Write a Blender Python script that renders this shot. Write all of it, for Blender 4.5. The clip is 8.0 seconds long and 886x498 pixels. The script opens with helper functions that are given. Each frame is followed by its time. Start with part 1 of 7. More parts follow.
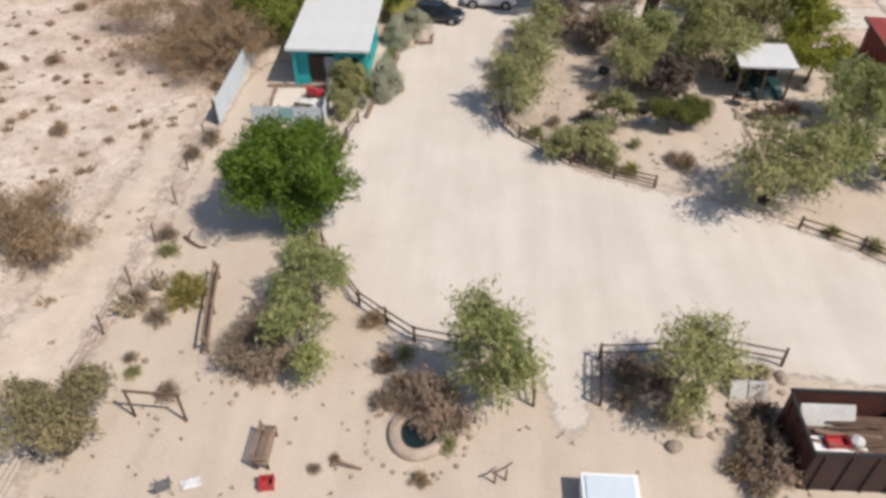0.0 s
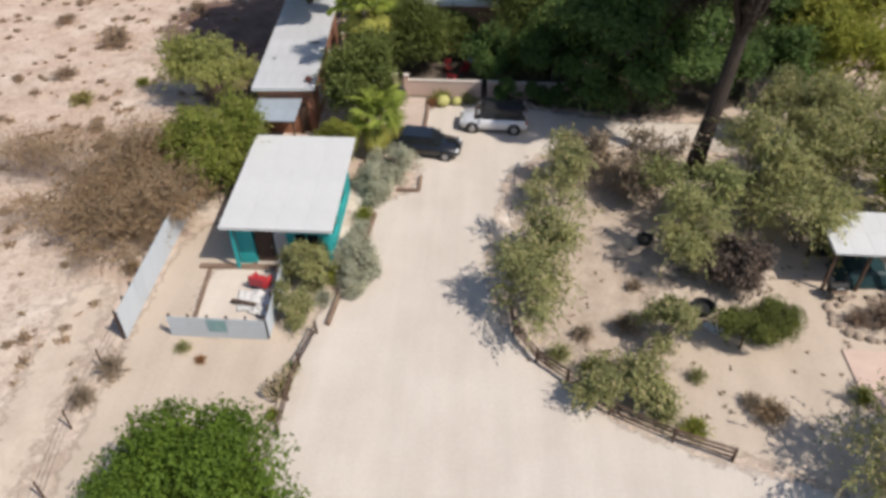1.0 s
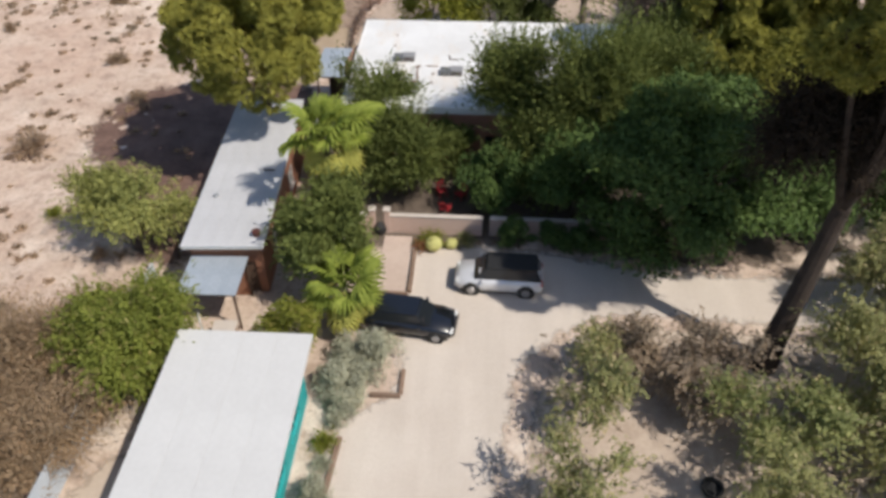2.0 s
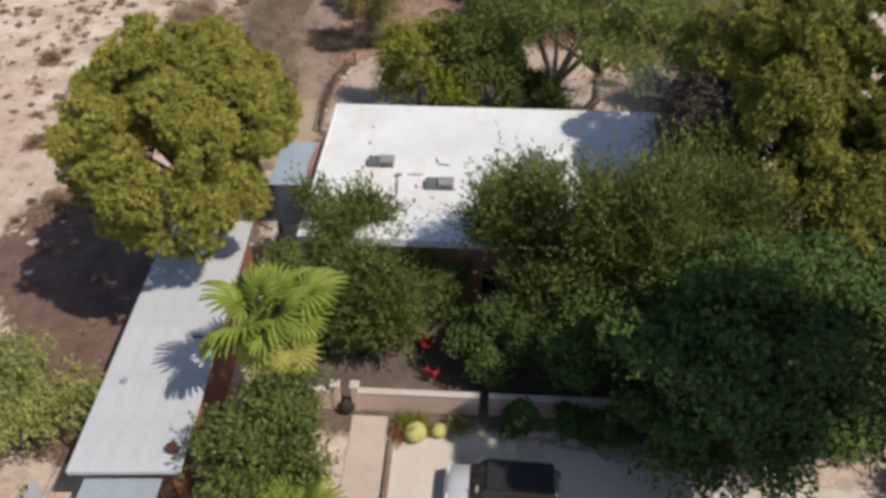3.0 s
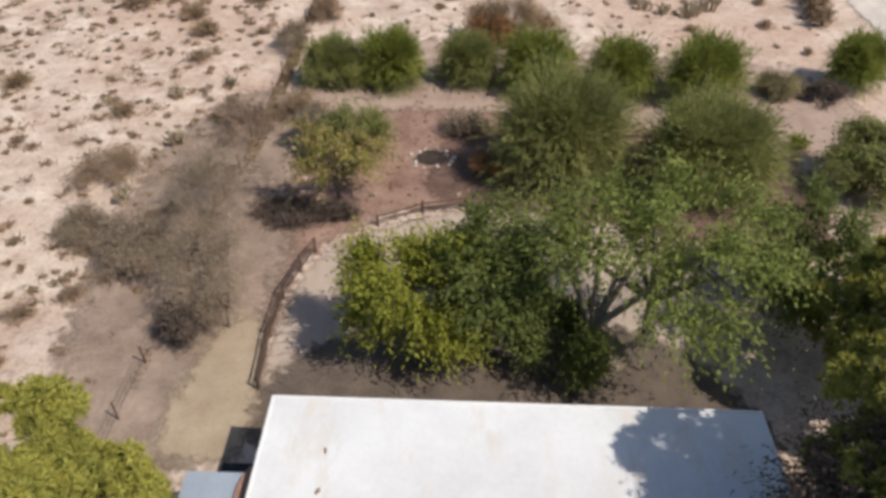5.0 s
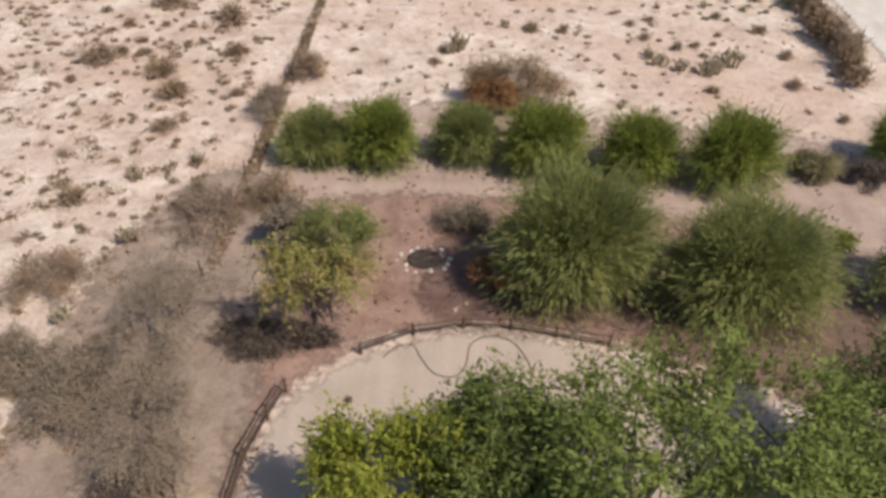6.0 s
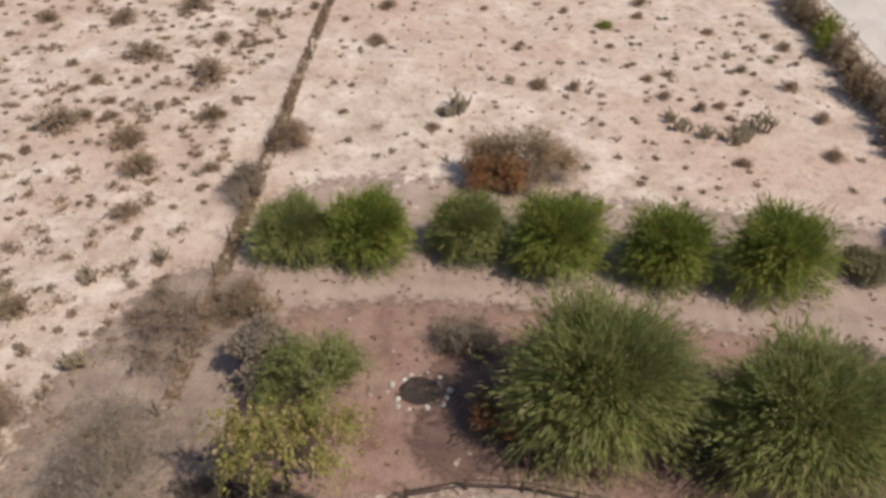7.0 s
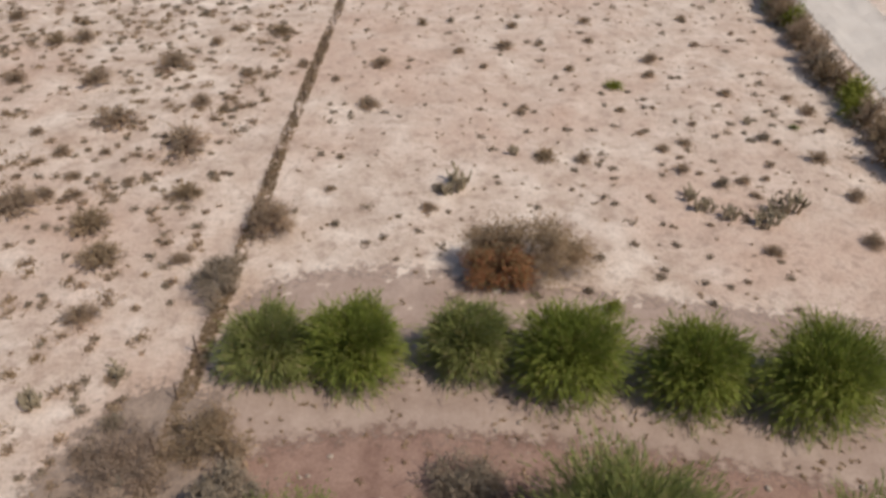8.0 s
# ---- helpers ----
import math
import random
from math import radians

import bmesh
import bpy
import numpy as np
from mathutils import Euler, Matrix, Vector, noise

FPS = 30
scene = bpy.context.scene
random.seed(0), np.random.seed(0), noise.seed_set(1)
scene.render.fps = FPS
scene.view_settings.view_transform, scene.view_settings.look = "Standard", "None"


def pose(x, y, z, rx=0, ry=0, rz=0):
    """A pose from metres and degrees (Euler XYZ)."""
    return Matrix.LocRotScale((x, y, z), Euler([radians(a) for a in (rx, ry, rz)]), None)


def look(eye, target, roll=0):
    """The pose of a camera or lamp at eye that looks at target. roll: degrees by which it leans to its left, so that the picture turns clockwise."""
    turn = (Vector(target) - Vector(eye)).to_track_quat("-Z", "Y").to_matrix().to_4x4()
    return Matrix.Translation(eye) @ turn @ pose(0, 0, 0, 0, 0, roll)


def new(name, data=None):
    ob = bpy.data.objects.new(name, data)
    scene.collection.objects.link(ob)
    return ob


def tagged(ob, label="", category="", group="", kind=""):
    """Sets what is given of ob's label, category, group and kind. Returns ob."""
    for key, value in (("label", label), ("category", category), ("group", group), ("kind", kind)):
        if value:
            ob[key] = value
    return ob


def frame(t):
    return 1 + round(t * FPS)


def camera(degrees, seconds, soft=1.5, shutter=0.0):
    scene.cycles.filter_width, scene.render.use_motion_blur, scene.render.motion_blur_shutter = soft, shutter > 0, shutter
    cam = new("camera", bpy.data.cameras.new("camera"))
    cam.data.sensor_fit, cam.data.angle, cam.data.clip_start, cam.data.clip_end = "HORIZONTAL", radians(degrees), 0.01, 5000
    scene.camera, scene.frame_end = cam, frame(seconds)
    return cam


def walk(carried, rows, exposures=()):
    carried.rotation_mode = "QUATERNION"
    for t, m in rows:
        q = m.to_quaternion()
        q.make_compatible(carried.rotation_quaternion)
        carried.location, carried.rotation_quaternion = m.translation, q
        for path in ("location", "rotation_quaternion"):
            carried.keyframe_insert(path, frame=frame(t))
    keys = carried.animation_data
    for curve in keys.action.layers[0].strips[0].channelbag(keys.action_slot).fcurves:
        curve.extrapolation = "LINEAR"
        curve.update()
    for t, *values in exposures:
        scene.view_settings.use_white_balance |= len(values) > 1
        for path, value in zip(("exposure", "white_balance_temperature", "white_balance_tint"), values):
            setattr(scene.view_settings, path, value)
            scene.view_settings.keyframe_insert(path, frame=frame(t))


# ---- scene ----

cam = camera(61.8, 8.0, soft=3.5)
PATH = [
    (0, (-0.001, -0.039, 25.172), (-0.097, 1.459, 23.85), 0.1),
    (0.5, (-0.217, 8.701, 25.459), (-0.314, 10.2, 24.138), 0.0),
    (1, (-0.484, 17.13, 25.699), (-0.586, 18.637, 24.388), -0.3),
    (1.5, (-0.795, 24.789, 25.795), (-0.899, 26.303, 24.492), -0.4),
    (3, (-1.594, 43.708, 25.59), (-1.662, 45.222, 24.286), 0.5),
    (3.5, (-1.85, 49.017, 25.862), (-1.919, 50.535, 24.561), 0.6),
    (4, (-2.017, 53.846, 26.233), (-2.082, 55.365, 24.933), 0.6),
    (4.5, (-2.187, 58.629, 26.476), (-2.247, 60.148, 25.177), 0.5),
    (6, (-2.67, 72.272, 27.591), (-2.712, 73.794, 26.295), 0.9),
    (6.5, (-2.79, 76.745, 27.983), (-2.831, 78.269, 26.688), 0.9),
    (7, (-2.953, 80.882, 28.316), (-2.994, 82.409, 27.025), 0.9),
    (7.5, (-3.055, 84.522, 28.428), (-3.094, 86.059, 27.149), 0.9),
    (8, (-3.138, 87.877, 28.5), (-3.176, 89.444, 27.257), 0.9),
]
EXPOSURES = [(0, 0.19), (0.5, 0.15), (1.5, 0.18), (3.0, 0.0), (4.5, 0.02), (6.0, 0.14), (7.0, -0.02), (8.0, -0.22)]
walk(cam, [(t, look(eye, target, roll)) for t, eye, target, roll in PATH], EXPOSURES)

# ---- light ----
SUN_ELEVATION, SHADOW = 53.5, Vector((-0.88, 0.48, 0)).normalized()
world = bpy.data.worlds.new("sky")
scene.world = world
world.use_nodes = True
wn = world.node_tree
sky = wn.nodes.new("ShaderNodeTexSky")
sky.sky_type, sky.sun_disc = "NISHITA", False
sky.sun_elevation = radians(SUN_ELEVATION)
sky.sun_rotation = math.atan2(-SHADOW.x, -SHADOW.y)
wn.links.new(sky.outputs[0], wn.nodes["Background"].inputs[0])
wn.nodes["Background"].inputs[1].default_value = 0.11
sun_data = bpy.data.lights.new("sun", "SUN")
sun_data.energy, sun_data.angle, sun_data.color = 4.2, radians(0.6), (1.0, 0.93, 0.83)
sun = new("sun", sun_data)
e = radians(SUN_ELEVATION)
sun.matrix_world = look(Vector((0, 0, 60)) - SHADOW * 40, Vector((0, 0, 60)) - SHADOW * 40 + SHADOW * math.cos(e) - Vector((0, 0, math.sin(e))))


# ---- materials ----
def node_mat(name):
    m = bpy.data.materials.new(name)
    m.use_nodes = True
    return m, m.node_tree, m.node_tree.nodes["Principled BSDF"]


def ramp(tree, fac, stops):
    r = tree.nodes.new("ShaderNodeValToRGB")
    while len(r.color_ramp.elements) < len(stops):
        r.color_ramp.elements.new(0.5)
    for el, (p, c) in zip(r.color_ramp.elements, stops):
        el.position, el.color = p, (*c, 1)
    tree.links.new(fac, r.inputs[0])
    return r.outputs[0]


def noise_tex(tree, scale, detail=4, rough=0.55, coords="Object", stretch=None):
    c = tree.nodes.new("ShaderNodeTexCoord")
    n = tree.nodes.new("ShaderNodeTexNoise")
    n.inputs["Scale"].default_value, n.inputs["Detail"].default_value, n.inputs["Roughness"].default_value = scale, detail, rough
    source = c.outputs[coords]
    if stretch:
        mp = tree.nodes.new("ShaderNodeMapping")
        mp.inputs["Scale"].default_value = stretch
        tree.links.new(source, mp.inputs[0])
        source = mp.outputs[0]
    tree.links.new(source, n.inputs["Vector"])
    return n.outputs["Fac"]


def mix(tree, fac, a, b, mode="MIX"):
    n = tree.nodes.new("ShaderNodeMix")
    n.data_type, n.blend_type = "RGBA", mode
    for s, v in ((n.inputs[0], fac), (n.inputs[6], a), (n.inputs[7], b)):
        if isinstance(v, (int, float)):
            s.default_value = v
        elif isinstance(v, tuple):
            s.default_value = (*v, 1)
        else:
            tree.links.new(v, s)
    return n.outputs[2]


def bump(tree, bsdf, height, strength, distance):
    b = tree.nodes.new("ShaderNodeBump")
    b.inputs["Strength"].default_value, b.inputs["Distance"].default_value = strength, distance
    tree.links.new(height, b.inputs["Height"])
    tree.links.new(b.outputs[0], bsdf.inputs["Normal"])


def surface(name, dark, light, big=0.6, fine=9.0, rough=0.8, metal=0.0, relief=0.02, stretch=None, vary=0.0):
    """Two scales of variation between two tones, with a fine relief."""
    m, t, b = node_mat(name)
    a = noise_tex(t, big, 4, 0.6, stretch=stretch)
    f = noise_tex(t, fine, 5, 0.65, stretch=stretch)
    fac = mix(t, 0.45, a, f)
    col = ramp(t, fac, [(0.32, dark), (0.68, light)])
    if vary:
        oi = t.nodes.new("ShaderNodeObjectInfo")
        k = ramp(t, oi.outputs["Random"], [(0, (1 - vary,) * 3), (1, (1, 1, 1))])
        col = mix(t, 1.0, col, k, "MULTIPLY")
    t.links.new(col, b.inputs["Base Color"])
    b.inputs["Roughness"].default_value, b.inputs["Metallic"].default_value = rough, metal
    if relief:
        bump(t, b, f, 0.6, relief)
    return m


def plain(name, color, rough=0.6, metal=0.0):
    m, t, b = node_mat(name)
    b.inputs["Base Color"].default_value = (*color, 1)
    b.inputs["Roughness"].default_value, b.inputs["Metallic"].default_value = rough, metal
    return m


def foliage(name, dark, light, dry=None, dry_share=0.1, through_light=0.3, rough=0.55):
    """Leaves: each one a tone of its own, partly lit from behind."""
    m, t, b = node_mat(name)
    g = t.nodes.new("ShaderNodeNewGeometry")
    low = tuple(0.72 * a + 0.28 * b for a, b in zip(dark, light))
    high = tuple(0.08 * a + 0.92 * b for a, b in zip(dark, light))
    stops = [(0.0, low), (1.0 - dry_share, high)]
    if dry:
        stops += [(1.0 - dry_share + 0.01, dry)]
    col = ramp(t, g.outputs["Random Per Island"], stops)
    big = noise_tex(t, 0.9, 3)
    col = mix(t, 1.0, col, ramp(t, big, [(0.3, (0.72, 0.75, 0.7)), (0.7, (1.15, 1.12, 1.0))]), "MULTIPLY")
    t.links.new(col, b.inputs["Base Color"])
    b.inputs["Roughness"].default_value = max(rough, 0.65)
    b.inputs["Specular IOR Level"].default_value = 0.18
    tr = t.nodes.new("ShaderNodeBsdfTranslucent")
    t.links.new(col, tr.inputs[0])
    mx = t.nodes.new("ShaderNodeMixShader")
    mx.inputs[0].default_value = through_light
    t.links.new(b.outputs[0], mx.inputs[1])
    t.links.new(tr.outputs[0], mx.inputs[2])
    t.links.new(mx.outputs[0], t.nodes["Material Output"].inputs[0])
    return m


def ground_material():
    m, t, b = node_mat("desert_sand")
    wide = noise_tex(t, 0.045, 5, 0.6)
    mid = noise_tex(t, 0.35, 6, 0.65)
    spots = noise_tex(t, 1.1, 5, 0.7)
    fine = noise_tex(t, 5.0, 6, 0.7)
    col = ramp(t, mid, [(0.28, (0.36, 0.255, 0.19)), (0.5, (0.52, 0.405, 0.325)), (0.72, (0.68, 0.57, 0.48))])
    col = mix(t, ramp(t, wide, [(0.45, (0, 0, 0)), (0.62, (0.6,) * 3)]), col, (0.45, 0.30, 0.225))
    col = mix(t, ramp(t, spots, [(0.38, (0.55,) * 3), (0.48, (0, 0, 0))]), col, (0.29, 0.20, 0.152))
    co = t.nodes.new("ShaderNodeTexCoord")
    split = t.nodes.new("ShaderNodeSeparateXYZ")
    t.links.new(co.outputs["Object"], split.inputs[0])
    span = t.nodes.new("ShaderNodeMapRange")
    span.inputs["From Min"].default_value, span.inputs["From Max"].default_value = 55.0, 100.0
    t.links.new(split.outputs["Y"], span.inputs["Value"])
    col = mix(t, 1.0, col, ramp(t, span.outputs[0], [(0.0, (1.07, 1.12, 1.15)), (1.0, (1.11, 1.12, 1.13))]), "MULTIPLY")
    grit = ramp(t, fine, [(0.3, (0.72, 0.7, 0.68)), (0.55, (1, 1, 1)), (0.8, (1.08, 1.07, 1.05))])
    col = mix(t, 1.0, col, grit, "MULTIPLY")
    t.links.new(col, b.inputs["Base Color"])
    b.inputs["Roughness"].default_value = 0.95
    bump(t, b, mix(t, 0.5, spots, fine), 0.8, 0.14)
    return m


def patch_material(name, dark, light, scale=0.6):
    """A spread of soil whose border frays into what lies below it."""
    m, t, b = node_mat(name)
    n = noise_tex(t, scale, 6, 0.65)
    f = noise_tex(t, 6, 4, 0.7)
    track = noise_tex(t, 0.9, 3, 0.5, stretch=(1, 0.12, 1))
    col = ramp(t, mix(t, 0.4, n, f), [(0.3, dark), (0.7, light)])
    col = mix(t, 1.0, col, ramp(t, track, [(0.35, (0.94, 0.935, 0.93)), (0.65, (1.03, 1.03, 1.03))]), "MULTIPLY")
    t.links.new(col, b.inputs["Base Color"])
    b.inputs["Roughness"].default_value = 0.95
    bump(t, b, f, 0.5, 0.04)
    at = t.nodes.new("ShaderNodeAttribute")
    at.attribute_name = "cover"
    fray = noise_tex(t, 1.6, 6, 0.7)
    add = t.nodes.new("ShaderNodeMath")
    add.operation = "ADD"
    t.links.new(at.outputs["Fac"], add.inputs[0])
    t.links.new(fray, add.inputs[1])
    k = ramp(t, add.outputs[0], [(0.72, (0, 0, 0)), (0.95, (1, 1, 1))])
    t.links.new(k, b.inputs["Alpha"])
    return m


SAND = ground_material()
GRAVEL = patch_material("pale_gravel", (0.47, 0.405, 0.35), (0.58, 0.52, 0.46), 0.25)
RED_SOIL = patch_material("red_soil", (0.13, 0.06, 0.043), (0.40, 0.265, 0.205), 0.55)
# litter browns, darkened to carry tree shade
SHADED_LITTER = patch_material("shaded_litter", (0.06, 0.045, 0.035), (0.17, 0.13, 0.10), 0.8)
GARDEN_SOIL = patch_material("garden_soil", (0.30, 0.23, 0.18), (0.52, 0.43, 0.35), 0.8)
YARD_SAND = patch_material("yard_sand", (0.405, 0.326, 0.257), (0.53, 0.442, 0.361), 0.2)
PATH_SAND = patch_material("dusty_path_sand", (0.34, 0.262, 0.21), (0.47, 0.375, 0.305), 0.3)
BRUSH_SOIL = patch_material("brushy_soil", (0.14, 0.096, 0.072), (0.40, 0.30, 0.232), 0.5)
PATIO_SAND = patch_material("pale_patio_sand", (0.50, 0.43, 0.37), (0.62, 0.55, 0.48), 0.6)
STRAW_SOIL = patch_material("straw_strewn_soil", (0.27, 0.198, 0.13), (0.44, 0.348, 0.25), 0.7)
TRACK = patch_material("worn_track", (0.42, 0.33, 0.26), (0.60, 0.50, 0.41), 0.7)


def roof_coating():
    m, t, b = node_mat("stained_roof_coating")
    big, fine, streak = noise_tex(t, 0.28, 5, 0.6), noise_tex(t, 5, 5, 0.65), noise_tex(t, 0.55, 6, 0.7, stretch=(1, 0.35, 1))
    col = ramp(t, mix(t, 0.3, big, fine), [(0.3, (0.56, 0.555, 0.55)), (0.6, (0.70, 0.70, 0.70))])
    col = mix(t, ramp(t, streak, [(0.53, (0, 0, 0)), (0.66, (0.65,) * 3)]), col, (0.60, 0.52, 0.44))
    t.links.new(col, b.inputs["Base Color"])
    b.inputs["Roughness"].default_value = 0.6
    bump(t, b, fine, 0.4, 0.004)
    return m


WHITE_ROOF = roof_coating()
DULL_ROOF = surface("dull_metal_sheet", (0.41, 0.41, 0.42), (0.53, 0.53, 0.545), 0.5, 5, 0.5, relief=0.008, vary=0.025)
GREY_ROOF = surface("pale_metal_sheet", (0.50, 0.495, 0.485), (0.57, 0.565, 0.555), 0.5, 5, 0.5, relief=0.003, vary=0.008)
BLUE_ROOF = surface("weathered_zinc_sheet", (0.33, 0.38, 0.44), (0.45, 0.50, 0.56), 0.8, 6, 0.45, 0.25, relief=0.003, vary=0.1)
TEAL = surface("teal_paint", (0.015, 0.27, 0.28), (0.03, 0.40, 0.40), 1.2, 14, 0.7, relief=0.004)
TAN_STUCCO = surface("tan_stucco", (0.42, 0.31, 0.25), (0.55, 0.42, 0.34), 0.8, 12, 0.9, relief=0.006)
TERRACOTTA = surface("terracotta_stucco", (0.34, 0.15, 0.10), (0.47, 0.24, 0.165), 0.9, 12, 0.9, relief=0.006)
FENCE_SHEET = surface("pale_blue_grey_sheet", (0.44, 0.48, 0.525), (0.57, 0.61, 0.655), 0.8, 9, 0.5, 0.1, relief=0.003, vary=0.1)
PINK_STUCCO = surface("pink_stucco", (0.48, 0.34, 0.28), (0.62, 0.47, 0.40), 0.9, 12, 0.9, relief=0.006)
ADOBE = surface("red_brown_boards", (0.20, 0.085, 0.05), (0.32, 0.15, 0.09), 0.9, 10, 0.85, relief=0.006)
CONCRETE = surface("worn_concrete", (0.42, 0.37, 0.33), (0.56, 0.50, 0.45), 0.7, 9, 0.85, relief=0.004)
PINK_SLAB = surface("pinkish_concrete", (0.40, 0.31, 0.26), (0.52, 0.42, 0.36), 0.7, 9, 0.9, relief=0.004)
DARK_WOOD = surface("dark_weathered_wood", (0.06, 0.035, 0.025), (0.15, 0.09, 0.06), 2.0, 20, 0.85, relief=0.01, vary=0.35)
BROWN_WOOD = surface("sunbleached_timber", (0.16, 0.10, 0.07), (0.31, 0.21, 0.15), 1.6, 18, 0.85, relief=0.01, vary=0.3)
BARK = surface("rough_bark", (0.035, 0.026, 0.02), (0.12, 0.085, 0.06), 1.5, 12, 0.95, relief=0.04)
PALE_BARK = surface("pale_bark", (0.16, 0.13, 0.10), (0.30, 0.25, 0.19), 1.5, 14, 0.95, relief=0.02)
PALM_TRUNK = surface("dark_fibrous_trunk", (0.018, 0.013, 0.010), (0.07, 0.048, 0.036), 1.5, 12, 0.95, relief=0.04)
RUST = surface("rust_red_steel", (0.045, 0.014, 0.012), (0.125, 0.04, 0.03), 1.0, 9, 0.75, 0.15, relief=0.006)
DARK_PANEL = surface("darker_panel_steel", (0.018, 0.010, 0.009), (0.06, 0.028, 0.022), 1.0, 9, 0.8, 0.1, relief=0.006)
RED_PAINT = surface("red_paint", (0.30, 0.02, 0.025), (0.48, 0.04, 0.05), 1.0, 12, 0.5, relief=0.002)
MAROON = surface("maroon_metal", (0.16, 0.02, 0.018), (0.30, 0.045, 0.035), 0.7, 9, 0.65, relief=0.004)
DARK_GALV = surface("dull_grey_steel", (0.10, 0.105, 0.11), (0.19, 0.195, 0.20), 1.0, 10, 0.6, 0.2, relief=0.002)
MID_GALV = surface("worn_grey_steel", (0.20, 0.20, 0.205), (0.32, 0.32, 0.33), 1.0, 10, 0.6, 0.1, relief=0.002)
GALV = surface("galvanised_steel", (0.44, 0.46, 0.48), (0.62, 0.63, 0.64), 1.0, 10, 0.42, 0.55, relief=0.002, vary=0.12)
WHITE_PAINT = surface("white_paint", (0.66, 0.66, 0.65), (0.78, 0.78, 0.77), 0.8, 9, 0.55, relief=0.002)
PALE_BLUE = surface("pale_blue_cover", (0.45, 0.50, 0.55), (0.56, 0.61, 0.66), 0.7, 8, 0.5, relief=0.002)
GREY_TARP = surface("grey_canvas", (0.38, 0.37, 0.36), (0.56, 0.55, 0.53), 1.0, 9, 0.9, relief=0.01)
STONE = surface("sand_coloured_stone", (0.28, 0.21, 0.16), (0.50, 0.40, 0.32), 1.5, 12, 0.95, relief=0.02, vary=0.4)
PALE_STONE = surface("pale_stone", (0.46, 0.40, 0.35), (0.66, 0.60, 0.54), 1.5, 12, 0.95, relief=0.02, vary=0.3)
DARK = plain("deep_shade_black", (0.012, 0.012, 0.013), 0.7)
RUBBER = plain("tyre_rubber", (0.02, 0.02, 0.02), 0.85)
RIM = plain("alloy_rim", (0.35, 0.35, 0.36), 0.35, 0.8)
BLACK_CAR = plain("black_car_paint", (0.008, 0.009, 0.013), 0.22)
BLACK_CAR.node_tree.nodes["Principled BSDF"].inputs["Coat Weight"].default_value = 0.8
SILVER_CAR = plain("silver_white_car_paint", (0.60, 0.60, 0.62), 0.3, 0.15)
SILVER_CAR.node_tree.nodes["Principled BSDF"].inputs["Coat Weight"].default_value = 0.6
CAR_GLASS = plain("tinted_glass", (0.015, 0.018, 0.022), 0.06)
LAMP_RED = plain("red_lamp_lens", (0.35, 0.02, 0.02), 0.2)
LAMP_CLEAR = plain("clear_lamp_lens", (0.7, 0.7, 0.68), 0.15)
POND = plain("dark_pond_water", (0.012, 0.022, 0.022), 0.12)
HOSE = plain("dark_hose", (0.05, 0.03, 0.02), 0.7)
WIRE = plain("rusty_wire", (0.10, 0.07, 0.055), 0.7, 0.4)

BARREL = surface("yellow_spined_cactus", (0.34, 0.33, 0.10), (0.52, 0.50, 0.20), 3, 20, 0.8, relief=0.01)
LUSH = foliage("lush_green_leaves", (0.036, 0.075, 0.009), (0.145, 0.215, 0.032), through_light=0.32, rough=0.4)
DARK_GREEN = foliage("dark_green_leaves", (0.027, 0.056, 0.016), (0.125, 0.186, 0.056), through_light=0.22, rough=0.4)
OLIVE = foliage("olive_leaves", (0.10, 0.115, 0.014), (0.35, 0.36, 0.075), (0.42, 0.34, 0.12), 0.05, 0.42)
ASH_GREEN = foliage("ash_leaves", (0.064, 0.084, 0.0235), (0.218, 0.252, 0.080), through_light=0.36)
DOME_GREEN = foliage("dark_olive_leaves", (0.046, 0.056, 0.014), (0.155, 0.17, 0.044), through_light=0.22)
PALO_VERDE = foliage("palo_verde_leaves", (0.144, 0.167, 0.0675), (0.387, 0.41, 0.18), (0.52, 0.45, 0.26), 0.08, 0.42)
MESQUITE = foliage("mesquite_leaves", (0.162, 0.167, 0.0765), (0.414, 0.414, 0.203), (0.55, 0.46, 0.29), 0.12, 0.45)
MESQUITE_GREEN = foliage("fresh_mesquite_leaves", (0.098, 0.125, 0.030), (0.262, 0.300, 0.086), through_light=0.36)
YELLOW_GREEN = foliage("yellow_green_leaves", (0.115, 0.132, 0.018), (0.36, 0.365, 0.065), through_light=0.36)
LIME = foliage("lime_green_leaves", (0.19, 0.20, 0.066), (0.40, 0.41, 0.15), through_light=0.42)
HALF_DRY = foliage("half_dry_leaves", (0.165, 0.142, 0.042), (0.375, 0.345, 0.105), (0.42, 0.30, 0.17), 0.25, 0.35)
WILLOW = foliage("desert_willow_leaves", (0.130, 0.153, 0.030), (0.305, 0.342, 0.080), (0.40, 0.35, 0.14), 0.08, 0.45)
WILLOW_DULL = foliage("dull_willow_leaves", (0.166, 0.178, 0.062), (0.348, 0.368, 0.138), (0.42, 0.345, 0.20), 0.12, 0.48)
PINE = foliage("pine_needles", (0.165, 0.162, 0.034), (0.465, 0.442, 0.112), through_light=0.28)
PINE_DARK = foliage("shaded_pine_needles", (0.108, 0.110, 0.021), (0.365, 0.352, 0.082), through_light=0.16)
PALM = foliage("palm_fronds", (0.15, 0.205, 0.035), (0.335, 0.39, 0.085), through_light=0.4, rough=0.4)
PALM_OLD = foliage("yellowed_palm_fronds", (0.33, 0.33, 0.085), (0.52, 0.50, 0.15), through_light=0.4, rough=0.5)
PALM_DRY = foliage("dry_palm_fronds", (0.22, 0.165, 0.077), (0.418, 0.341, 0.165), through_light=0.2)
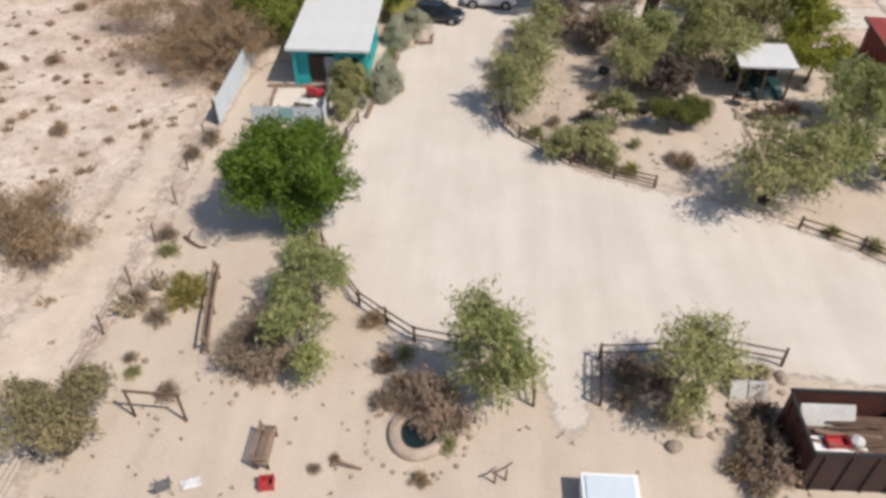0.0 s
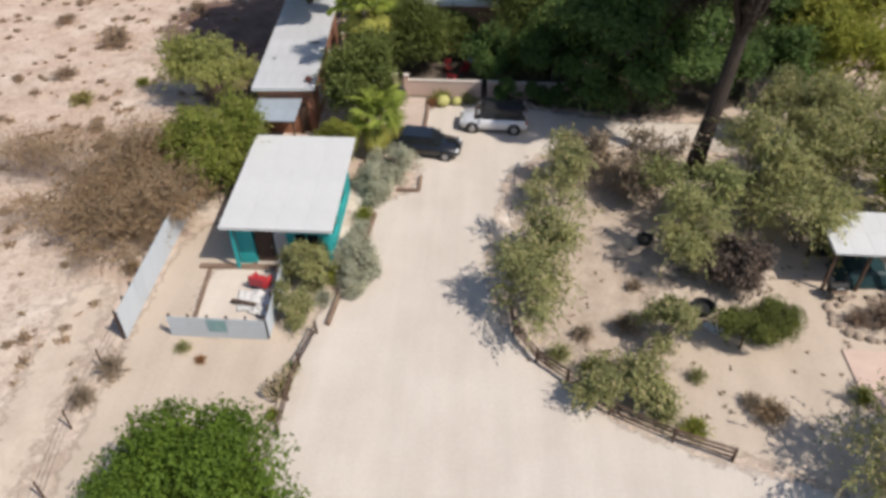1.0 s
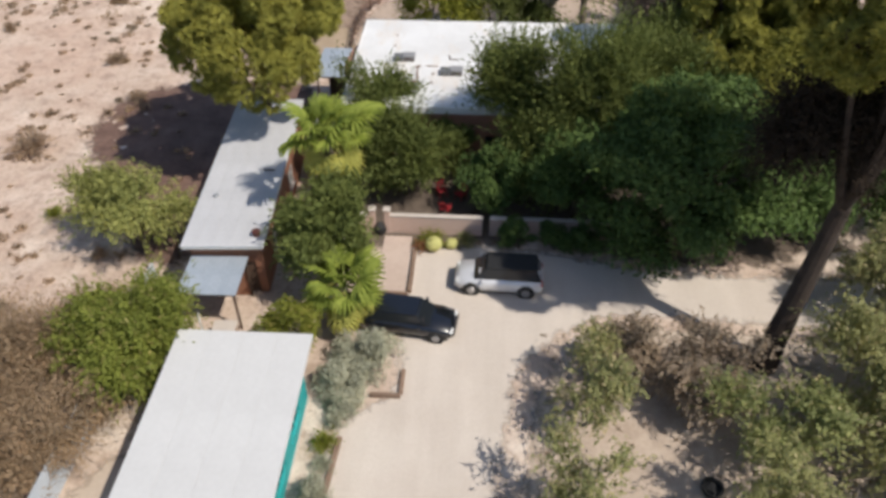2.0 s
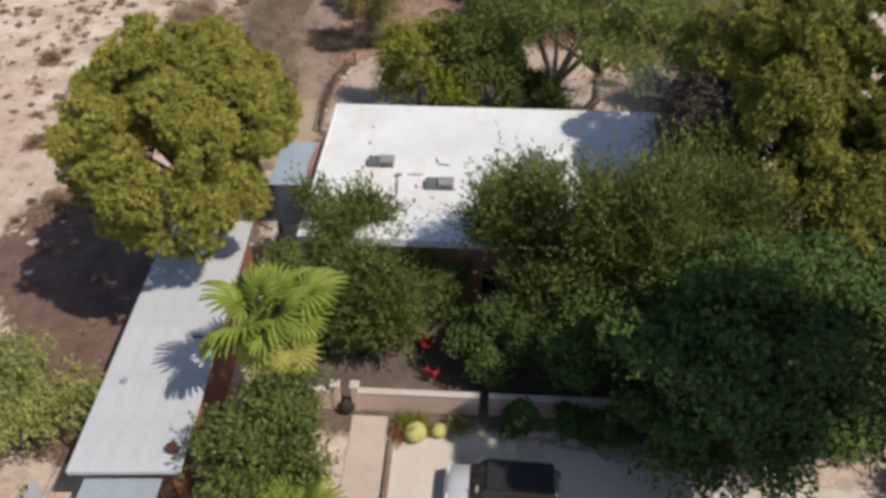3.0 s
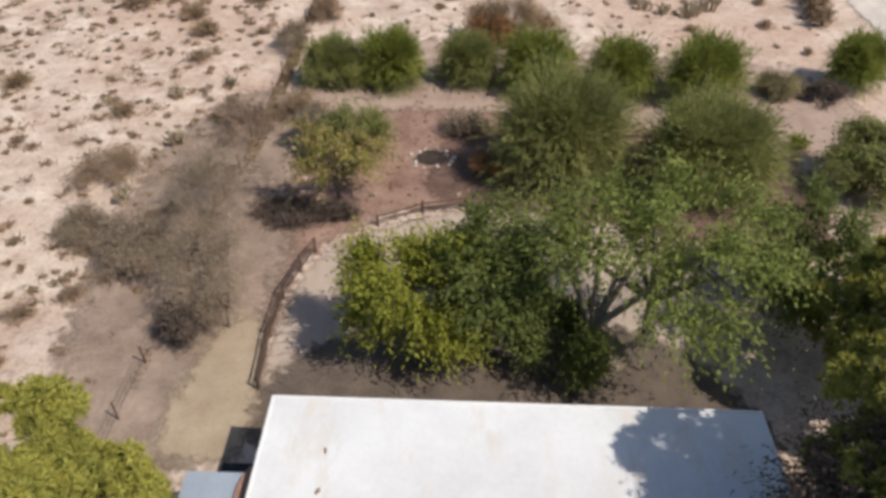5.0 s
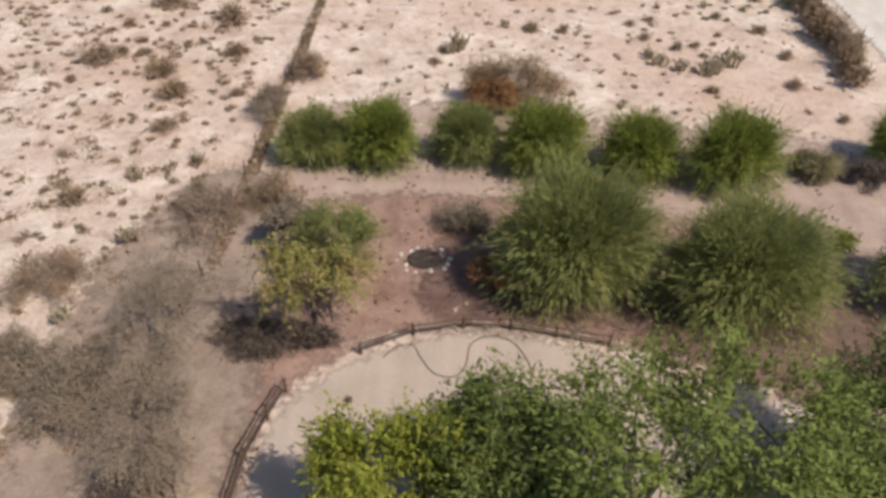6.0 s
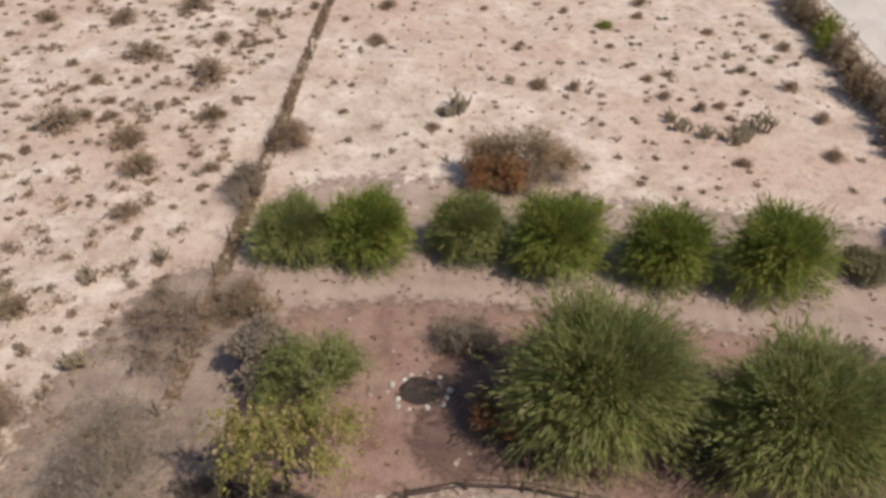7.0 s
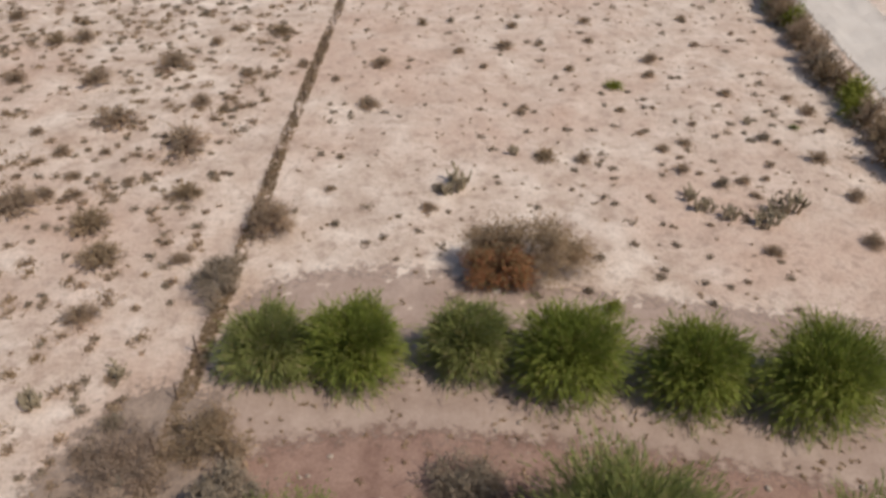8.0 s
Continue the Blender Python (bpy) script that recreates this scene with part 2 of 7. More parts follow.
SOFT_GREEN = foliage("pale_olive_leaves", (0.171, 0.176, 0.0765), (0.441, 0.436, 0.207), (0.55, 0.47, 0.28), 0.08, 0.45)
OLIVE_BROWN = foliage("dusty_olive_leaves", (0.15, 0.128, 0.07), (0.33, 0.285, 0.165), (0.40, 0.30, 0.19), 0.1, 0.3, 0.8)
# dark soil browns with tree shade mixed into the colour
SOIL_AND_SHADE = patch_material("dark_soil_and_shade", (0.06, 0.031, 0.025), (0.22, 0.135, 0.102), 0.7)
PINK_SOIL = patch_material("dusty_pink_soil", (0.23, 0.152, 0.118), (0.46, 0.35, 0.285), 0.45)
SAGE = foliage("sage_grey_leaves", (0.27, 0.268, 0.21), (0.48, 0.475, 0.385), through_light=0.22, rough=0.8)
CREOSOTE = foliage("dusty_shrub_leaves", (0.27, 0.187, 0.145), (0.49, 0.365, 0.285), (0.50, 0.37, 0.27), 0.3, 0.5, 0.8)
DRY_BROWN = foliage("dry_brown_twigs", (0.20, 0.132, 0.088), (0.41, 0.295, 0.20), (0.45, 0.33, 0.235), 0.2, 0.35, 0.9)
RUST_LEAF = foliage("rusty_dead_leaves", (0.204, 0.072, 0.036), (0.384, 0.168, 0.084), (0.3, 0.228, 0.12), 0.3, 0.2, 0.9)
GREY_TWIG = foliage("grey_twigs", (0.205, 0.155, 0.122), (0.42, 0.335, 0.27), through_light=0.4, rough=0.9)
DARK_TWIG = foliage("dead_weeds", (0.19, 0.132, 0.105), (0.35, 0.255, 0.205), through_light=0.2, rough=0.9)
RUST_LITTER = surface("rust_brown_litter", (0.20, 0.10, 0.07), (0.40, 0.24, 0.18), 1.5, 14, 0.9)
PALE_CANVAS = surface("pale_canvas", (0.42, 0.41, 0.40), (0.66, 0.65, 0.64), 2.0, 12, 0.85)
TEAL_IN_SHADE = surface("dark_teal_in_shade", (0.008, 0.030, 0.036), (0.02, 0.055, 0.062), 1.5, 10, 0.5)
TEAL_FADED = surface("faded_teal_paint", (0.12, 0.26, 0.27), (0.30, 0.42, 0.43), 2.5, 14, 0.7)
# dark tone for dead brush and for twigs that stand in for shade
BRUSH_AND_SHADE = foliage("dead_brush_and_shade", (0.062, 0.046, 0.042), (0.17, 0.128, 0.112), through_light=0.15, rough=0.9)
SHADE_TWIG = foliage("shade_dark_twigs", (0.014, 0.010, 0.008), (0.045, 0.032, 0.024), through_light=0.1, rough=0.9)
CACTUS = foliage("cactus_skin", (0.21, 0.165, 0.12), (0.40, 0.325, 0.24), through_light=0.0, rough=0.7)


# ---- mesh helpers ----
def mesh_from(name, verts, faces, material):
    me = bpy.data.meshes.new(name)
    me.from_pydata(verts, [], faces)
    me.materials.append(material)
    return me


def empty(name, x, y, z=0.0, turn=0.0, **tags):
    ob = new(name)
    ob.matrix_basis = pose(x, y, z, 0, 0, turn)
    return tagged(ob, **tags)


def part(name, bm, material, parent=None, label=""):
    me = bpy.data.meshes.new(name)
    bm.to_mesh(me)
    bm.free()
    me.materials.append(material)
    ob = new(name, me)
    ob.parent = parent
    return tagged(ob, label)


def shared(name, me, parent, m, label=""):
    ob = new(name, me)
    ob.parent = parent
    ob.matrix_basis = m
    return tagged(ob, label)


def add_box(bm, sx, sy, sz, m=None, bevel=0.0):
    """A box sx by sy by sz on the plane z=0 of m."""
    r = bmesh.ops.create_cube(bm, size=1.0, matrix=(m or Matrix()) @ Matrix.Translation((0, 0, sz / 2)) @ Matrix.Diagonal((sx, sy, sz, 1)))
    if bevel:
        edges = list({ed for v in r["verts"] for ed in v.link_edges})
        bmesh.ops.bevel(bm, geom=edges, offset=bevel, segments=1, affect="EDGES")


def box(sx, sy, sz, m=None, bevel=0.0):
    bm = bmesh.new()
    add_box(bm, sx, sy, sz, m, bevel)
    return bm


def add_tube(bm, pts, r0, r1, seg=6):
    """A tapered tube along pts."""
    rings = []
    pts = [Vector(p) for p in pts]
    for i, p in enumerate(pts):
        d = (pts[min(i + 1, len(pts) - 1)] - pts[max(i - 1, 0)]).normalized()
        a = d.orthogonal().normalized()
        b = d.cross(a)
        r = r0 + (r1 - r0) * i / (len(pts) - 1)
        rings.append([bm.verts.new(p + a * r * math.cos(2 * math.pi * k / seg) + b * r * math.sin(2 * math.pi * k / seg)) for k in range(seg)])
    for i in range(len(rings) - 1):
        # matched to the ring before by the nearest start
        near = min(range(seg), key=lambda k: (rings[i + 1][k].co - rings[i][0].co).length)
        sgn = 1
        q = [rings[i + 1][(near + k) % seg] for k in range(seg)]
        if (q[1].co - rings[i][1].co).length > (q[-1].co - rings[i][1].co).length:
            q = [rings[i + 1][(near - k) % seg] for k in range(seg)]
        rings[i + 1] = q
        for k in range(seg):
            bm.faces.new((rings[i][k], rings[i][(k + 1) % seg], q[(k + 1) % seg], q[k]))
    bm.faces.new(rings[0][::-1])
    bm.faces.new(rings[-1])


def tube(pts, r0, r1, seg=6):
    bm = bmesh.new()
    add_tube(bm, pts, r0, r1, seg)
    return bm


def smooth_line(pts, steps=6, closed=False):
    """Points along a soft curve through pts."""
    n, out = len(pts), []
    pick = (lambda i: pts[i % n]) if closed else (lambda i: pts[min(max(i, 0), n - 1)])
    for i in range(n if closed else n - 1):
        p0, p1, p2, p3 = (np.array(pick(i + k), float) for k in (-1, 0, 1, 2))
        for k in range(steps):
            t = k / steps
            out.append(0.5 * (2 * p1 + (p2 - p0) * t + (2 * p0 - 5 * p1 + 4 * p2 - p3) * t * t + (3 * p1 - p0 - 3 * p2 + p3) * t ** 3))
    if not closed:
        out.append(np.array(pts[-1], float))
    return out


# ---- foliage helpers: thousands of single leaves, joined ----
def unit(rng, n):
    v = rng.normal(size=(n, 3))
    return v / np.linalg.norm(v, axis=1, keepdims=True)


def leaf_quads(at, along, length, width, rng, name, material, facing=None):
    """One pointed leaf at each place of at, pointing along."""
    n = len(at)
    side = np.cross(along, unit(rng, n) if facing is None else facing + unit(rng, n) * 0.8)
    side /= np.linalg.norm(side, axis=1, keepdims=True) + 1e-9
    ln = (length * rng.uniform(0.6, 1.35, n))[:, None]
    wd = (width * rng.uniform(0.6, 1.35, n))[:, None]
    v = np.empty((n, 3, 3))
    v[:, 0] = at - along * ln * 0.45 + side * wd * 0.75
    v[:, 1] = at - along * ln * 0.45 - side * wd * 0.75
    v[:, 2] = at + along * ln * 0.6
    me = bpy.data.meshes.new(name)
    me.vertices.add(n * 3)
    me.vertices.foreach_set("co", v.reshape(-1))
    me.loops.add(n * 3)
    me.loops.foreach_set("vertex_index", np.arange(n * 3))
    me.polygons.add(n)
    me.polygons.foreach_set("loop_start", np.arange(n) * 3)
    me.polygons.foreach_set("loop_total", np.full(n, 3))
    me.update(calc_edges=True)
    me.materials.append(material)
    return me


def clump_centres(rng, size, k, low=-0.35, core=0.55, lobes=0):
    """Centres of the clumps that make up a crown of the half-sizes size; lobes gathers them round a few big limbs."""
    if lobes:
        main = unit(rng, lobes * 6)
        main = main[main[:, 2] > low][:lobes] * rng.uniform(0.52, 0.80, lobes)[:, None]
        c = main[rng.integers(0, len(main), k)] + unit(rng, k) * (rng.uniform(0.1, 1.0, k) ** 0.6 * 0.36)[:, None]
        rest = unit(rng, k) * rng.uniform(0.35, 0.78, k)[:, None]
        c = np.where((rng.uniform(0, 1, k) < 0.4)[:, None], rest, c)
        c[:, 2] = np.maximum(c[:, 2], low)
        return c * np.array(size)
    d = unit(rng, k * 3)
    d = d[d[:, 2] > low][:k]
    r = rng.uniform(core, 0.82, len(d))[:, None]
    return d * r * np.array(size)


def broad_crown(seed, size, k, clump, n, leaf, material, inner=0.3, name="crown", ragged=1.0, slim=0.5, upright=0.0, lobes=None):
    """A crown of k leafy clumps."""
    rng = np.random.default_rng(seed)
    n, leaf = int(n * 1.5), leaf * 0.8
    c = clump_centres(rng, size, k, -0.65, 0.55, max(6, k // 3) if lobes is None else lobes)
    rad = clump * rng.uniform(0.7, 1.3, len(c))
    shape = rng.uniform(0.65, 1.35, (len(c), 3)) * np.array([1 - 0.4 * upright, 1 - 0.4 * upright, 0.85 + 0.75 * upright])
    pick = rng.choice(len(c), n, p=rad ** 2 / np.sum(rad ** 2))
    d = unit(rng, n)
    d[:, 2] = np.where(d[:, 2] < -0.3, -d[:, 2], d[:, 2])
    deep = rng.uniform(0, 1, n) < inner
    # sprays stick out of each clump
    spray = np.array([noise.noise(Vector(v) * 3.2 + Vector((p * 7.3, 0, 0))) for v, p in zip(d, pick)])
    r = np.where(deep, rng.uniform(0.1, 0.8, n), 0.78 + 0.45 * ragged * spray + 0.22 * rng.uniform(0, 1, n) ** 2)
    at = c[pick] + d * (rad[pick] * r)[:, None] * shape[pick]
    along = d * 0.3 + unit(rng, n) * 0.85 + np.array([0, 0, upright * 0.9])
    along /= np.linalg.norm(along, axis=1, keepdims=True)
    return leaf_quads(at, along, leaf, leaf * slim, rng, name, material, d + np.array([0, 0, 0.5])), c


def feather_crown(seed, size, k, strands, per, leaf, material, droop=0.5, spread=1.0, low=-0.2, name="crown", loose=0.75, slim=0.36, strew=0.16):
    """A thin crown of fine leaves set along arching twigs."""
    rng = np.random.default_rng(seed)
    strands = int(strands * 1.7)
    c = clump_centres(rng, size, k, low, 0.35, 0 if low < -0.5 else max(6, k // 2))
    pick = rng.integers(0, len(c), strands)
    start = c[pick] + rng.normal(size=(strands, 3)) * strew * np.array(size)
    out = c[pick] / np.array(size)
    d = out * spread + unit(rng, strands) * 0.7 + np.array([0, 0, 0.45])
    d /= np.linalg.norm(d, axis=1, keepdims=True)
    reach = rng.uniform(0.25, 0.6, strands) * np.mean(size)
    s = np.linspace(0, 1, per)
    at = start[:, None] + d[:, None] * (reach[:, None] * s)[..., None]
    at[..., 2] -= droop * reach[:, None] * s ** 2
    tang = np.repeat(d[:, None], per, 1).copy()
    tang[..., 2] -= 2 * droop * s
    at = at.reshape(-1, 3) + rng.normal(size=(strands * per, 3)) * leaf * 0.35
    tang = tang.reshape(-1, 3) * 0.9 + unit(rng, strands * per) * loose
    tang /= np.linalg.norm(tang, axis=1, keepdims=True)
    face = np.repeat(out, per, 0) + np.array([0, 0, 0.7])
    return leaf_quads(at, tang, leaf, leaf * slim, rng, name, material, face), c


def fountain_crown(seed, size, strands, per, leaf, material, foot=1.0, name="crown", loose=0.22, slim=0.16, bare=0.3, sag=0.3):
    """Whips that rise from one foot and arch outwards, leafy towards their ends; the foot lies foot below the middle."""
    rng = np.random.default_rng(seed)
    a = rng.uniform(0, 2 * math.pi, strands)
    u = rng.uniform(0, 1, strands) ** 0.55
    # a few uneven bulges in the outline
    bulge = 1.0 + 0.08 * np.sin(3 * a + seed) + 0.06 * np.sin(5 * a + 2 * seed)
    k = rng.uniform(0.3, 1.0, strands) ** 0.4 * bulge * rng.normal(1.0, 0.12, strands)
    z = np.sqrt(np.clip(1 - u ** 2, 0, 1)) - np.where(u > 0.6, rng.uniform(0, 1, strands) * (u - 0.6) * 2.6, 0)
    end = np.stack([u * np.cos(a) * k * size[0], u * np.sin(a) * k * size[1], z * k * size[2]], 1)
    start = np.stack([rng.normal(size=strands) * 0.06 * size[0], rng.normal(size=strands) * 0.06 * size[1], np.full(strands, -foot)], 1)
    knee = start * 0.45 + end * 0.55
    knee[:, 2] += (0.10 + sag * u) * (size[2] + foot) * 0.8
    knee += rng.normal(size=(strands, 3)) * 0.05 * np.array(size)
    s = bare + (1 - bare) * np.linspace(0, 1, per) ** 0.8
    s = s[None, :, None]
    at = start[:, None] * (1 - s) ** 2 + knee[:, None] * 2 * s * (1 - s) + end[:, None] * s ** 2
    tang = (knee - start)[:, None] * (1 - s) + (end - knee)[:, None] * s
    tang = tang.reshape(-1, 3)
    tang /= np.linalg.norm(tang, axis=1, keepdims=True) + 1e-9
    at = at.reshape(-1, 3) + rng.normal(size=(strands * per, 3)) * leaf * 0.3
    tang = tang + unit(rng, strands * per) * loose
    tang /= np.linalg.norm(tang, axis=1, keepdims=True)
    face = np.repeat(end / np.array(size), per, 0) + np.array([0, 0, 0.6])
    pick = rng.permutation(strands)[:10]
    return leaf_quads(at, tang, leaf, leaf * slim, rng, name, material, face), (start * 0.3 + end * 0.5)[pick]


def pine_crown(seed, size, clump, tufts, material, needles=12, long=0.34, name="crown", lobes=16, per_lobe=13, lobe=0.36):
    """Boughs that each carry a heap of rounded clumps, set with tufts of needles; dark gaps stay between the boughs."""
    rng = np.random.default_rng(seed)
    size = np.array(size)
    i = np.arange(lobes) + 0.5
    z = 1 - 1.62 * i / lobes
    a = i * 2.39996 + rng.uniform(-0.35, 0.35, lobes)
    z = np.clip(z + rng.uniform(-0.1, 0.1, lobes), -0.75, 0.97)
    flat = np.sqrt(1 - z ** 2)
    bough = np.stack([flat * np.cos(a), flat * np.sin(a), z], 1) * rng.uniform(0.56, 0.74, lobes)[:, None] * size
    bough[::4] *= 0.55
    wide = lobe * np.mean(size) * rng.uniform(0.75, 1.2, lobes)
    which = np.repeat(np.arange(lobes), per_lobe)
    d = unit(rng, len(which)) + bough[which] / size * 0.9 + np.array([0, 0, 0.3])
    d /= np.linalg.norm(d, axis=1, keepdims=True)
    c = bough[which] + d * (wide[which] * rng.uniform(0.8, 1.1, len(which)))[:, None]
    rad = clump * rng.uniform(0.7, 1.25, len(c))
    pick = rng.choice(len(c), tufts, p=rad ** 2 / np.sum(rad ** 2))
    # needles stand on the outer side of each clump only
    face = c / size + np.array([0, 0, 0.55])
    face /= np.linalg.norm(face, axis=1, keepdims=True)
    d = unit(rng, tufts)
    back = np.sum(d * face[pick], axis=1)
    d = d - face[pick] * (np.minimum(back + 0.25, 0) * 2)[:, None]
    d /= np.linalg.norm(d, axis=1, keepdims=True)
    at = c[pick] + d * (rad[pick] * rng.uniform(0.72, 1.04, tufts))[:, None]
    up = d + np.array([0, 0, 0.35])
    along = np.repeat(up, needles, 0) * 0.35 + unit(rng, tufts * needles) * 0.8
    along /= np.linalg.norm(along, axis=1, keepdims=True)
    base = np.repeat(at, needles, 0) + along * long * 0.35
    return leaf_quads(base, along, long, long * 0.19, rng, name, material, np.repeat(up, needles, 0)), bough


def skeleton_mesh(seed, centres, height, radius, material, stems=1, lean=0.25, twigs=14):
    """Trunk and limbs that reach from the ground into the clumps; the crown's middle stands at height."""
    rng = np.random.default_rng(seed + 99)
    bm = bmesh.new()
    mid = Vector((0, 0, height))
    for s in range(stems):
        a = 2 * math.pi * s / stems + rng.uniform(0, 1)
        foot = Vector((math.cos(a), math.sin(a), 0)) * (0.12 * (stems > 1))
        fork = Vector((math.cos(a) * lean * height * (stems > 1), math.sin(a) * lean * height * (stems > 1), height * (0.45 if stems > 1 else 0.72)))
        bend = (foot + fork) / 2 + Vector(rng.normal(size=3)) * (0.05 * height if stems > 1 else 0.06)
        add_tube(bm, [foot - Vector((0, 0, 0.1)), foot + Vector((0, 0, 0.05)), bend, fork], radius * 1.15, radius * 0.62, 8)
        mine = [c for i, c in enumerate(centres) if i % stems == s][: max(3, twigs // stems)]
        for c in mine:
            tip = mid + Vector(c)
            knee = fork.lerp(tip, 0.5) + Vector((0, 0, 0.12 * height)) * rng.uniform(-0.3, 0.8)
            add_tube(bm, [fork - (fork - bend) * 0.05, knee, tip], radius * 0.45, radius * 0.10, 5)
    me = bpy.data.meshes.new("trunk")
    bm.to_mesh(me)
    bm.free()
    me.materials.append(material)
    return me


def plant(name, x, y, height, crown, bark, radius, seed, stems=1, turn=0.0, twigs=14, lean=0.25, **tags):
    """A tree with trunk and crown; crown is (mesh, centres), its middle at height."""
    ob = empty(name, x, y, 0, turn, **tags)
    shared("trunk", skeleton_mesh(seed, crown[1], height, radius, bark, stems, lean, twigs), ob, Matrix())
    shared("crown", crown[0], ob, Matrix.Translation((0, 0, height)))
    return ob


# ---- ground ----
def zone(x, y):
    """0 in the level yard, 1 out in the open desert."""
    d = max(-17.0 - x, x - 27.0, y - 117.0, 0.0)
    return min(d / 6.0, 1.0)


def ground_z(x, y):
    w = zone(x, y)
    if w <= 0:
        return 0.0
    return w * (0.20 * noise.noise(Vector((x * 0.22, y * 0.22, 3))) + 0.12 * noise.noise(Vector((x * 0.7, y * 0.7, 8))))


def build_ground():
    def axis(lo, hi, step, far):
        core = list(np.arange(lo, hi + 0.01, step))
        out = [3, 8, 18, 40, 90, 200, 450, 1000, far]
        return [lo - d for d in out[::-1]] + core + [hi + d for d in out]
    xs, ys = axis(-58, 52, 0.8, 3000), axis(2, 186, 0.8, 3000)
    verts = [(x, y, ground_z(x, y)) for y in ys for x in xs]
    w = len(xs)
    faces = [(j * w + i, j * w + i + 1, (j + 1) * w + i + 1, (j + 1) * w + i) for j in range(len(ys) - 1) for i in range(w - 1)]
    me = mesh_from("ground", verts, faces, SAND)
    me.polygons.foreach_set("use_smooth", [True] * len(faces))
    return tagged(new("ground", me), "pale tan desert sand, dusty and uneven", "ground", kind="structure")


def patch(name, outline, z, material, label, category, soft=1.0, step=0.45):
    """A thin spread over a plan outline, with a frayed border."""
    line = np.array(smooth_line(outline, 5, True))
    nxt = np.roll(line, -1, 0)
    lo, hi = line.min(0) - soft, line.max(0) + soft
    gx, gy = np.arange(lo[0], hi[0], step), np.arange(lo[1], hi[1], step)
    px, py = np.meshgrid(gx, gy)
    p = np.stack([px.ravel(), py.ravel()], 1)
    dist = np.full(len(p), 1e9)
    inside = np.zeros(len(p), bool)
    for a, b in zip(line, nxt):
        ab = b - a
        t = np.clip(((p - a) @ ab) / (ab @ ab + 1e-9), 0, 1)
        dist = np.minimum(dist, np.linalg.norm(p - a - t[:, None] * ab, axis=1))
        cross = (a[1] > p[:, 1]) != (b[1] > p[:, 1])
        inside ^= cross & (p[:, 0] < (b[0] - a[0]) * (p[:, 1] - a[1]) / (b[1] - a[1] + 1e-12) + a[0])
    cover = np.clip(0.35 + np.where(inside, dist, -dist) / soft * 0.5, 0, 1)
    w, h = len(gx), len(gy)
    keep, faces = {}, []
    for j in range(h - 1):
        for i in range(w - 1):
            q = (j * w + i, j * w + i + 1, (j + 1) * w + i + 1, (j + 1) * w + i)
            if max(cover[k] for k in q) > 0.02:
                faces.append([keep.setdefault(k, len(keep)) for k in q])
    order = list(keep)
    me = mesh_from(name, [(p[k, 0], p[k, 1], z + ground_z(p[k, 0], p[k, 1])) for k in order], faces, material)
    at = me.attributes.new("cover", "FLOAT", "POINT")
    at.data.foreach_set("value", [float(cover[k]) for k in order])
    return tagged(new(name, me), label, category, kind="structure")


build_ground()
patch("driveway", [(-5.2, 23.6), (-6.8, 26.5), (-8.3, 29), (-8.7, 33), (-8.6, 37.3), (-8.3, 41.3), (-7.2, 43.8), (-6.7, 49.6), (-4.6, 51.8), (-4.4, 54), (-4.6, 58), (-4.5, 61.5), (2, 61.6), (9, 60.2), (22, 60.5), (34, 60), (34, 56.5), (22, 56.8), (13, 57), (6, 57.2), (3.2, 56), (0.9, 53.5), (0.3, 50), (-0.3, 46.5), (0.2, 43), (1.2, 40.6), (3.4, 38.0), (5.3, 36.2), (7.8, 35.0), (9.9, 34.2), (13, 33.4), (17.3, 31.0), (20.5, 28.6), (27, 25), (34, 22), (34, 17), (24, 19.5), (14, 21.3), (6, 21.7), (4.6, 18), (3.6, 18), (2.4, 21.6), (-0.5, 21.4), (-2.7, 22)],
      0.012, GRAVEL, "pale dusty gravel driveway, packed and dry", "driveway", 0.9)
patch("sandy_yard", [(-16.3, 8), (-16.4, 24), (-16.4, 46), (-12, 47), (-8.2, 43), (-8.4, 32), (-7, 26.5), (-2.7, 22.3), (5, 21.8), (14, 21.4), (22, 19), (24, 8)], 0.007, YARD_SAND, "smooth tan sand of the yard", "sand", 0.8)
patch("garden_sand", [(1.6, 41), (1.2, 47), (2.2, 53), (6, 56), (14, 56), (24, 55), (25, 40), (24, 28), (17.5, 31.5), (10, 35), (5.3, 36.8)], 0.007, YARD_SAND, "smooth tan sand of the desert garden", "sand", 0.8)
patch("back_path", [(-11.2, 84), (-11.0, 90), (-10.0, 93.6), (-7, 96.2), (-2.5, 98.0), (2.5, 97.6), (7, 96.2), (10, 93.5), (12, 89), (8, 86), (0, 85), (-6, 84)], 0.016, PATH_SAND, "pale sandy path curving behind the white-roofed house", "path", 1.0)
patch("red_soil_bed", [(-16.2, 80), (-16.6, 92), (-15.8, 100), (-14.0, 107), (-8, 109.5), (0, 109.5), (9, 108.5), (18, 106), (19, 99), (12, 96), (2, 99.0), (-4.8, 98.4), (-9.5, 95.6), (-11.7, 91), (-12, 84)], 0.012, RED_SOIL, "reddish brown bare soil strewn with litter", "soil", 2.4)
patch("brushy_soil", [(-11.9, 81), (-12.2, 88), (-12, 94), (-13, 99), (-16, 101), (-20, 102), (-22.5, 97), (-21.5, 88), (-19, 81)], 0.10, BRUSH_SOIL, "grey-brown soil under dry brush", "soil", 2.6)
patch("patio_sand", [(-13.8, 40.3), (-14.0, 44.2), (-10.5, 44.2), (-10.4, 40.3)], 0.014, PATIO_SAND, "pale packed sand of a fenced patio", "sand", 0.5)
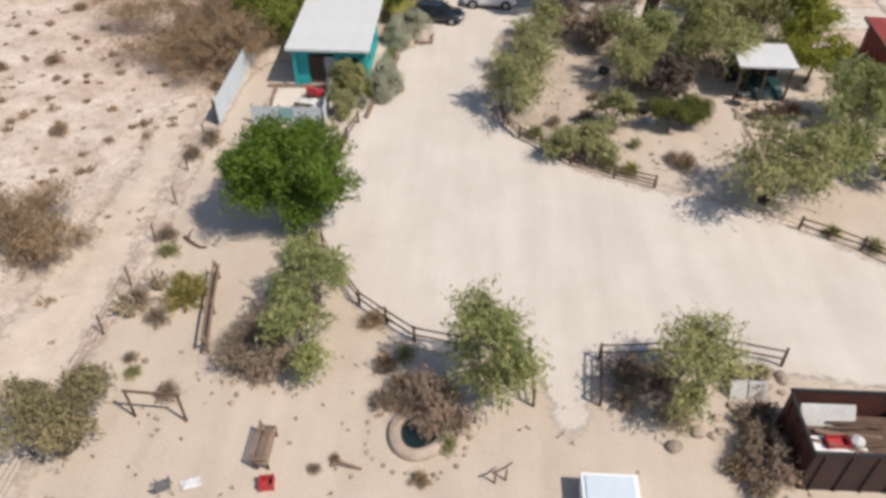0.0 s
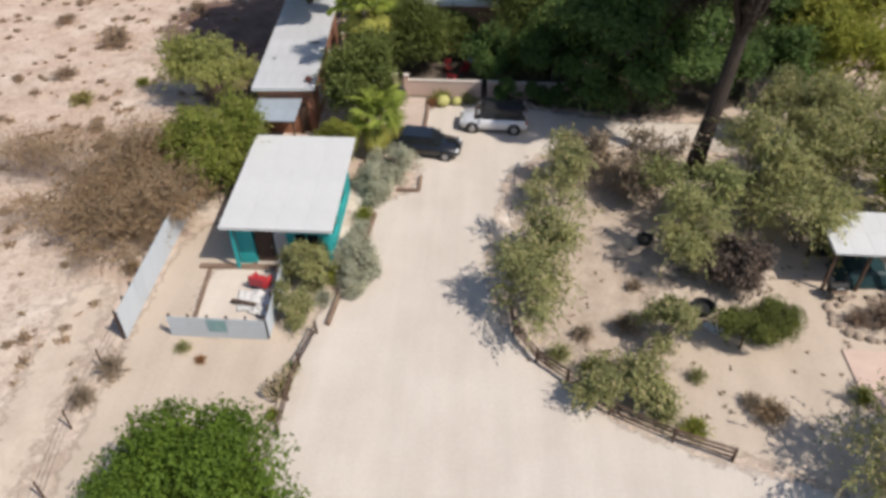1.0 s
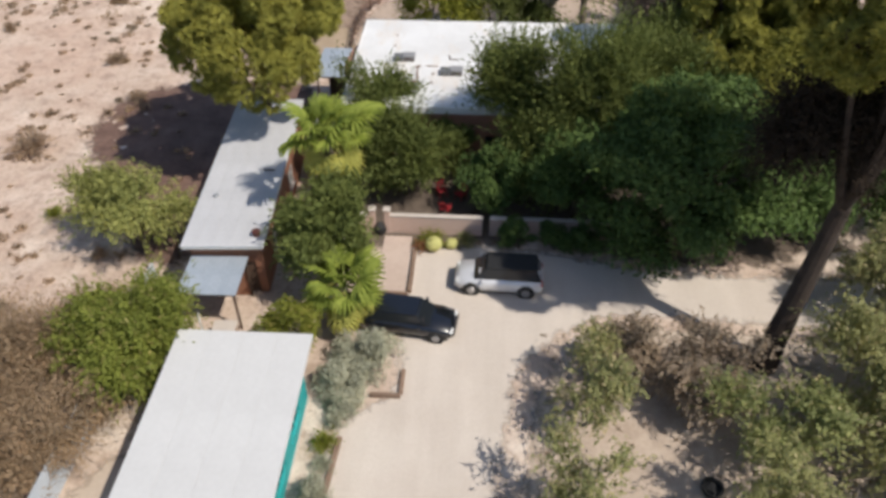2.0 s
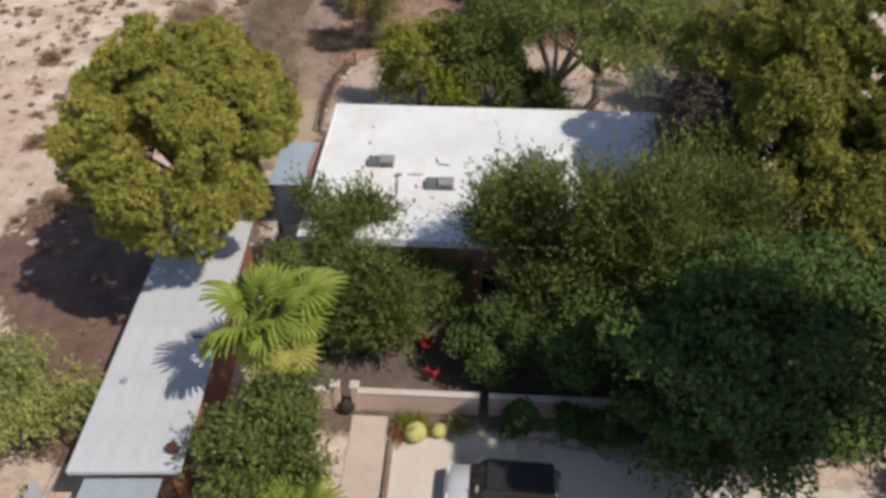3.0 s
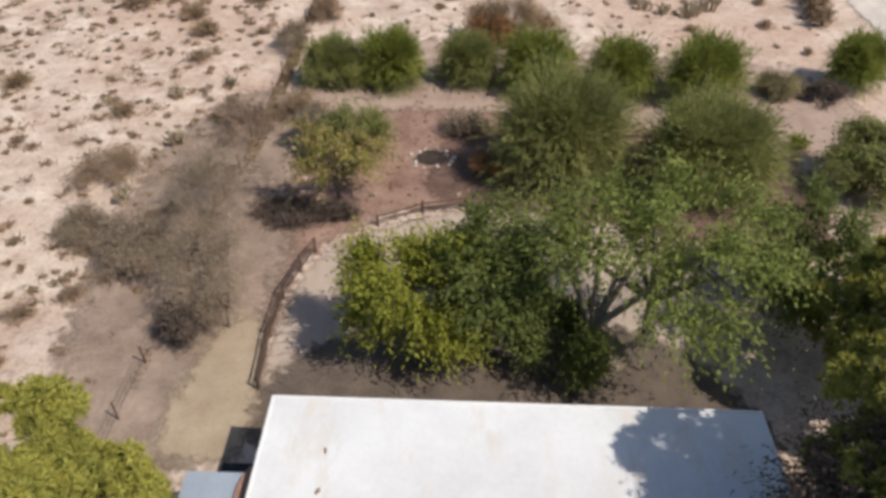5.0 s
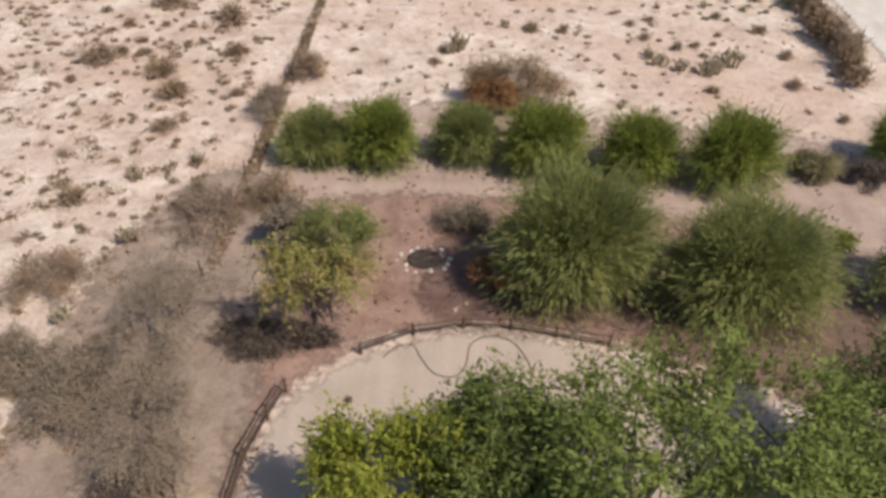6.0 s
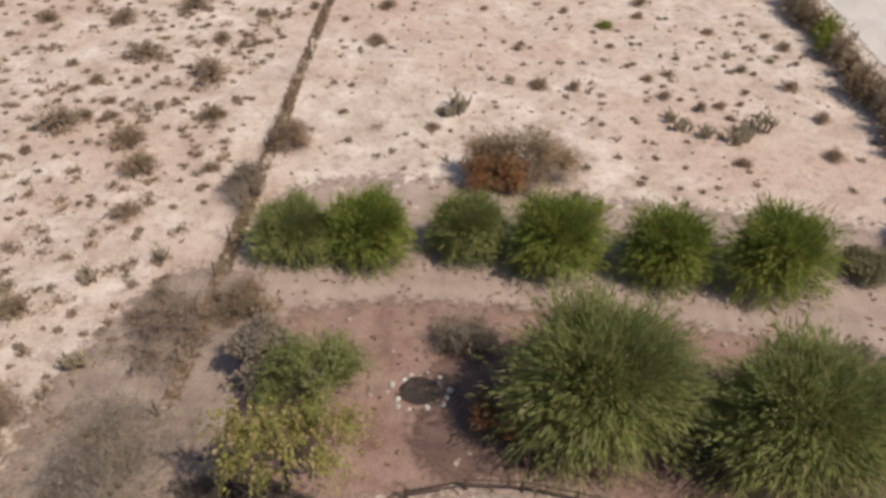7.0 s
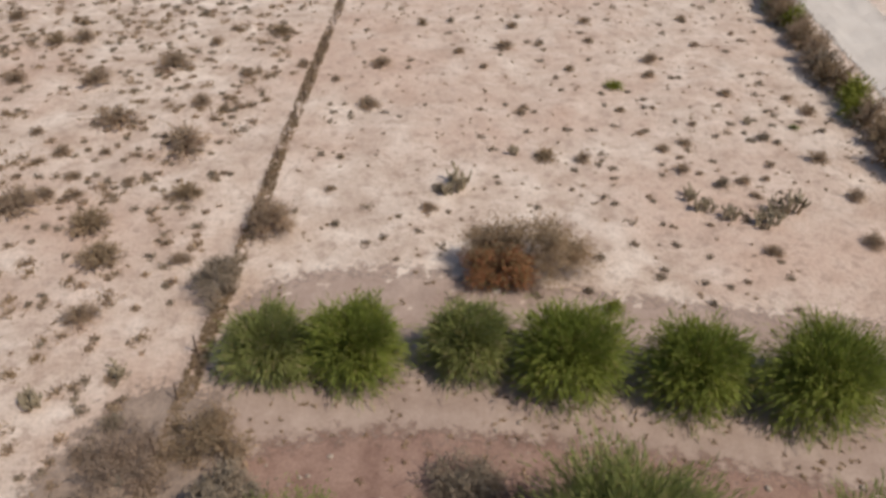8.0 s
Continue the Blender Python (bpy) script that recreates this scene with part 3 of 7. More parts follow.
patch("straw_soil", [(-14.9, 81), (-14.6, 86), (-13.4, 88.6), (-11.9, 87.4), (-11.6, 81)], 0.14, STRAW_SOIL, "tan soil strewn with straw behind the house", "soil", 1.4)
patch("worn_track", [(-17.2, 10), (-17.4, 22), (-18.2, 36), (-18.6, 42), (-20.5, 42), (-20.4, 32), (-21.5, 22), (-22.5, 10)], 0.05, TRACK, "worn sandy track along the wire fence", "track", 1.6)
# litter tone lowered for the deep shade below the crowns
patch("shaded_litter", [(-9, 62), (-10, 70), (-9, 82), (-3, 84.5), (8, 84), (13, 78), (18, 70), (16, 62.5), (9, 61.2), (2, 62.5)], 0.016, SHADED_LITTER, "brown leaf litter, darkened for the shade under the tall trees", "leaf litter", 1.5)
# shade of the west pine, painted onto the ground
patch("pine_shade_patch", [(-16.0, 60.6), (-19.6, 60.8), (-22.0, 65.6), (-26.0, 70.4), (-26.0, 76.0), (-21, 79), (-14.0, 79), (-13.0, 71)], 0.02, SOIL_AND_SHADE, "dark brown ground painted in for the shade of a spreading pine", "leaf litter", 1.8)
patch("fence_soil", [(-13.6, 99), (-14.2, 110), (-18.5, 111.5), (-21.5, 106), (-22, 99)], 0.06, BRUSH_SOIL, "grey-brown soil under brush along a wire fence", "soil", 2.4)
patch("pink_soil", [(-14.5, 100), (-15.0, 112), (-14.6, 119), (-8, 121.5), (2, 120.5), (12, 119), (22, 117.5), (26, 110), (24, 100), (18, 98)], 0.008, PINK_SOIL, "dusty pinkish soil round a willow row", "soil", 2.6)
# dark red soil, with the willows' shade painted into it
patch("willow_soil_and_shade", [(-4.0, 99.4), (-4.4, 103), (-2.6, 107), (3, 106.4), (8, 105.6), (15, 105.4), (18.6, 103), (18.4, 96.4), (14.5, 94.4), (10.6, 96.2), (5.6, 98.8), (1.0, 99.6)], 0.020, SOIL_AND_SHADE, "dark red-brown soil with painted shade under spreading willows", "leaf litter", 1.8)
# dark patch paints the shade under the trees behind the house
patch("back_shade_patch", [(-10.6, 81.4), (-10.2, 86.0), (-7.4, 88.0), (-3.0, 89.2), (2.0, 89.4), (6, 88.8), (9.6, 86.0), (10, 81)], 0.024, SHADED_LITTER, "dark ground painted in for tree shade behind the white-roofed house", "leaf litter", 1.3)
patch("garden_soil", [(2.5, 41), (2.0, 46), (2.5, 52), (6, 55), (14, 54), (13, 48), (8, 44), (7.5, 39)], 0.014, GARDEN_SOIL, "grey brown soil with dry leaves among garden shrubs", "soil", 2.6)


slab = part("patio_slab", box(4.6, 3.4, 0.12, Matrix.Translation((18.4, 39.0, -0.03)), 0.02), PINK_STUCCO)
tagged(slab, "pale pinkish concrete patio slab in the garden", "slab", kind="structure")


# ---- buildings ----
def opening_wall(length, height, thick, openings):
    """A wall along x from 0 to length with through openings (x0, x1, z0, z1)."""
    bm = bmesh.new()
    xs = sorted({0, length, *[o[0] for o in openings], *[o[1] for o in openings]})
    for x0, x1 in zip(xs[:-1], xs[1:]):
        spans, z = [], 0.0
        for o in sorted((o for o in openings if o[0] <= x0 and o[1] >= x1), key=lambda o: o[2]):
            if o[2] > z:
                spans.append((z, o[2]))
            z = o[3]
        spans.append((z, height))
        for z0, z1 in spans:
            add_box(bm, x1 - x0, thick, z1 - z0, Matrix.Translation(((x0 + x1) / 2, 0, z0)))
    bmesh.ops.remove_doubles(bm, verts=bm.verts, dist=0.0005)
    return bm


def add_window(parent, m, w, h, frame_mat):
    win = part("window", box(w, 0.03, h, Matrix.Translation((0, 0, 0))), CAR_GLASS, parent, "dark glazed window")
    win.matrix_basis = m
    bm = bmesh.new()
    for sx, sz, x, z in ((w + 0.12, 0.07, 0, -0.06), (w + 0.12, 0.07, 0, h - 0.01), (0.07, h, -w / 2 - 0.025, 0), (0.07, h, w / 2 + 0.025, 0), (0.04, h, 0, 0)):
        add_box(bm, sx, 0.07, sz, Matrix.Translation((x, -0.02, z)))
    part("window_frame", bm, frame_mat, win)
    part("window_sill", box(w + 0.2, 0.14, 0.05, Matrix.Translation((0, -0.05, -0.12))), frame_mat, win)
    return win


def sheet_roof(parent, w, d, z0, z1, thick, count, material, fascia):
    """A shallow roof, low at the front, of standing sheets side by side, with a fascia all round."""
    slope = math.atan2(z1 - z0, d)
    m = Matrix.Translation((0, -d / 2, z0)) @ Matrix.Rotation(slope, 4, "X")
    dl = d / math.cos(slope)
    roof = part("roof", box(w - 0.124, dl - 0.124, thick * 0.6, m @ Matrix.Translation((0, dl / 2, 0.01))), fascia, parent)
    for sx, sy, x, y in ((w, 0.06, 0, 0.03), (w, 0.06, 0, dl - 0.03), (0.06, dl - 0.124, -w / 2 + 0.03, dl / 2), (0.06, dl - 0.124, w / 2 - 0.03, dl / 2)):
        part("fascia_board", box(sx, sy, thick, m @ Matrix.Translation((x, y, 0)), 0.004), fascia, roof)
    sw = (w + 0.04) / count
    bm = box(sw - 0.003, dl + 0.04, 0.03, None, 0.003)
    add_box(bm, 0.03, dl + 0.04, 0.006, Matrix.Translation((sw / 2 - 0.02, 0, 0.028)))
    me = bpy.data.meshes.new("roof_sheet")
    bm.to_mesh(me)
    bm.free()
    me.materials.append(material)
    for i in range(count):
        shared("roof_sheet", me, roof, m @ Matrix.Translation((-w / 2 - 0.02 + sw * (i + 0.5), dl / 2, thick + 0.002)))
    return roof


def teal_cabin():
    h = empty("cabin", -10.5, 48.15, 0, 0.4, label="small teal cabin with a pale flat metal roof beside the driveway", category="house")
    w, d, z = 4.7, 6.0, 2.8
    front = part("wall", opening_wall(w, z, 0.2, [(0.85, 2.6, 0.0, 2.35), (3.0, 4.2, 0.9, 2.1)]), TEAL, h)
    front.matrix_basis = Matrix.Translation((-w / 2, -d / 2 - 0.1, 0))
    back = part("wall", opening_wall(w, z + 0.3, 0.2, []), TEAL, h)
    back.matrix_basis = Matrix.Translation((-w / 2, d / 2 + 0.1, 0))
    for s in (-1, 1):
        side = part("wall", opening_wall(d, z, 0.2, [(1.0, 2.3, 0.9, 2.1), (3.6, 4.9, 0.9, 2.1)]), TEAL, h)
        side.matrix_basis = Matrix.Translation((s * (w / 2 - 0.1), -d / 2, 0)) @ Matrix.Rotation(math.pi / 2, 4, "Z")
        for y in (-1.55, 1.05):
            add_window(h, Matrix.Translation((s * (w / 2 - 0.08), y, 0.9)) @ Matrix.Rotation(s * math.pi / 2, 4, "Z"), 1.28, 1.2, TEAL)
    add_window(h, Matrix.Translation((-w / 2 + 3.6, -d / 2 - 0.08, 0.9)), 1.18, 1.2, TEAL)
    door = part("door", box(0.9, 0.05, 2.05, Matrix.Translation((-w / 2 + 1.35, -d / 2 - 0.02, 0.06))), DARK_WOOD, h, "dark wooden door set back in the porch")
    part("door_handle", box(0.04, 0.08, 0.12, Matrix.Translation((-w / 2 + 1.7, -d / 2 - 0.07, 1.0))), GALV, door)
    part("screen_door", box(0.7, 0.04, 2.0, Matrix.Translation((-w / 2 + 2.25, -d / 2 - 0.06, 0.06)) @ Matrix.Rotation(0.0, 4, "Z")), GREY_TARP, h, "grey screen door")
    part("floor_slab", box(w + 0.1, d + 0.3, 0.06), CONCRETE, h)
    for x in (-2.35, 2.5):
        part("porch_post", box(0.16, 0.16, 2.9, Matrix.Translation((x, -3.6, 0)), 0.01), TEAL, h)
    sheet_roof(h, 5.56, 7.9, 2.84, 3.1, 0.14, 4, GREY_ROOF, WHITE_PAINT)


def long_house():
    h = empty("house", -13.45, 64.0, 0, 3.4, label="long narrow house with pale metal roof and red-brown walls", category="house")
    w, d, z = 3.4, 12.6, 3.0
    for y in (-d / 2 + 0.1, d / 2 - 0.1):
        wl = part("wall", opening_wall(w, z, 0.2, [(2.1, 3.0, 0.0, 2.05)] if y < 0 else []), ADOBE, h)
        wl.matrix_basis = Matrix.Translation((-w / 2, y, 0))
    for s in (-1, 1):
        wl = part("wall", opening_wall(d - 0.4, z, 0.2, [(2, 3.2, 0.9, 2.1), (7, 8.2, 0.9, 2.1)]), ADOBE, h)
        wl.matrix_basis = Matrix.Translation((s * (w / 2 - 0.1), -d / 2 + 0.2, 0)) @ Matrix.Rotation(math.pi / 2, 4, "Z")
        for y in (-d / 2 + 2.8, -d / 2 + 7.8):
            add_window(h, Matrix.Translation((s * (w / 2 - 0.08), y, 0.9)) @ Matrix.Rotation(s * math.pi / 2, 4, "Z"), 1.18, 1.2, WHITE_PAINT)
    part("door", box(0.88, 0.05, 2.03, Matrix.Translation((-w / 2 + 2.55, -d / 2 + 0.1, 0))), DARK_WOOD, h, "dark wooden door")
    sheet_roof(h, 3.85, 13.4, 3.15, 3.35, 0.16, 5, DULL_ROOF, WHITE_PAINT)
    part("vent_cap", tube([(1.5, -5.9, 3.3), (1.5, -5.9, 3.62)], 0.16, 0.22, 10), RUST, h, "rusty round roof vent")
    part("vent_cap", tube([(-1.1, -2.9, 3.3), (-1.1, -2.9, 3.55)], 0.12, 0.14, 8), GALV, h, "small metal roof vent")
    part("antenna", tube([(0.9, -0.6, 3.45), (1.5, -0.7, 3.5)], 0.05, 0.05, 6), DARK_WOOD, h)


def lean_to(name, x, y, turn, w, d, z, label, wall_mat):
    h = empty(name, x, y, 0, turn, label=label, category="shed")
    sheet_roof(h, w, d, z, z + 0.12, 0.08, 3, BLUE_ROOF, DARK_WOOD)
    for sx in (-1, 1):
        for sy in (-1, 1):
            part("post", box(0.1, 0.1, z + 0.02, Matrix.Translation((sx * (w / 2 - 0.15), sy * (d / 2 - 0.15), 0)), 0.008), DARK_WOOD, h)
    part("back_board", box(w - 0.4, 0.04, z * 0.8, Matrix.Translation((0, d / 2 - 0.08, 0))), wall_mat, h)
    return h


def white_house():
    h = empty("house", -0.15, 74.9, 0, 0.4, label="large flat-roofed house with a white coated roof, hemmed in by trees", category="house")
    w, d, z = 17.6, 11.0, 3.85
    front = part("wall", opening_wall(w, z, 0.25, [(2, 3.4, 0.9, 2.2), (5.2, 6.2, 0, 2.1), (8, 10, 0.6, 2.2), (13, 14.4, 0.9, 2.2)]), TERRACOTTA, h)
    front.matrix_basis = Matrix.Translation((-w / 2, -d / 2 + 0.125, 0))
    for x, ww in ((2.7, 1.38), (9, 1.98), (13.7, 1.38)):
        add_window(h, Matrix.Translation((-w / 2 + x, -d / 2 + 0.12, 0.9 if ww < 1.5 else 0.6)), ww, 1.3 if ww < 1.5 else 1.6, WHITE_PAINT)
    part("door", box(0.98, 0.06, 2.08, Matrix.Translation((-w / 2 + 5.7, -d / 2 + 0.12, 0))), RED_PAINT, h, "red front door")
    back = part("wall", opening_wall(w, z, 0.25, [(3, 4.4, 0.9, 2.2), (12, 13.4, 0.9, 2.2)]), TERRACOTTA, h)
    back.matrix_basis = Matrix.Translation((-w / 2, d / 2 - 0.125, 0))
    for x in (3.7, 12.7):
        add_window(h, Matrix.Translation((-w / 2 + x, d / 2 - 0.12, 0.9)) @ Matrix.Rotation(math.pi, 4, "Z"), 1.38, 1.3, WHITE_PAINT)
    for s in (-1, 1):
        side = part("wall", opening_wall(d - 0.5, z, 0.25, [(4, 5.4, 0.9, 2.2)]), TERRACOTTA, h)
        side.matrix_basis = Matrix.Translation((s * (w / 2 - 0.125), -d / 2 + 0.25, 0)) @ Matrix.Rotation(math.pi / 2, 4, "Z")
        add_window(h, Matrix.Translation((s * (w / 2 - 0.1), -d / 2 + 4.95, 0.9)) @ Matrix.Rotation(s * math.pi / 2, 4, "Z"), 1.38, 1.3, WHITE_PAINT)
    bm = box(18.4, 11.8, 0.42, Matrix.Translation((0, 0, 3.86)), 0.03)
    roof = part("roof", bm, WHITE_ROOF, h, "white coated flat roof with patches and leaves")
    for sx, sy, x, y in ((18.4, 0.09, 0, -5.86), (18.4, 0.09, 0, 5.86), (0.09, 11.6, -9.16, 0), (0.09, 11.6, 9.16, 0)):
        part("parapet_trim", box(sx, sy, 0.05, Matrix.Translation((x, y, 4.272))), WHITE_PAINT, roof)
    return h


teal_cabin()
long_house()
lean_to("carport_shed", -13.35, 56.35, 1.0, 2.7, 2.5, 2.25, "small lean-to with a blue-grey metal roof beside a house", ADOBE)
lean_to("side_shed", -10.66, 75.95, 0.5, 2.5, 3.8, 3.28, "lean-to shed with a blue-grey metal roof against a white-roofed house", DARK_WOOD)
white_house()


def roof_cooler(x, y, w, d, hgt, label, skin, top, west_w):
    """A sheet-metal box on skids with a dark grey box on its west side."""
    ob = empty("rooftop_cooler", x, y, 4.283, 0.5, label=label, category="air cooler", group="rooftop coolers")
    part("housing", box(w, d, hgt - 0.06, Matrix.Translation((0, 0, 0.06)), 0.03), skin, ob)
    part("lid", box(w + 0.05, d + 0.05, 0.05, Matrix.Translation((0, 0, hgt - 0.002)), 0.015), top, ob, "sheet metal lid")
    part("west_box", box(west_w, d + 0.12, hgt * 0.8, Matrix.Translation((-(w + west_w) / 2 - 0.03, 0.06, 0.01)), 0.04), DARK_GALV, ob, "dark grey box on the west side")
    me_bm = box(w - 0.16, 0.015, 0.02)
    me = bpy.data.meshes.new("louvre")
    me_bm.to_mesh(me)
    me_bm.free()
    me.materials.append(DARK_WOOD)
    count = max(3, int(hgt / 0.09))
    for k in range(count):
        shared("louvre", me, ob, Matrix.Translation((0, -d / 2 - 0.006, 0.1 + k * (hgt - 0.14) / count)))
    for sx in (-1, 1):
        part("skid", box(0.06, d, 0.06, Matrix.Translation((sx * w * 0.35, 0, 0))), DARK_WOOD, ob)


roof_cooler(-5.87, 74.85, 0.72, 0.6, 0.34, "small square rooftop air cooler of dull grey sheet metal", MID_GALV, MID_GALV, 0.58)
roof_cooler(-2.8, 73.1, 0.74, 0.62, 0.34, "small square rooftop air cooler of dull grey sheet metal", MID_GALV, MID_GALV, 0.6)
# grey housing below the white lid: front shade put into the colour
roof_cooler(2.66, 75.3, 1.2, 0.85, 0.6, "wide rooftop air cooler with a white lid", GREY_TARP, WHITE_PAINT, 0.7)


def ramada():
    h = empty("ramada", 18.1, 45.97, 0, -0.6, label="open timber ramada with a pale metal roof", category="shelter")
    sheet_roof(h, 3.7, 3.1, 2.52, 2.66, 0.1, 4, GREY_ROOF, WHITE_PAINT)
    for sx in (-1, 0, 1):
        for sy in (-1, 1):
            part("post", box(0.14, 0.14, 2.56 + 0.05 * sy, Matrix.Translation((sx * 1.6, sy * 1.25, 0)), 0.01), DARK_WOOD, h)
    for sy in (-1, 1):
        part("beam", box(3.5, 0.12, 0.16, Matrix.Translation((0, sy * 1.25, 2.40 + 0.05 * sy))), DARK_WOOD, h)
    # added black sheet that supplies the dark shade under the roof
    part("shade_screen", box(3.2, 0.05, 1.9, Matrix.Translation((0, 1.2, 0.1))), DARK, h)


ramada()


def red_barn():
    h = empty("barn", 29.3, 46.5, 0, -4.0, label="maroon metal barn with a low roof at the yard edge", category="barn")
    w, d, z = 5.0, 11.0, 2.6
    bm = bmesh.new()
    for y in (-d / 2, d / 2):
        add_box(bm, w, 0.15, z, Matrix.Translation((0, y, 0)))
    for x in (-w / 2, w / 2):
        add_box(bm, 0.15, d - 0.16, z, Matrix.Translation((x, 0, 0)))
    part("wall", bm, MAROON, h)
    rib = box(0.05, 0.04, z - 0.05)
    me = bpy.data.meshes.new("rib")
    rib.to_mesh(me)
    rib.free()
    me.materials.append(MAROON)
    for k in range(17):
        shared("rib", me, h, Matrix.Translation((-w / 2 - 0.09, -d / 2 + 0.4 + k * 0.64, 0)) @ Matrix.Rotation(math.pi / 2, 4, "Z"))
    part("roof", box(w + 0.7, d + 0.6, 0.14, Matrix.Translation((0, 0, z + 0.002)), 0.02), MAROON, h)
    part("fascia", box(0.05, d + 0.6, 0.2, Matrix.Translation((-w / 2 - 0.38, 0, z - 0.05))), DARK_WOOD, h)


red_barn()


# ---- yard walls, kerbs, pens ----
def low_wall(x0, y0, x1, y1, hgt, mat, label, thick=0.22):
    ln = math.hypot(x1 - x0, y1 - y0)
    ob = empty("garden_wall", (x0 + x1) / 2, (y0 + y1) / 2, 0, math.degrees(math.atan2(y1 - y0, x1 - x0)), label=label, category="wall")
    part("wall_body", box(ln, thick, hgt, None, 0.01), mat, ob)
    part("coping", box(ln + 0.04, thick + 0.08, 0.06, Matrix.Translation((0, 0, hgt + 0.002)), 0.015), CONCRETE, ob, "pale coping")
    return ob


low_wall(-5.9, 62.9, -0.9, 62.9, 1.15, PINK_STUCCO, "low pink stucco garden wall with a pale coping")
low_wall(-0.5, 62.9, 6.4, 62.9, 1.15, PINK_STUCCO, "low pink stucco garden wall in tree shade")
low_wall(-8.1, 60.6, -8.1, 63.0, 1.15, PINK_STUCCO, "short pink stucco wall beside the garden gate")
low_wall(-7.9, 62.9, -7.0, 62.9, 1.15, PINK_STUCCO, "short stucco wall stub at the garden gate")
low_wall(-11.66, 69.9, -11.69, 73.4, 1.1, PINK_STUCCO, "low pink stucco yard wall with a cream coping", 0.14)
low_wall(-13.2, 71.9, -11.8, 71.9, 1.1, PINK_STUCCO, "short pink stucco yard wall behind a long house", 0.14)
for gx in (-6.85, -6.05):
    post = empty("gate_pillar", gx, 62.9, label="square stucco gate pillar with a cap", category="pillar", group="gate pillars")
    part("pillar_body", box(0.3, 0.3, 1.5, None, 0.015), PINK_STUCCO, post)
    part("cap", box(0.4, 0.4, 0.08, Matrix.Translation((0, 0, 1.502)), 0.02), CONCRETE, post)
walkway = tagged(part("walkway", box(1.5, 4.4, 0.05, Matrix.Translation((-5.42, 60.3, 0)), 0.015), PINK_SLAB), "pinkish concrete walkway leading to a garden gate", "walkway", kind="structure")


def timber(x0, y0, x1, y1, w=0.16, hgt=0.16, mat=None, z=0.0, label="weathered timber edging beam lying on gravel"):
    ln = math.hypot(x1 - x0, y1 - y0)
    ob = part("timber_beam", box(ln, w, hgt, None, 0.015), mat or BROWN_WOOD)
    ob.matrix_basis = pose((x0 + x1) / 2, (y0 + y1) / 2, z, 0, 0, math.degrees(math.atan2(y1 - y0, x1 - x0)))
    return tagged(ob, label, "timber", "timber edging")


timber(-4.42, 58.1, -4.42, 61.3, 0.2, 0.22)
timber(-6.0, 58.0, -4.5, 58.0)
timber(-5.5, 51.65, -4.2, 51.65, 0.18, 0.2)
timber(-4.2, 51.75, -4.2, 53.1, 0.18, 0.2)
timber(-6.75, 45.2, -6.45, 49.4, 0.2, 0.2)
timber(-7.55, 40.8, -7.3, 43.2, 0.16, 0.3)
# beams of the patio in the pen
timber(-14.9, 44.55, -11.0, 44.65, 0.3, 0.14, label="brown timber beam edging a sandy patio")
timber(-13.95, 40.1, -14.3, 44.35, 0.2, 0.12, label="brown timber beam edging a sandy patio")
timber(-12.1, 44.85, -12.1, 45.0 + 0.6, 0.2, 0.12, label="brown timber beam edging a sandy patio")


def sheet_fence(x0, y0, x1, y1, hgt, count, mat, label, name="metal_fence"):
    """Upright ribbed sheets on two rails."""
    ln = math.hypot(x1 - x0, y1 - y0)
    ob = empty(name, x0, y0, 0, math.degrees(math.atan2(y1 - y0, x1 - x0)), label=label, category="fence")
    sw = ln / count
    bm = bmesh.new()
    ribs = 10
    prev = None
    for k in range(ribs * 2 + 1):
        x, y = sw * k / (ribs * 2), 0.018 * (1 if k % 2 else -1)
        col = [bm.verts.new((x, y, 0.02)), bm.verts.new((x, y, hgt)), bm.verts.new((x, y + 0.012, hgt)), bm.verts.new((x, y + 0.012, 0.02))]
        if prev:
            for a, b in ((0, 1), (1, 2), (2, 3), (3, 0)):
                bm.faces.new((prev[a], col[a], col[b], prev[b]))
        prev = col
    me = bpy.data.meshes.new("sheet")
    bm.to_mesh(me)
    bm.free()
    me.materials.append(mat)
    for i in range(count):
        shared("sheet", me, ob, Matrix.Translation((i * sw, 0, 0)))
    for z in (0.3, hgt - 0.3):
        part("rail", box(ln, 0.05, 0.08, Matrix.Translation((ln / 2, 0.065, z))), DARK_WOOD, ob)
    for i in range(count + 1):
        part("post", box(0.09, 0.09, hgt + 0.03, Matrix.Translation((i * sw * 0.98 + 0.05, 0.14, 0))), DARK_WOOD, ob)
    return ob


pen = sheet_fence(-14.7, 39.75, -10.15, 39.75, 1.3, 5, FENCE_SHEET, "grey corrugated metal fence closing a patio pen")
part("paint_patch", box(0.88, 0.008, 0.75, Matrix.Translation((2.27, -0.026, 0.45))), TEAL_FADED, pen, "faded teal paint on one sheet")
sheet_fence(-10.1, 39.8, -10.3, 44.2, 1.3, 5, FENCE_SHEET, "grey corrugated metal side fence of a patio pen")
sheet_fence(-16.75, 39.4, -16.95, 57.8, 1.8, 19, FENCE_SHEET, "tall pale blue-grey corrugated metal fence along the desert edge")


# ---- rail fences ----
POST_MESH, RAIL_MESH = {}, {}


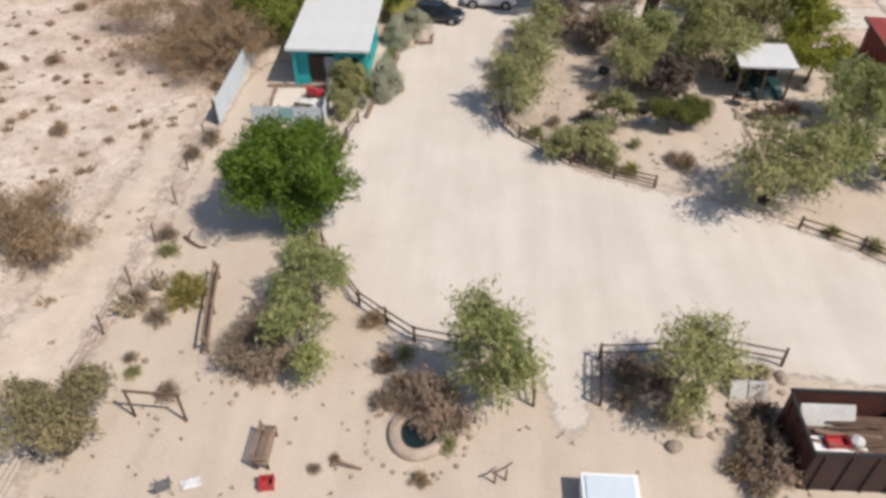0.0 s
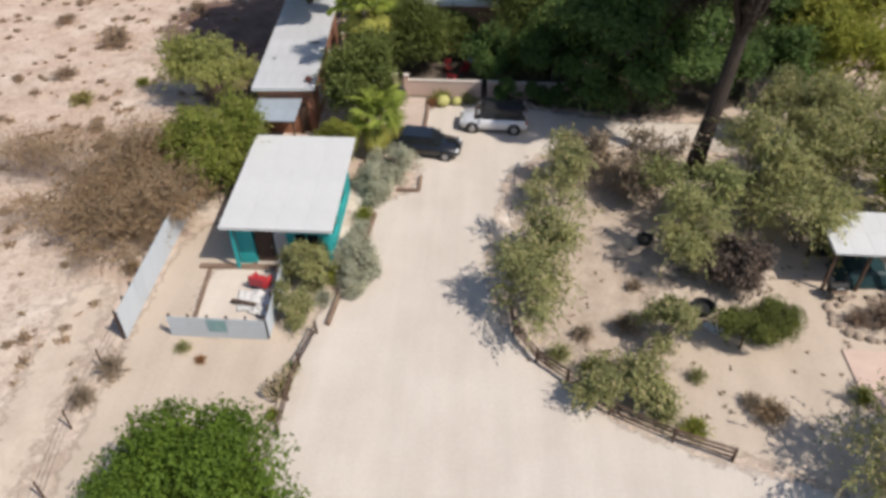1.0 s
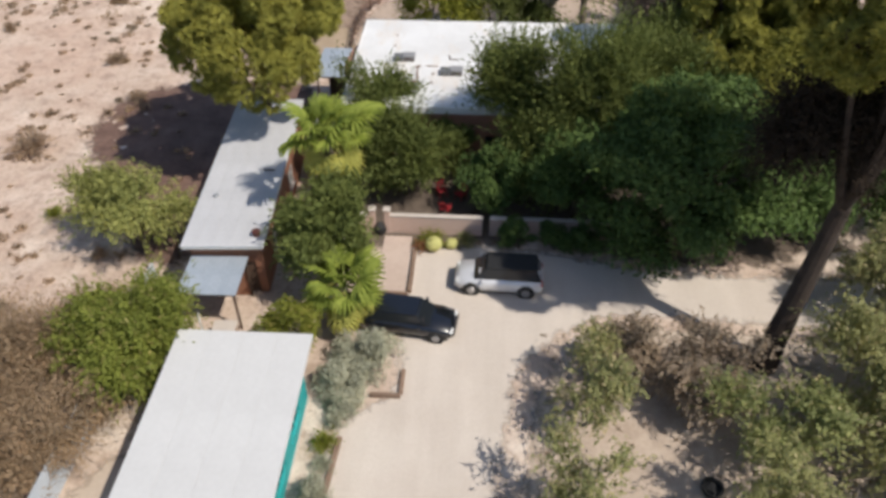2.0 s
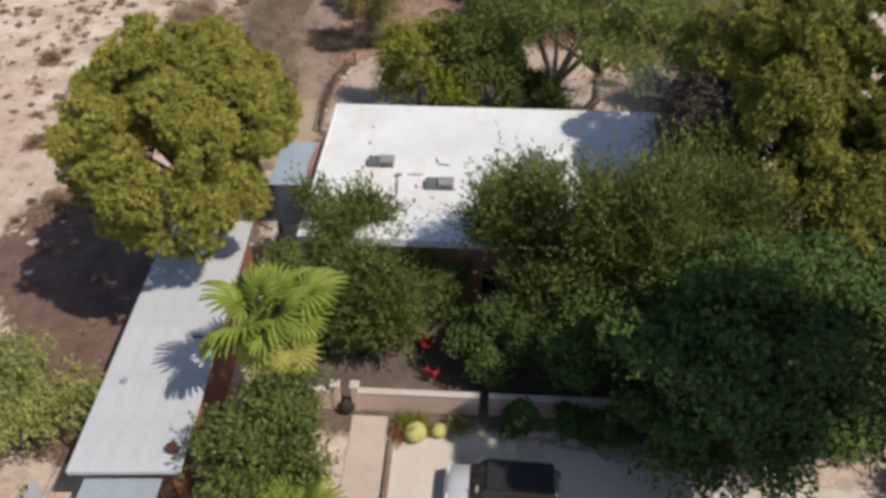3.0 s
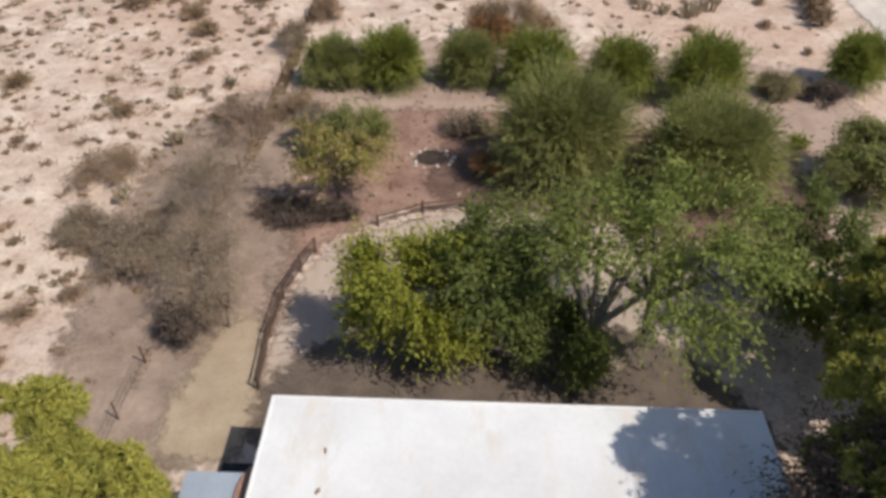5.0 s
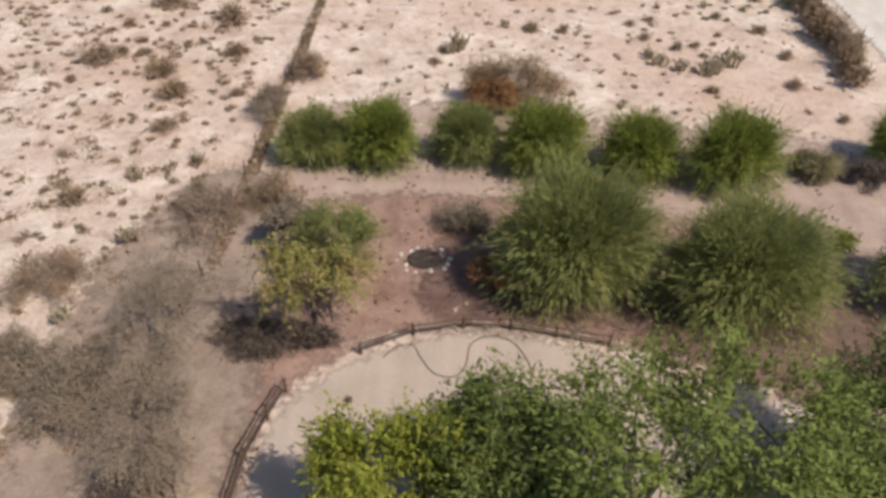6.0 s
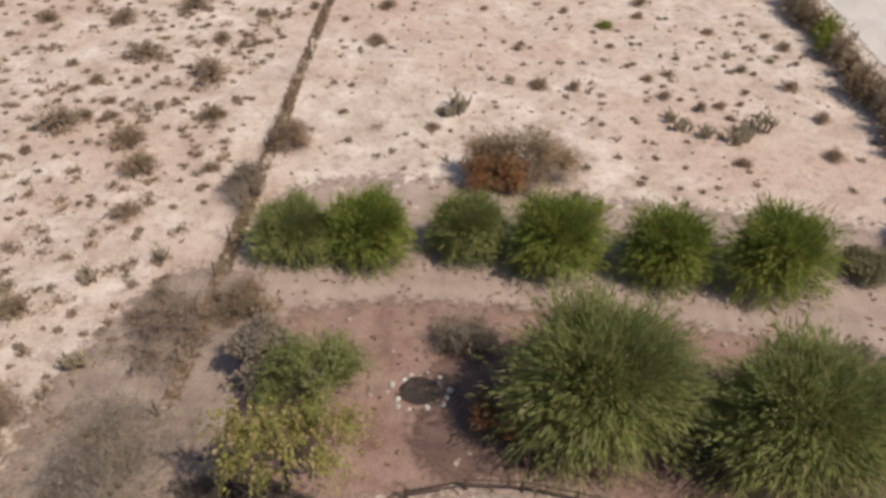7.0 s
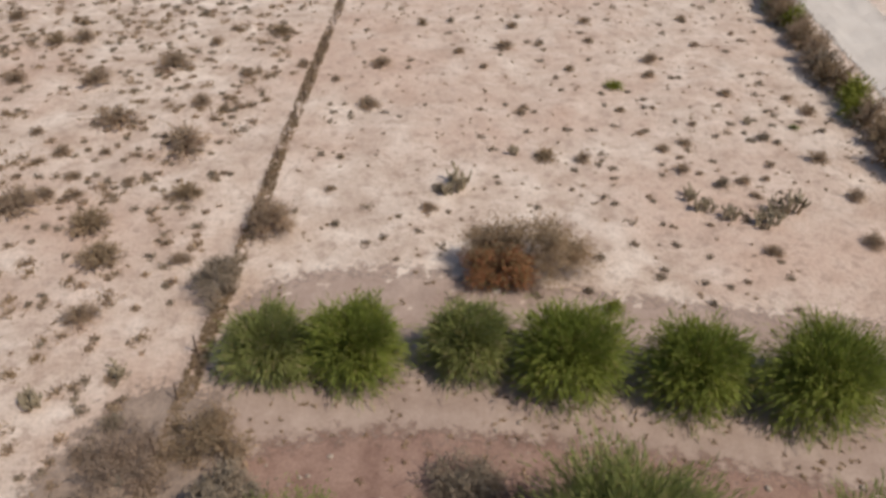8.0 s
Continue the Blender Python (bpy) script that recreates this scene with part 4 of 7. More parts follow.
def rail_fence(points, rails, hgt, label, steps=1, thick=0.05, mat=None, post_h=None):
    """Rough posts along a line, with round rails between them."""
    line = smooth_line(points, steps) if steps > 1 else [np.array(p, float) for p in points]
    ob = empty("rail_fence", line[0][0], line[0][1], 0, 0, label=label, category="fence")
    rng = random.Random(len(points) * 7 + int(points[0][0] * 10))
    m = mat or DARK_WOOD
    for i, p in enumerate(line):
        x, y = p[0] - line[0][0], p[1] - line[0][1]
        hh = (post_h or hgt + 0.15) * rng.uniform(0.92, 1.08)
        part("post", tube([(x, y, -0.05), (x + rng.uniform(-0.03, 0.03), y, hh)], thick * 1.5, thick * 1.2, 7), m, ob)
        if i + 1 < len(line):
            q = line[i + 1]
            x2, y2 = q[0] - line[0][0], q[1] - line[0][1]
            for k in range(rails):
                z = hgt * (k + 1) / rails
                mid = ((x + x2) / 2, (y + y2) / 2, z + rng.uniform(-0.05, 0.02))
                part("rail", tube([(x, y, z + rng.uniform(-0.04, 0.04)), mid, (x2, y2, z + rng.uniform(-0.04, 0.04))], thick * rng.uniform(0.85, 1.15), thick * 0.8, 6), m, ob)
    return ob


rail_fence([(-8.6, 30.3), (-8.0, 28.2), (-6.9, 26.2), (-5.5, 24.2), (-4.1, 23.1), (-2.7, 22.1), (-0.8, 21.75), (2.4, 21.7), (2.55, 18.9)], 2, 0.9, "weathered two-rail log fence curving along a gravel driveway")
rail_fence([(5.3, 19.1), (5.5, 21.6), (8.3, 21.9), (10.9, 22.3), (13.4, 21.75)], 2, 0.95, "dark two-rail log fence round a desert planting bed")
rail_fence([(1.0, 42.8), (1.2, 40.8), (2.2, 39.2), (3.5, 38.1), (5.2, 36.5), (7.6, 35.3), (9.8, 34.5)], 3, 0.8, "low three-rail log fence edging a desert garden island")
rail_fence([(16.9, 31.3), (18.2, 30.6), (19.6, 29.8), (21.2, 28.4), (23.5, 26.9), (26, 25.5)], 2, 0.75, "low log fence edging a garden beside the gravel")
rail_fence([(-8.5, 34.6), (-8.5, 36.4), (-8.4, 38.3), (-8.0, 40.3)], 2, 0.7, "short log fence beside the driveway")
rail_fence([(-11.4, 84.3), (-11.6, 87.6), (-11.5, 90.3), (-11.0, 92.4), (-10.5, 94.0)], 3, 0.95, "brown log fence along a curving sandy path")
rail_fence([(-7.3, 96.5), (-4.8, 97.9), (-2.3, 98.5), (0.1, 98.5), (2.4, 98.1), (5.0, 97.6)], 2, 0.7, "low brown log fence curving round a sandy path")
rail_fence([(7.0, 96.7), (8.9, 95.0), (10.4, 93.4), (11.4, 91.4)], 2, 0.8, "low brown log fence behind the trees")


def wire_fence():
    ob = empty("wire_fence", -17.0, 12, 0, 0, label="thin wire fence on weathered posts along the desert edge", category="fence")
    me_bm = tube([(0, 0, -0.15), (0.02, 0, 1.25)], 0.05, 0.04, 6)
    me = bpy.data.meshes.new("post")
    me_bm.to_mesh(me)
    me_bm.free()
    me.materials.append(DARK_WOOD)
    ys = np.arange(0, 165, 3.2)
    xs = [0.35 * math.sin(y * 0.05) + (0.75 if y > 88 else max(0.0, (y - 70) * 0.04)) - (0.45 if y > 22 and y < 40 else 0) for y in ys]
    for x, y in zip(xs, ys):
        shared("post", me, ob, pose(x, y, 0, 0, random.uniform(-3, 3), random.uniform(0, 90)))
    for z in (0.4, 0.75, 1.1):
        part("wire", tube([(x, y, z) for x, y in zip(xs, ys)], 0.008, 0.008, 4), WIRE, ob)


wire_fence()


# ---- cars ----
def loft(sections):
    """A skin through closed rings of equal count, capped at both ends."""
    bm = bmesh.new()
    rings = [[bm.verts.new(p) for p in s] for s in sections]
    n = len(rings[0])
    for a, b in zip(rings[:-1], rings[1:]):
        for k in range(n):
            bm.faces.new((a[k], a[(k + 1) % n], b[(k + 1) % n], b[k]))
    bm.faces.new(rings[0][::-1])
    bm.faces.new(rings[-1])
    bmesh.ops.recalc_face_normals(bm, faces=bm.faces)
    return bm


def body_ring(x, half, z0, z1, crown=0.0):
    h = z1 - z0
    return [(x, -half * 0.9, z0), (x, -half, z0 + h * 0.3), (x, -half * 0.99, z0 + h * 0.7), (x, -half * 0.86, z1), (x, 0, z1 + crown),
            (x, half * 0.86, z1), (x, half * 0.99, z0 + h * 0.7), (x, half, z0 + h * 0.3), (x, half * 0.9, z0), (x, 0, z0)]


def car(x, y, turn, paint, roof_paint, suv, label):
    ob = empty("car", x, y, 0, turn, label=label, category="car", group="parked cars")
    L, W, H = (4.35, 0.90, 1.66) if suv else (4.55, 0.90, 1.43)
    belt = 1.0 if suv else 0.92
    f = L / 2
    secs = [(-f, 0.72, 0.42, belt - 0.18), (-f + 0.12, 0.86, 0.32, belt - 0.02), (-f + 0.9, W, 0.28, belt), (0.3, W, 0.26, belt), (f - 1.15, W, 0.28, belt - 0.03), (f - 0.3, W * 0.96, 0.32, belt - 0.14), (f, 0.70, 0.40, belt - 0.32)]
    body = part("body", loft([body_ring(*s, 0.03) for s in secs]), paint, ob)
    for p in body.data.polygons:
        p.use_smooth = True
    r0, r1 = (-f + 0.12, f - 1.55) if suv else (-f + 0.75, f - 1.75)
    w0, w1 = (-f + 0.08, f - 0.95) if suv else (-f + 0.25, f - 1.15)
    top = H
    cab = bmesh.new()
    lo = [cab.verts.new(v) for v in ((w0, -W * 0.84, belt), (w1, -W * 0.84, belt - 0.02), (w1, W * 0.84, belt - 0.02), (w0, W * 0.84, belt))]
    hi = [cab.verts.new(v) for v in ((r0 + 0.2, -W * 0.68, top - 0.05), (r1, -W * 0.68, top - 0.05), (r1, W * 0.68, top - 0.05), (r0 + 0.2, W * 0.68, top - 0.05))]
    for k in range(4):
        cab.faces.new((lo[k], lo[(k + 1) % 4], hi[(k + 1) % 4], hi[k]))
    cab.faces.new(hi)
    bmesh.ops.bevel(cab, geom=list(cab.edges), offset=0.05, segments=2, affect="EDGES")
    part("glasshouse", cab, CAR_GLASS, ob, "dark tinted glass all round")
    rf = bmesh.new()
    add_box(rf, r1 - r0 - 0.22, W * 1.36, 0.06, Matrix.Translation(((r0 + 0.2 + r1) / 2, 0, top - 0.06)), 0.025)
    part("roof", rf, roof_paint, ob)
    for px in ((w0 + r0) / 2 + 0.12, (w1 + r1) / 2, (r0 + r1) / 2 - 0.05):
        for s in (-1, 1):
            part("pillar", box(0.07, 0.03, top - belt - 0.06, Matrix.Translation((px, s * W * 0.78, belt)) @ Matrix.Rotation(s * 0.3, 4, "X")), paint, ob)
    for s in (-1, 1):
        part("mirror", box(0.12, 0.2, 0.13, Matrix.Translation((w1 - 0.45, s * (W + 0.05), belt)), 0.02), paint, ob)
        part("headlight", box(0.25, 0.36, 0.12, Matrix.Translation((f - 0.2, s * 0.58, belt - 0.33)), 0.03), LAMP_CLEAR, ob)
        part("tail_light", box(0.14, 0.3, 0.16, Matrix.Translation((-f + 0.07, s * 0.66, belt - 0.25)), 0.03), LAMP_RED, ob)
        for wx in (-f + 0.82, f - 0.85):
            r = 0.35 if suv else 0.32
            wheel = part("wheel", tube([(0, -0.12, 0), (0, -0.09, 0), (0, 0.09, 0), (0, 0.12, 0)], r, r, 20), RUBBER, ob)
            wheel.matrix_basis = Matrix.Translation((wx, s * (W - 0.1), r))
            part("rim", tube([(0, s * 0.115, 0), (0, s * 0.135, 0)], r * 0.62, r * 0.58, 14), RIM, wheel)
            part("wheel_arch", tube([(wx, s * (W - 0.22), r + 0.03), (wx, s * (W + 0.012), r + 0.03)], r + 0.08, r + 0.08, 18), DARK, ob)
    part("front_bumper", box(0.12, 1.3, 0.2, Matrix.Translation((f - 0.06, 0, 0.36)), 0.03), DARK, ob)
    part("rear_bumper", box(0.12, 1.36, 0.2, Matrix.Translation((-f + 0.06, 0, 0.36)), 0.03), DARK, ob)
    part("underbody", box(L - 0.7, W * 1.7, 0.18, Matrix.Translation((0, 0, 0.16))), DARK, ob)
    return ob


car(0.0, 59.0, 178, SILVER_CAR, DARK, True, "silver-white compact sport utility car with a black roof, parked")
car(-4.2, 55.9, -7, BLACK_CAR, BLACK_CAR, False, "glossy black saloon car parked nose out on gravel")


# ---- loose things ----
def garden_pond():
    ob = empty("garden_pond", -2.05, 17.15, label="round pond with a broad pale plastered rim and dark water", category="pond")
    bm = bmesh.new()
    seg, prof = 36, [(1.30, -0.02), (1.29, 0.16), (1.22, 0.27), (1.05, 0.33), (0.90, 0.33), (0.80, 0.26), (0.74, 0.1)]
    rings = []
    for r, z in prof:
        rings.append([bm.verts.new(((r + 0.05 * math.sin(3 * a + 1)) * math.cos(a), (r + 0.05 * math.sin(3 * a + 1)) * math.sin(a) * 0.92, z)) for a in (2 * math.pi * k / seg for k in range(seg))])
    for a, b in zip(rings[:-1], rings[1:]):
        for k in range(seg):
            bm.faces.new((a[k], a[(k + 1) % seg], b[(k + 1) % seg], b[k]))
    part("rim", bm, STONE, ob)
    part("water", tube([(0, 0, 0.12), (0, 0, 0.17)], 0.78, 0.78, 24), POND, ob, "dark green water")


garden_pond()


def rust_trailer():
    ob = empty("rusty_bin", 14.6, 17.2, 0, 1.0, label="rust-red open-topped steel bin loaded with junk", category="dumpster")
    w, d, z = 4.6, 2.8, 2.3
    # the front panel is darker than the other three
    for y, hh in ((-d / 2, 2.3), (d / 2, z)):
        part("panel", box(w, 0.07, hh, Matrix.Translation((0, y, 0))), RUST if y > 0 else DARK_PANEL, ob, "" if y > 0 else "darker front panel")
    for x in (-w / 2, w / 2):
        part("panel", box(0.07, d - 0.08, z - 0.15, Matrix.Translation((x, 0, 0))), RUST, ob)
    part("floor_plate", box(w - 0.08, d - 0.08, 0.1, Matrix.Translation((0, 0, 0.25))), DARK_WOOD, ob)
    for y, hh in ((-d / 2, 2.3), (d / 2, z)):
        part("rim_bar", box(w + 0.14, 0.12, 0.1, Matrix.Translation((0, y, hh + 0.002)), 0.01), DARK, ob)
    for x in (-w / 2, w / 2):
        part("rim_bar", box(0.12, d - 0.14, 0.1, Matrix.Translation((x, 0, z - 0.148)), 0.01), DARK, ob)
    for k in range(5):
        part("rib", box(0.08, 0.06, 2.2, Matrix.Translation((-w / 2 + 0.4 + k * 0.95, -d / 2 - 0.066, 0.02))), DARK_PANEL, ob)
    for k in range(4):
        part("rib", box(0.06, 0.08, z - 0.25, Matrix.Translation((-w / 2 - 0.066, -d / 2 + 0.35 + k * 0.68, 0.02))), RUST, ob)


rust_trailer()


def junk(name, sx, sy, sz, m, mat, label, cat, bevel=0.03):
    bm = box(sx, sy, sz, None, bevel)
    bmesh.ops.subdivide_edges(bm, edges=[ed for ed in bm.edges if ed.calc_length() > 0.3], cuts=1)
    rng = random.Random(int(sx * 100 + sy * 10))
    for v in bm.verts:
        v.co += Vector((rng.uniform(-1, 1), rng.uniform(-1, 1), rng.uniform(-0.3, 1))) * 0.02
    ob = part(name, bm, mat)
    ob.matrix_basis = m
    return tagged(ob, label, cat)


def cloth(name, sx, sy, wrinkle, m, mat, label, cat, drape=0.0, seed=0):
    """A crumpled sheet with thickness; drape lets its border hang down to the ground."""
    n = 22
    top, low = [], []
    for j in range(n + 1):
        for i in range(n + 1):
            u, v = 2 * i / n - 1, 2 * j / n - 1
            edge = max(abs(u), abs(v))
            k = 1 + 0.10 * noise.noise(Vector((u * 2, v * 2, seed)))
            p = Vector((u * sx / 2 * k, v * sy / 2 * k, 0))
            z = wrinkle * (0.55 + noise.noise(Vector((p.x * 2.2, p.y * 2.2, seed + 3))) + 0.5 * noise.noise(Vector((p.x * 6, p.y * 6, seed + 5))))
            z = max(z, 0.0)
            if drape:
                hang = min(1.0, max(0.0, (edge - 0.78) / 0.22))
                z = drape * (1 - hang ** 0.6) + z * (1 - hang)
            top.append((p.x, p.y, z + 0.03))
            low.append((p.x, p.y, max(z - 0.002, 0.0)))
    k, q = n + 1, (n + 1) ** 2
    faces = [(j * k + i, j * k + i + 1, (j + 1) * k + i + 1, (j + 1) * k + i) for j in range(n) for i in range(n)]
    under = [tuple(q + a for a in reversed(f)) for f in faces]
    rim = [i for i in range(k)] + [j * k + n for j in range(1, k)] + [n * k + i for i in range(n - 1, -1, -1)] + [j * k for j in range(n - 1, 0, -1)]
    side = [(a, q + a, q + b, b) for a, b in zip(rim, rim[1:] + rim[:1])]
    me = mesh_from(name, top + low, faces + under + side, mat)
    for p in me.polygons:
        p.use_smooth = True
    ob = new(name, me)
    ob.matrix_basis = m
    return tagged(ob, label, cat)


def crate(x, y, z, turn, w, d, h, mat, label):
    """An open crate: floor, slatted sides, corner posts."""
    ob = empty("crate", x, y, z, turn, label=label, category="crate")
    part("floor_board", box(w - 0.04, d - 0.04, 0.02, Matrix.Translation((0, 0, 0.01))), mat, ob)
    for sx in (-1, 1):
        for sy in (-1, 1):
            part("corner_post", box(0.05, 0.05, h, Matrix.Translation((sx * (w / 2 - 0.025), sy * (d / 2 - 0.025), 0)), 0.006), mat, ob)
    rows = max(2, int(h / 0.13))
    for k in range(rows):
        zz = 0.03 + k * (h - 0.04) / rows
        for sy in (-1, 1):
            part("slat", box(w - 0.104, 0.018, h / rows * 0.72, Matrix.Translation((0, sy * (d / 2 - 0.02), zz)), 0.004), mat, ob)
        for sx in (-1, 1):
            part("slat", box(0.018, d - 0.104, h / rows * 0.72, Matrix.Translation((sx * (w / 2 - 0.02), 0, zz)), 0.004), mat, ob)
    return ob


def sack(name, x, y, z, r, h, mat, label, cat, seed):
    """A slumped bag with a gathered neck."""
    bm = bmesh.new()
    bmesh.ops.create_icosphere(bm, subdivisions=4, radius=1.0)
    for v in bm.verts:
        d = v.co.copy()
        k = 1 + 0.13 * noise.noise(d * 2.2 + Vector((seed, 0, 0))) + 0.06 * noise.noise(d * 6)
        neck = max(0.0, (d.z - 0.72) / 0.28)
        flat = 1.0 - 0.62 * neck
        v.co = Vector((d.x * r * k * flat, d.y * r * k * flat, max(0.0, (d.z * 0.5 * k + 0.42) * h + neck * 0.12 * h)))
    for f in bm.faces:
        f.smooth = True
    ob = part(name, bm, mat)
    ob.matrix_basis = pose(x, y, z, 0, 0, seed * 20)
    return tagged(ob, label, cat)


def grill(x, y, turn):
    """A barrel barbecue on four legs with a lid, a shelf and a chimney."""
    ob = empty("grill", x, y, 0, turn, label="black barrel barbecue grill at a ramada", category="grill")
    part("firebox", tube([(-0.42, 0, 0.72), (-0.4, 0, 0.72), (0.4, 0, 0.72), (0.42, 0, 0.72)], 0.25, 0.25, 16), DARK, ob)
    part("lid", box(0.8, 0.03, 0.16, Matrix.Translation((0, -0.24, 0.76)), 0.01), DARK, ob)
    part("lid_handle", tube([(-0.2, -0.31, 0.84), (0.2, -0.31, 0.84)], 0.014, 0.014, 6), GALV, ob)
    part("chimney", tube([(0.3, 0.05, 0.93), (0.3, 0.05, 1.25)], 0.05, 0.05, 10), DARK, ob)
    part("shelf", box(0.7, 0.22, 0.03, Matrix.Translation((0, -0.34, 0.62)), 0.005), BROWN_WOOD, ob)
    for sx in (-1, 1):
        for sy in (-1, 1):
            part("leg", tube([(sx * 0.34, sy * 0.14, 0.55), (sx * 0.38, sy * 0.24, 0.0)], 0.022, 0.02, 6), DARK, ob)
    return ob


rj = random.Random(44)
for k in range(16):
    ln = rj.uniform(1.2, 2.4)
    ob = part("board", box(ln, rj.uniform(0.14, 0.3), 0.05, None, 0.008), DARK_WOOD if k % 3 else BROWN_WOOD)
    ob.matrix_basis = pose(14.6 + rj.uniform(-0.95, 0.95), 17.2 + rj.uniform(-0.7, 0.7), 1.13 + 0.012 * k * (k > 9), 0, 0, rj.uniform(-14, 14)) if k > 7 else pose(14.6 + rj.uniform(-0.9, 0.9), 16.1 + 0.3 * k, 1.1, 0, 0, rj.uniform(-3, 3))
    tagged(ob, "dark weathered board lying on junk in a rusty bin", "board", "boards in a bin")
junk("pallet_load", 4.2, 2.4, 0.80, pose(14.6, 17.2, 0.36, 0, 0, 0), DARK_WOOD, "dark heap of boards in a rusty bin", "boards")
junk("grey_sheet", 2.1, 0.95, 0.05, pose(13.75, 18.1, 1.42, 52, 0, 2), GREY_TARP, "pale grey sheet leaning on the wall of a rusty bin", "sheet")
junk("white_board", 2.0, 0.72, 0.07, pose(13.85, 16.95, 1.2, 0, 0, 2), WHITE_PAINT, "white board lying on junk in a rusty bin", "board")
crate(13.75, 16.95, 1.28, 4, 0.85, 0.5, 0.28, RED_PAINT, "red plastic crate on a white board")
sack("sack", 14.5, 17.0, 1.28, 0.27, 0.34, PALE_CANVAS, "pale sack beside a red crate", "sack", 3)
# boards and a chair on the front sand
for bx, turn in ((11.12, 70), (11.87, 62)):
    junk("board", 0.75, 0.06, 0.85, pose(bx, 19.81, 0.0, -28, 0, turn - 60), GREY_TARP, "pale weathered board propped up among dry brush", "board", 0.01)


def hot_tub():
    ob = empty("covered_tub", 5.15, 14.3, 0, 0.5, label="white box with a pale blue lid on sandy ground", category="tub")
    part("body", box(2.0, 2.0, 0.85, None, 0.05), WHITE_PAINT, ob)
    part("rim", box(2.1, 2.1, 0.1, Matrix.Translation((0, 0, 0.852)), 0.03), WHITE_PAINT, ob)
    part("lid", box(1.8, 1.8, 0.08, Matrix.Translation((0, 0, 0.93)), 0.03), PALE_BLUE, ob, "pale blue lid")


hot_tub()


def bench(x, y, turn):
    ob = empty("bench", x, y, 0, turn, label="weathered wooden slat bench on sandy ground", category="bench")
    for k in range(4):
        part("seat_slat", box(1.7, 0.1, 0.04, Matrix.Translation((0, -0.2 + k * 0.125, 0.42)), 0.006), BROWN_WOOD, ob)
    for k in range(3):
        part("back_slat", box(1.7, 0.03, 0.11, Matrix.Translation((0, 0.28 + k * 0.03, 0.52 + k * 0.15)), 0.006), BROWN_WOOD, ob)
    for sx in (-0.75, 0.75):
        for sy in (-0.2, 0.22):
            part("leg", box(0.08, 0.08, 0.42, Matrix.Translation((sx, sy, 0))), DARK_WOOD, ob)
        part("back_post", box(0.07, 0.06, 0.95, Matrix.Translation((sx, 0.34, 0))), DARK_WOOD, ob)
        part("armrest", box(0.08, 0.55, 0.05, Matrix.Translation((sx, 0.02, 0.62))), BROWN_WOOD, ob)


bench(-7.9, 16.0, 91)


def hitching_frame(x0, x1, y, hgt):
    ob = empty("wooden_frame", x0, y, 0, -2, label="plain dark wooden goal-like frame on sand", category="frame")
    w = x1 - x0
    for x in (0, w):
        part("post", tube([(x, 0, -0.05), (x, 0, hgt)], 0.06, 0.055, 8), DARK_WOOD, ob)
    part("crossbar", tube([(-0.1, 0, hgt + 0.03), (w + 0.1, 0, hgt + 0.03)], 0.055, 0.055, 8), DARK_WOOD, ob)


hitching_frame(-13.7, -11.55, 17.3, 1.65)


def plank_rack():
    ob = empty("log_rail", -12.2, 23.2, 0, 101, label="double log hitching rail of weathered poles on sand", category="rail")
    for x in (-2.4, 0.0, 2.4):
        part("post", tube([(x, 0, -0.05), (x, 0, 1.05)], 0.08, 0.07, 7), BROWN_WOOD, ob)
    for z, yy in ((0.45, 0.09), (0.75, -0.09), (1.02, 0.09)):
        part("pole", tube([(-2.6, yy, z), (0, yy + 0.02, z - 0.02), (2.6, yy, z)], 0.07, 0.06, 7), BROWN_WOOD, ob)


plank_rack()


def red_armchair():
    ob = empty("armchair", -11.35, 43.35, 0, 165, label="red upholstered armchair standing on a sandy patio", category="armchair")
    part("seat", box(0.62, 0.6, 0.22, Matrix.Translation((0, 0, 0.24)), 0.06), RED_PAINT, ob)
    part("backrest", box(0.9, 0.2, 0.6, Matrix.Translation((0, 0.38, 0.3)), 0.07), RED_PAINT, ob)
    for s in (-1, 1):
        part("armrest", box(0.18, 0.7, 0.42, Matrix.Translation((s * 0.4, 0.05, 0.2)), 0.06), RED_PAINT, ob)
        for yy in (-0.22, 0.36):
            part("leg", box(0.06, 0.06, 0.22, Matrix.Translation((s * 0.36, yy, 0))), DARK_WOOD, ob)


red_armchair()
cloth("tarp", 1.6, 1.4, 0.13, pose(-11.45, 42.25, 0.02, 0, 0, 10), PALE_CANVAS, "crumpled pale canvas lying on a sandy patio", "tarp", seed=1)
cloth("tarp", 1.1, 0.7, 0.22, pose(-10.95, 41.5, 0.02, 0, 0, -20), GREY_TARP, "grey canvas bundle on a sandy patio", "tarp", seed=2)
timber(-12.5, 42.0, -11.2, 41.75, 0.2, 0.1, DARK_WOOD, 0.19, "dark plank lying on grey canvas")
crate(-7.55, 14.55, 0, 10, 0.55, 0.48, 0.45, RED_PAINT, "small red crate on sandy ground")
grill(16.85, 44.2, 5)
# unidentified dark mass; ramada shade is part of its colour
cloth("tarp", 2.5, 1.9, 0.05, pose(18.6, 45.8, 0, 0, 0, 3), TEAL_IN_SHADE, "draped dark teal mass, darkened for the shade below a ramada", "tarp", 0.85, 4)
cloth("crumpled_sheet", 0.9, 0.6, 0.12, pose(10.55, 41.75, 0.0, 0, 0, -35), PALE_CANVAS, "crumpled white canvas beside a black pot", "sheet", seed=6)
# black sheet that also fills in the house shade behind the shed
cloth("tarp", 2.3, 1.3, 0.1, pose(-10.9, 79.7, 0.01, 0, 0, 2), DARK, "black sheet, partly standing in for house shade, beside a shed", "tarp", 0.5, 7)
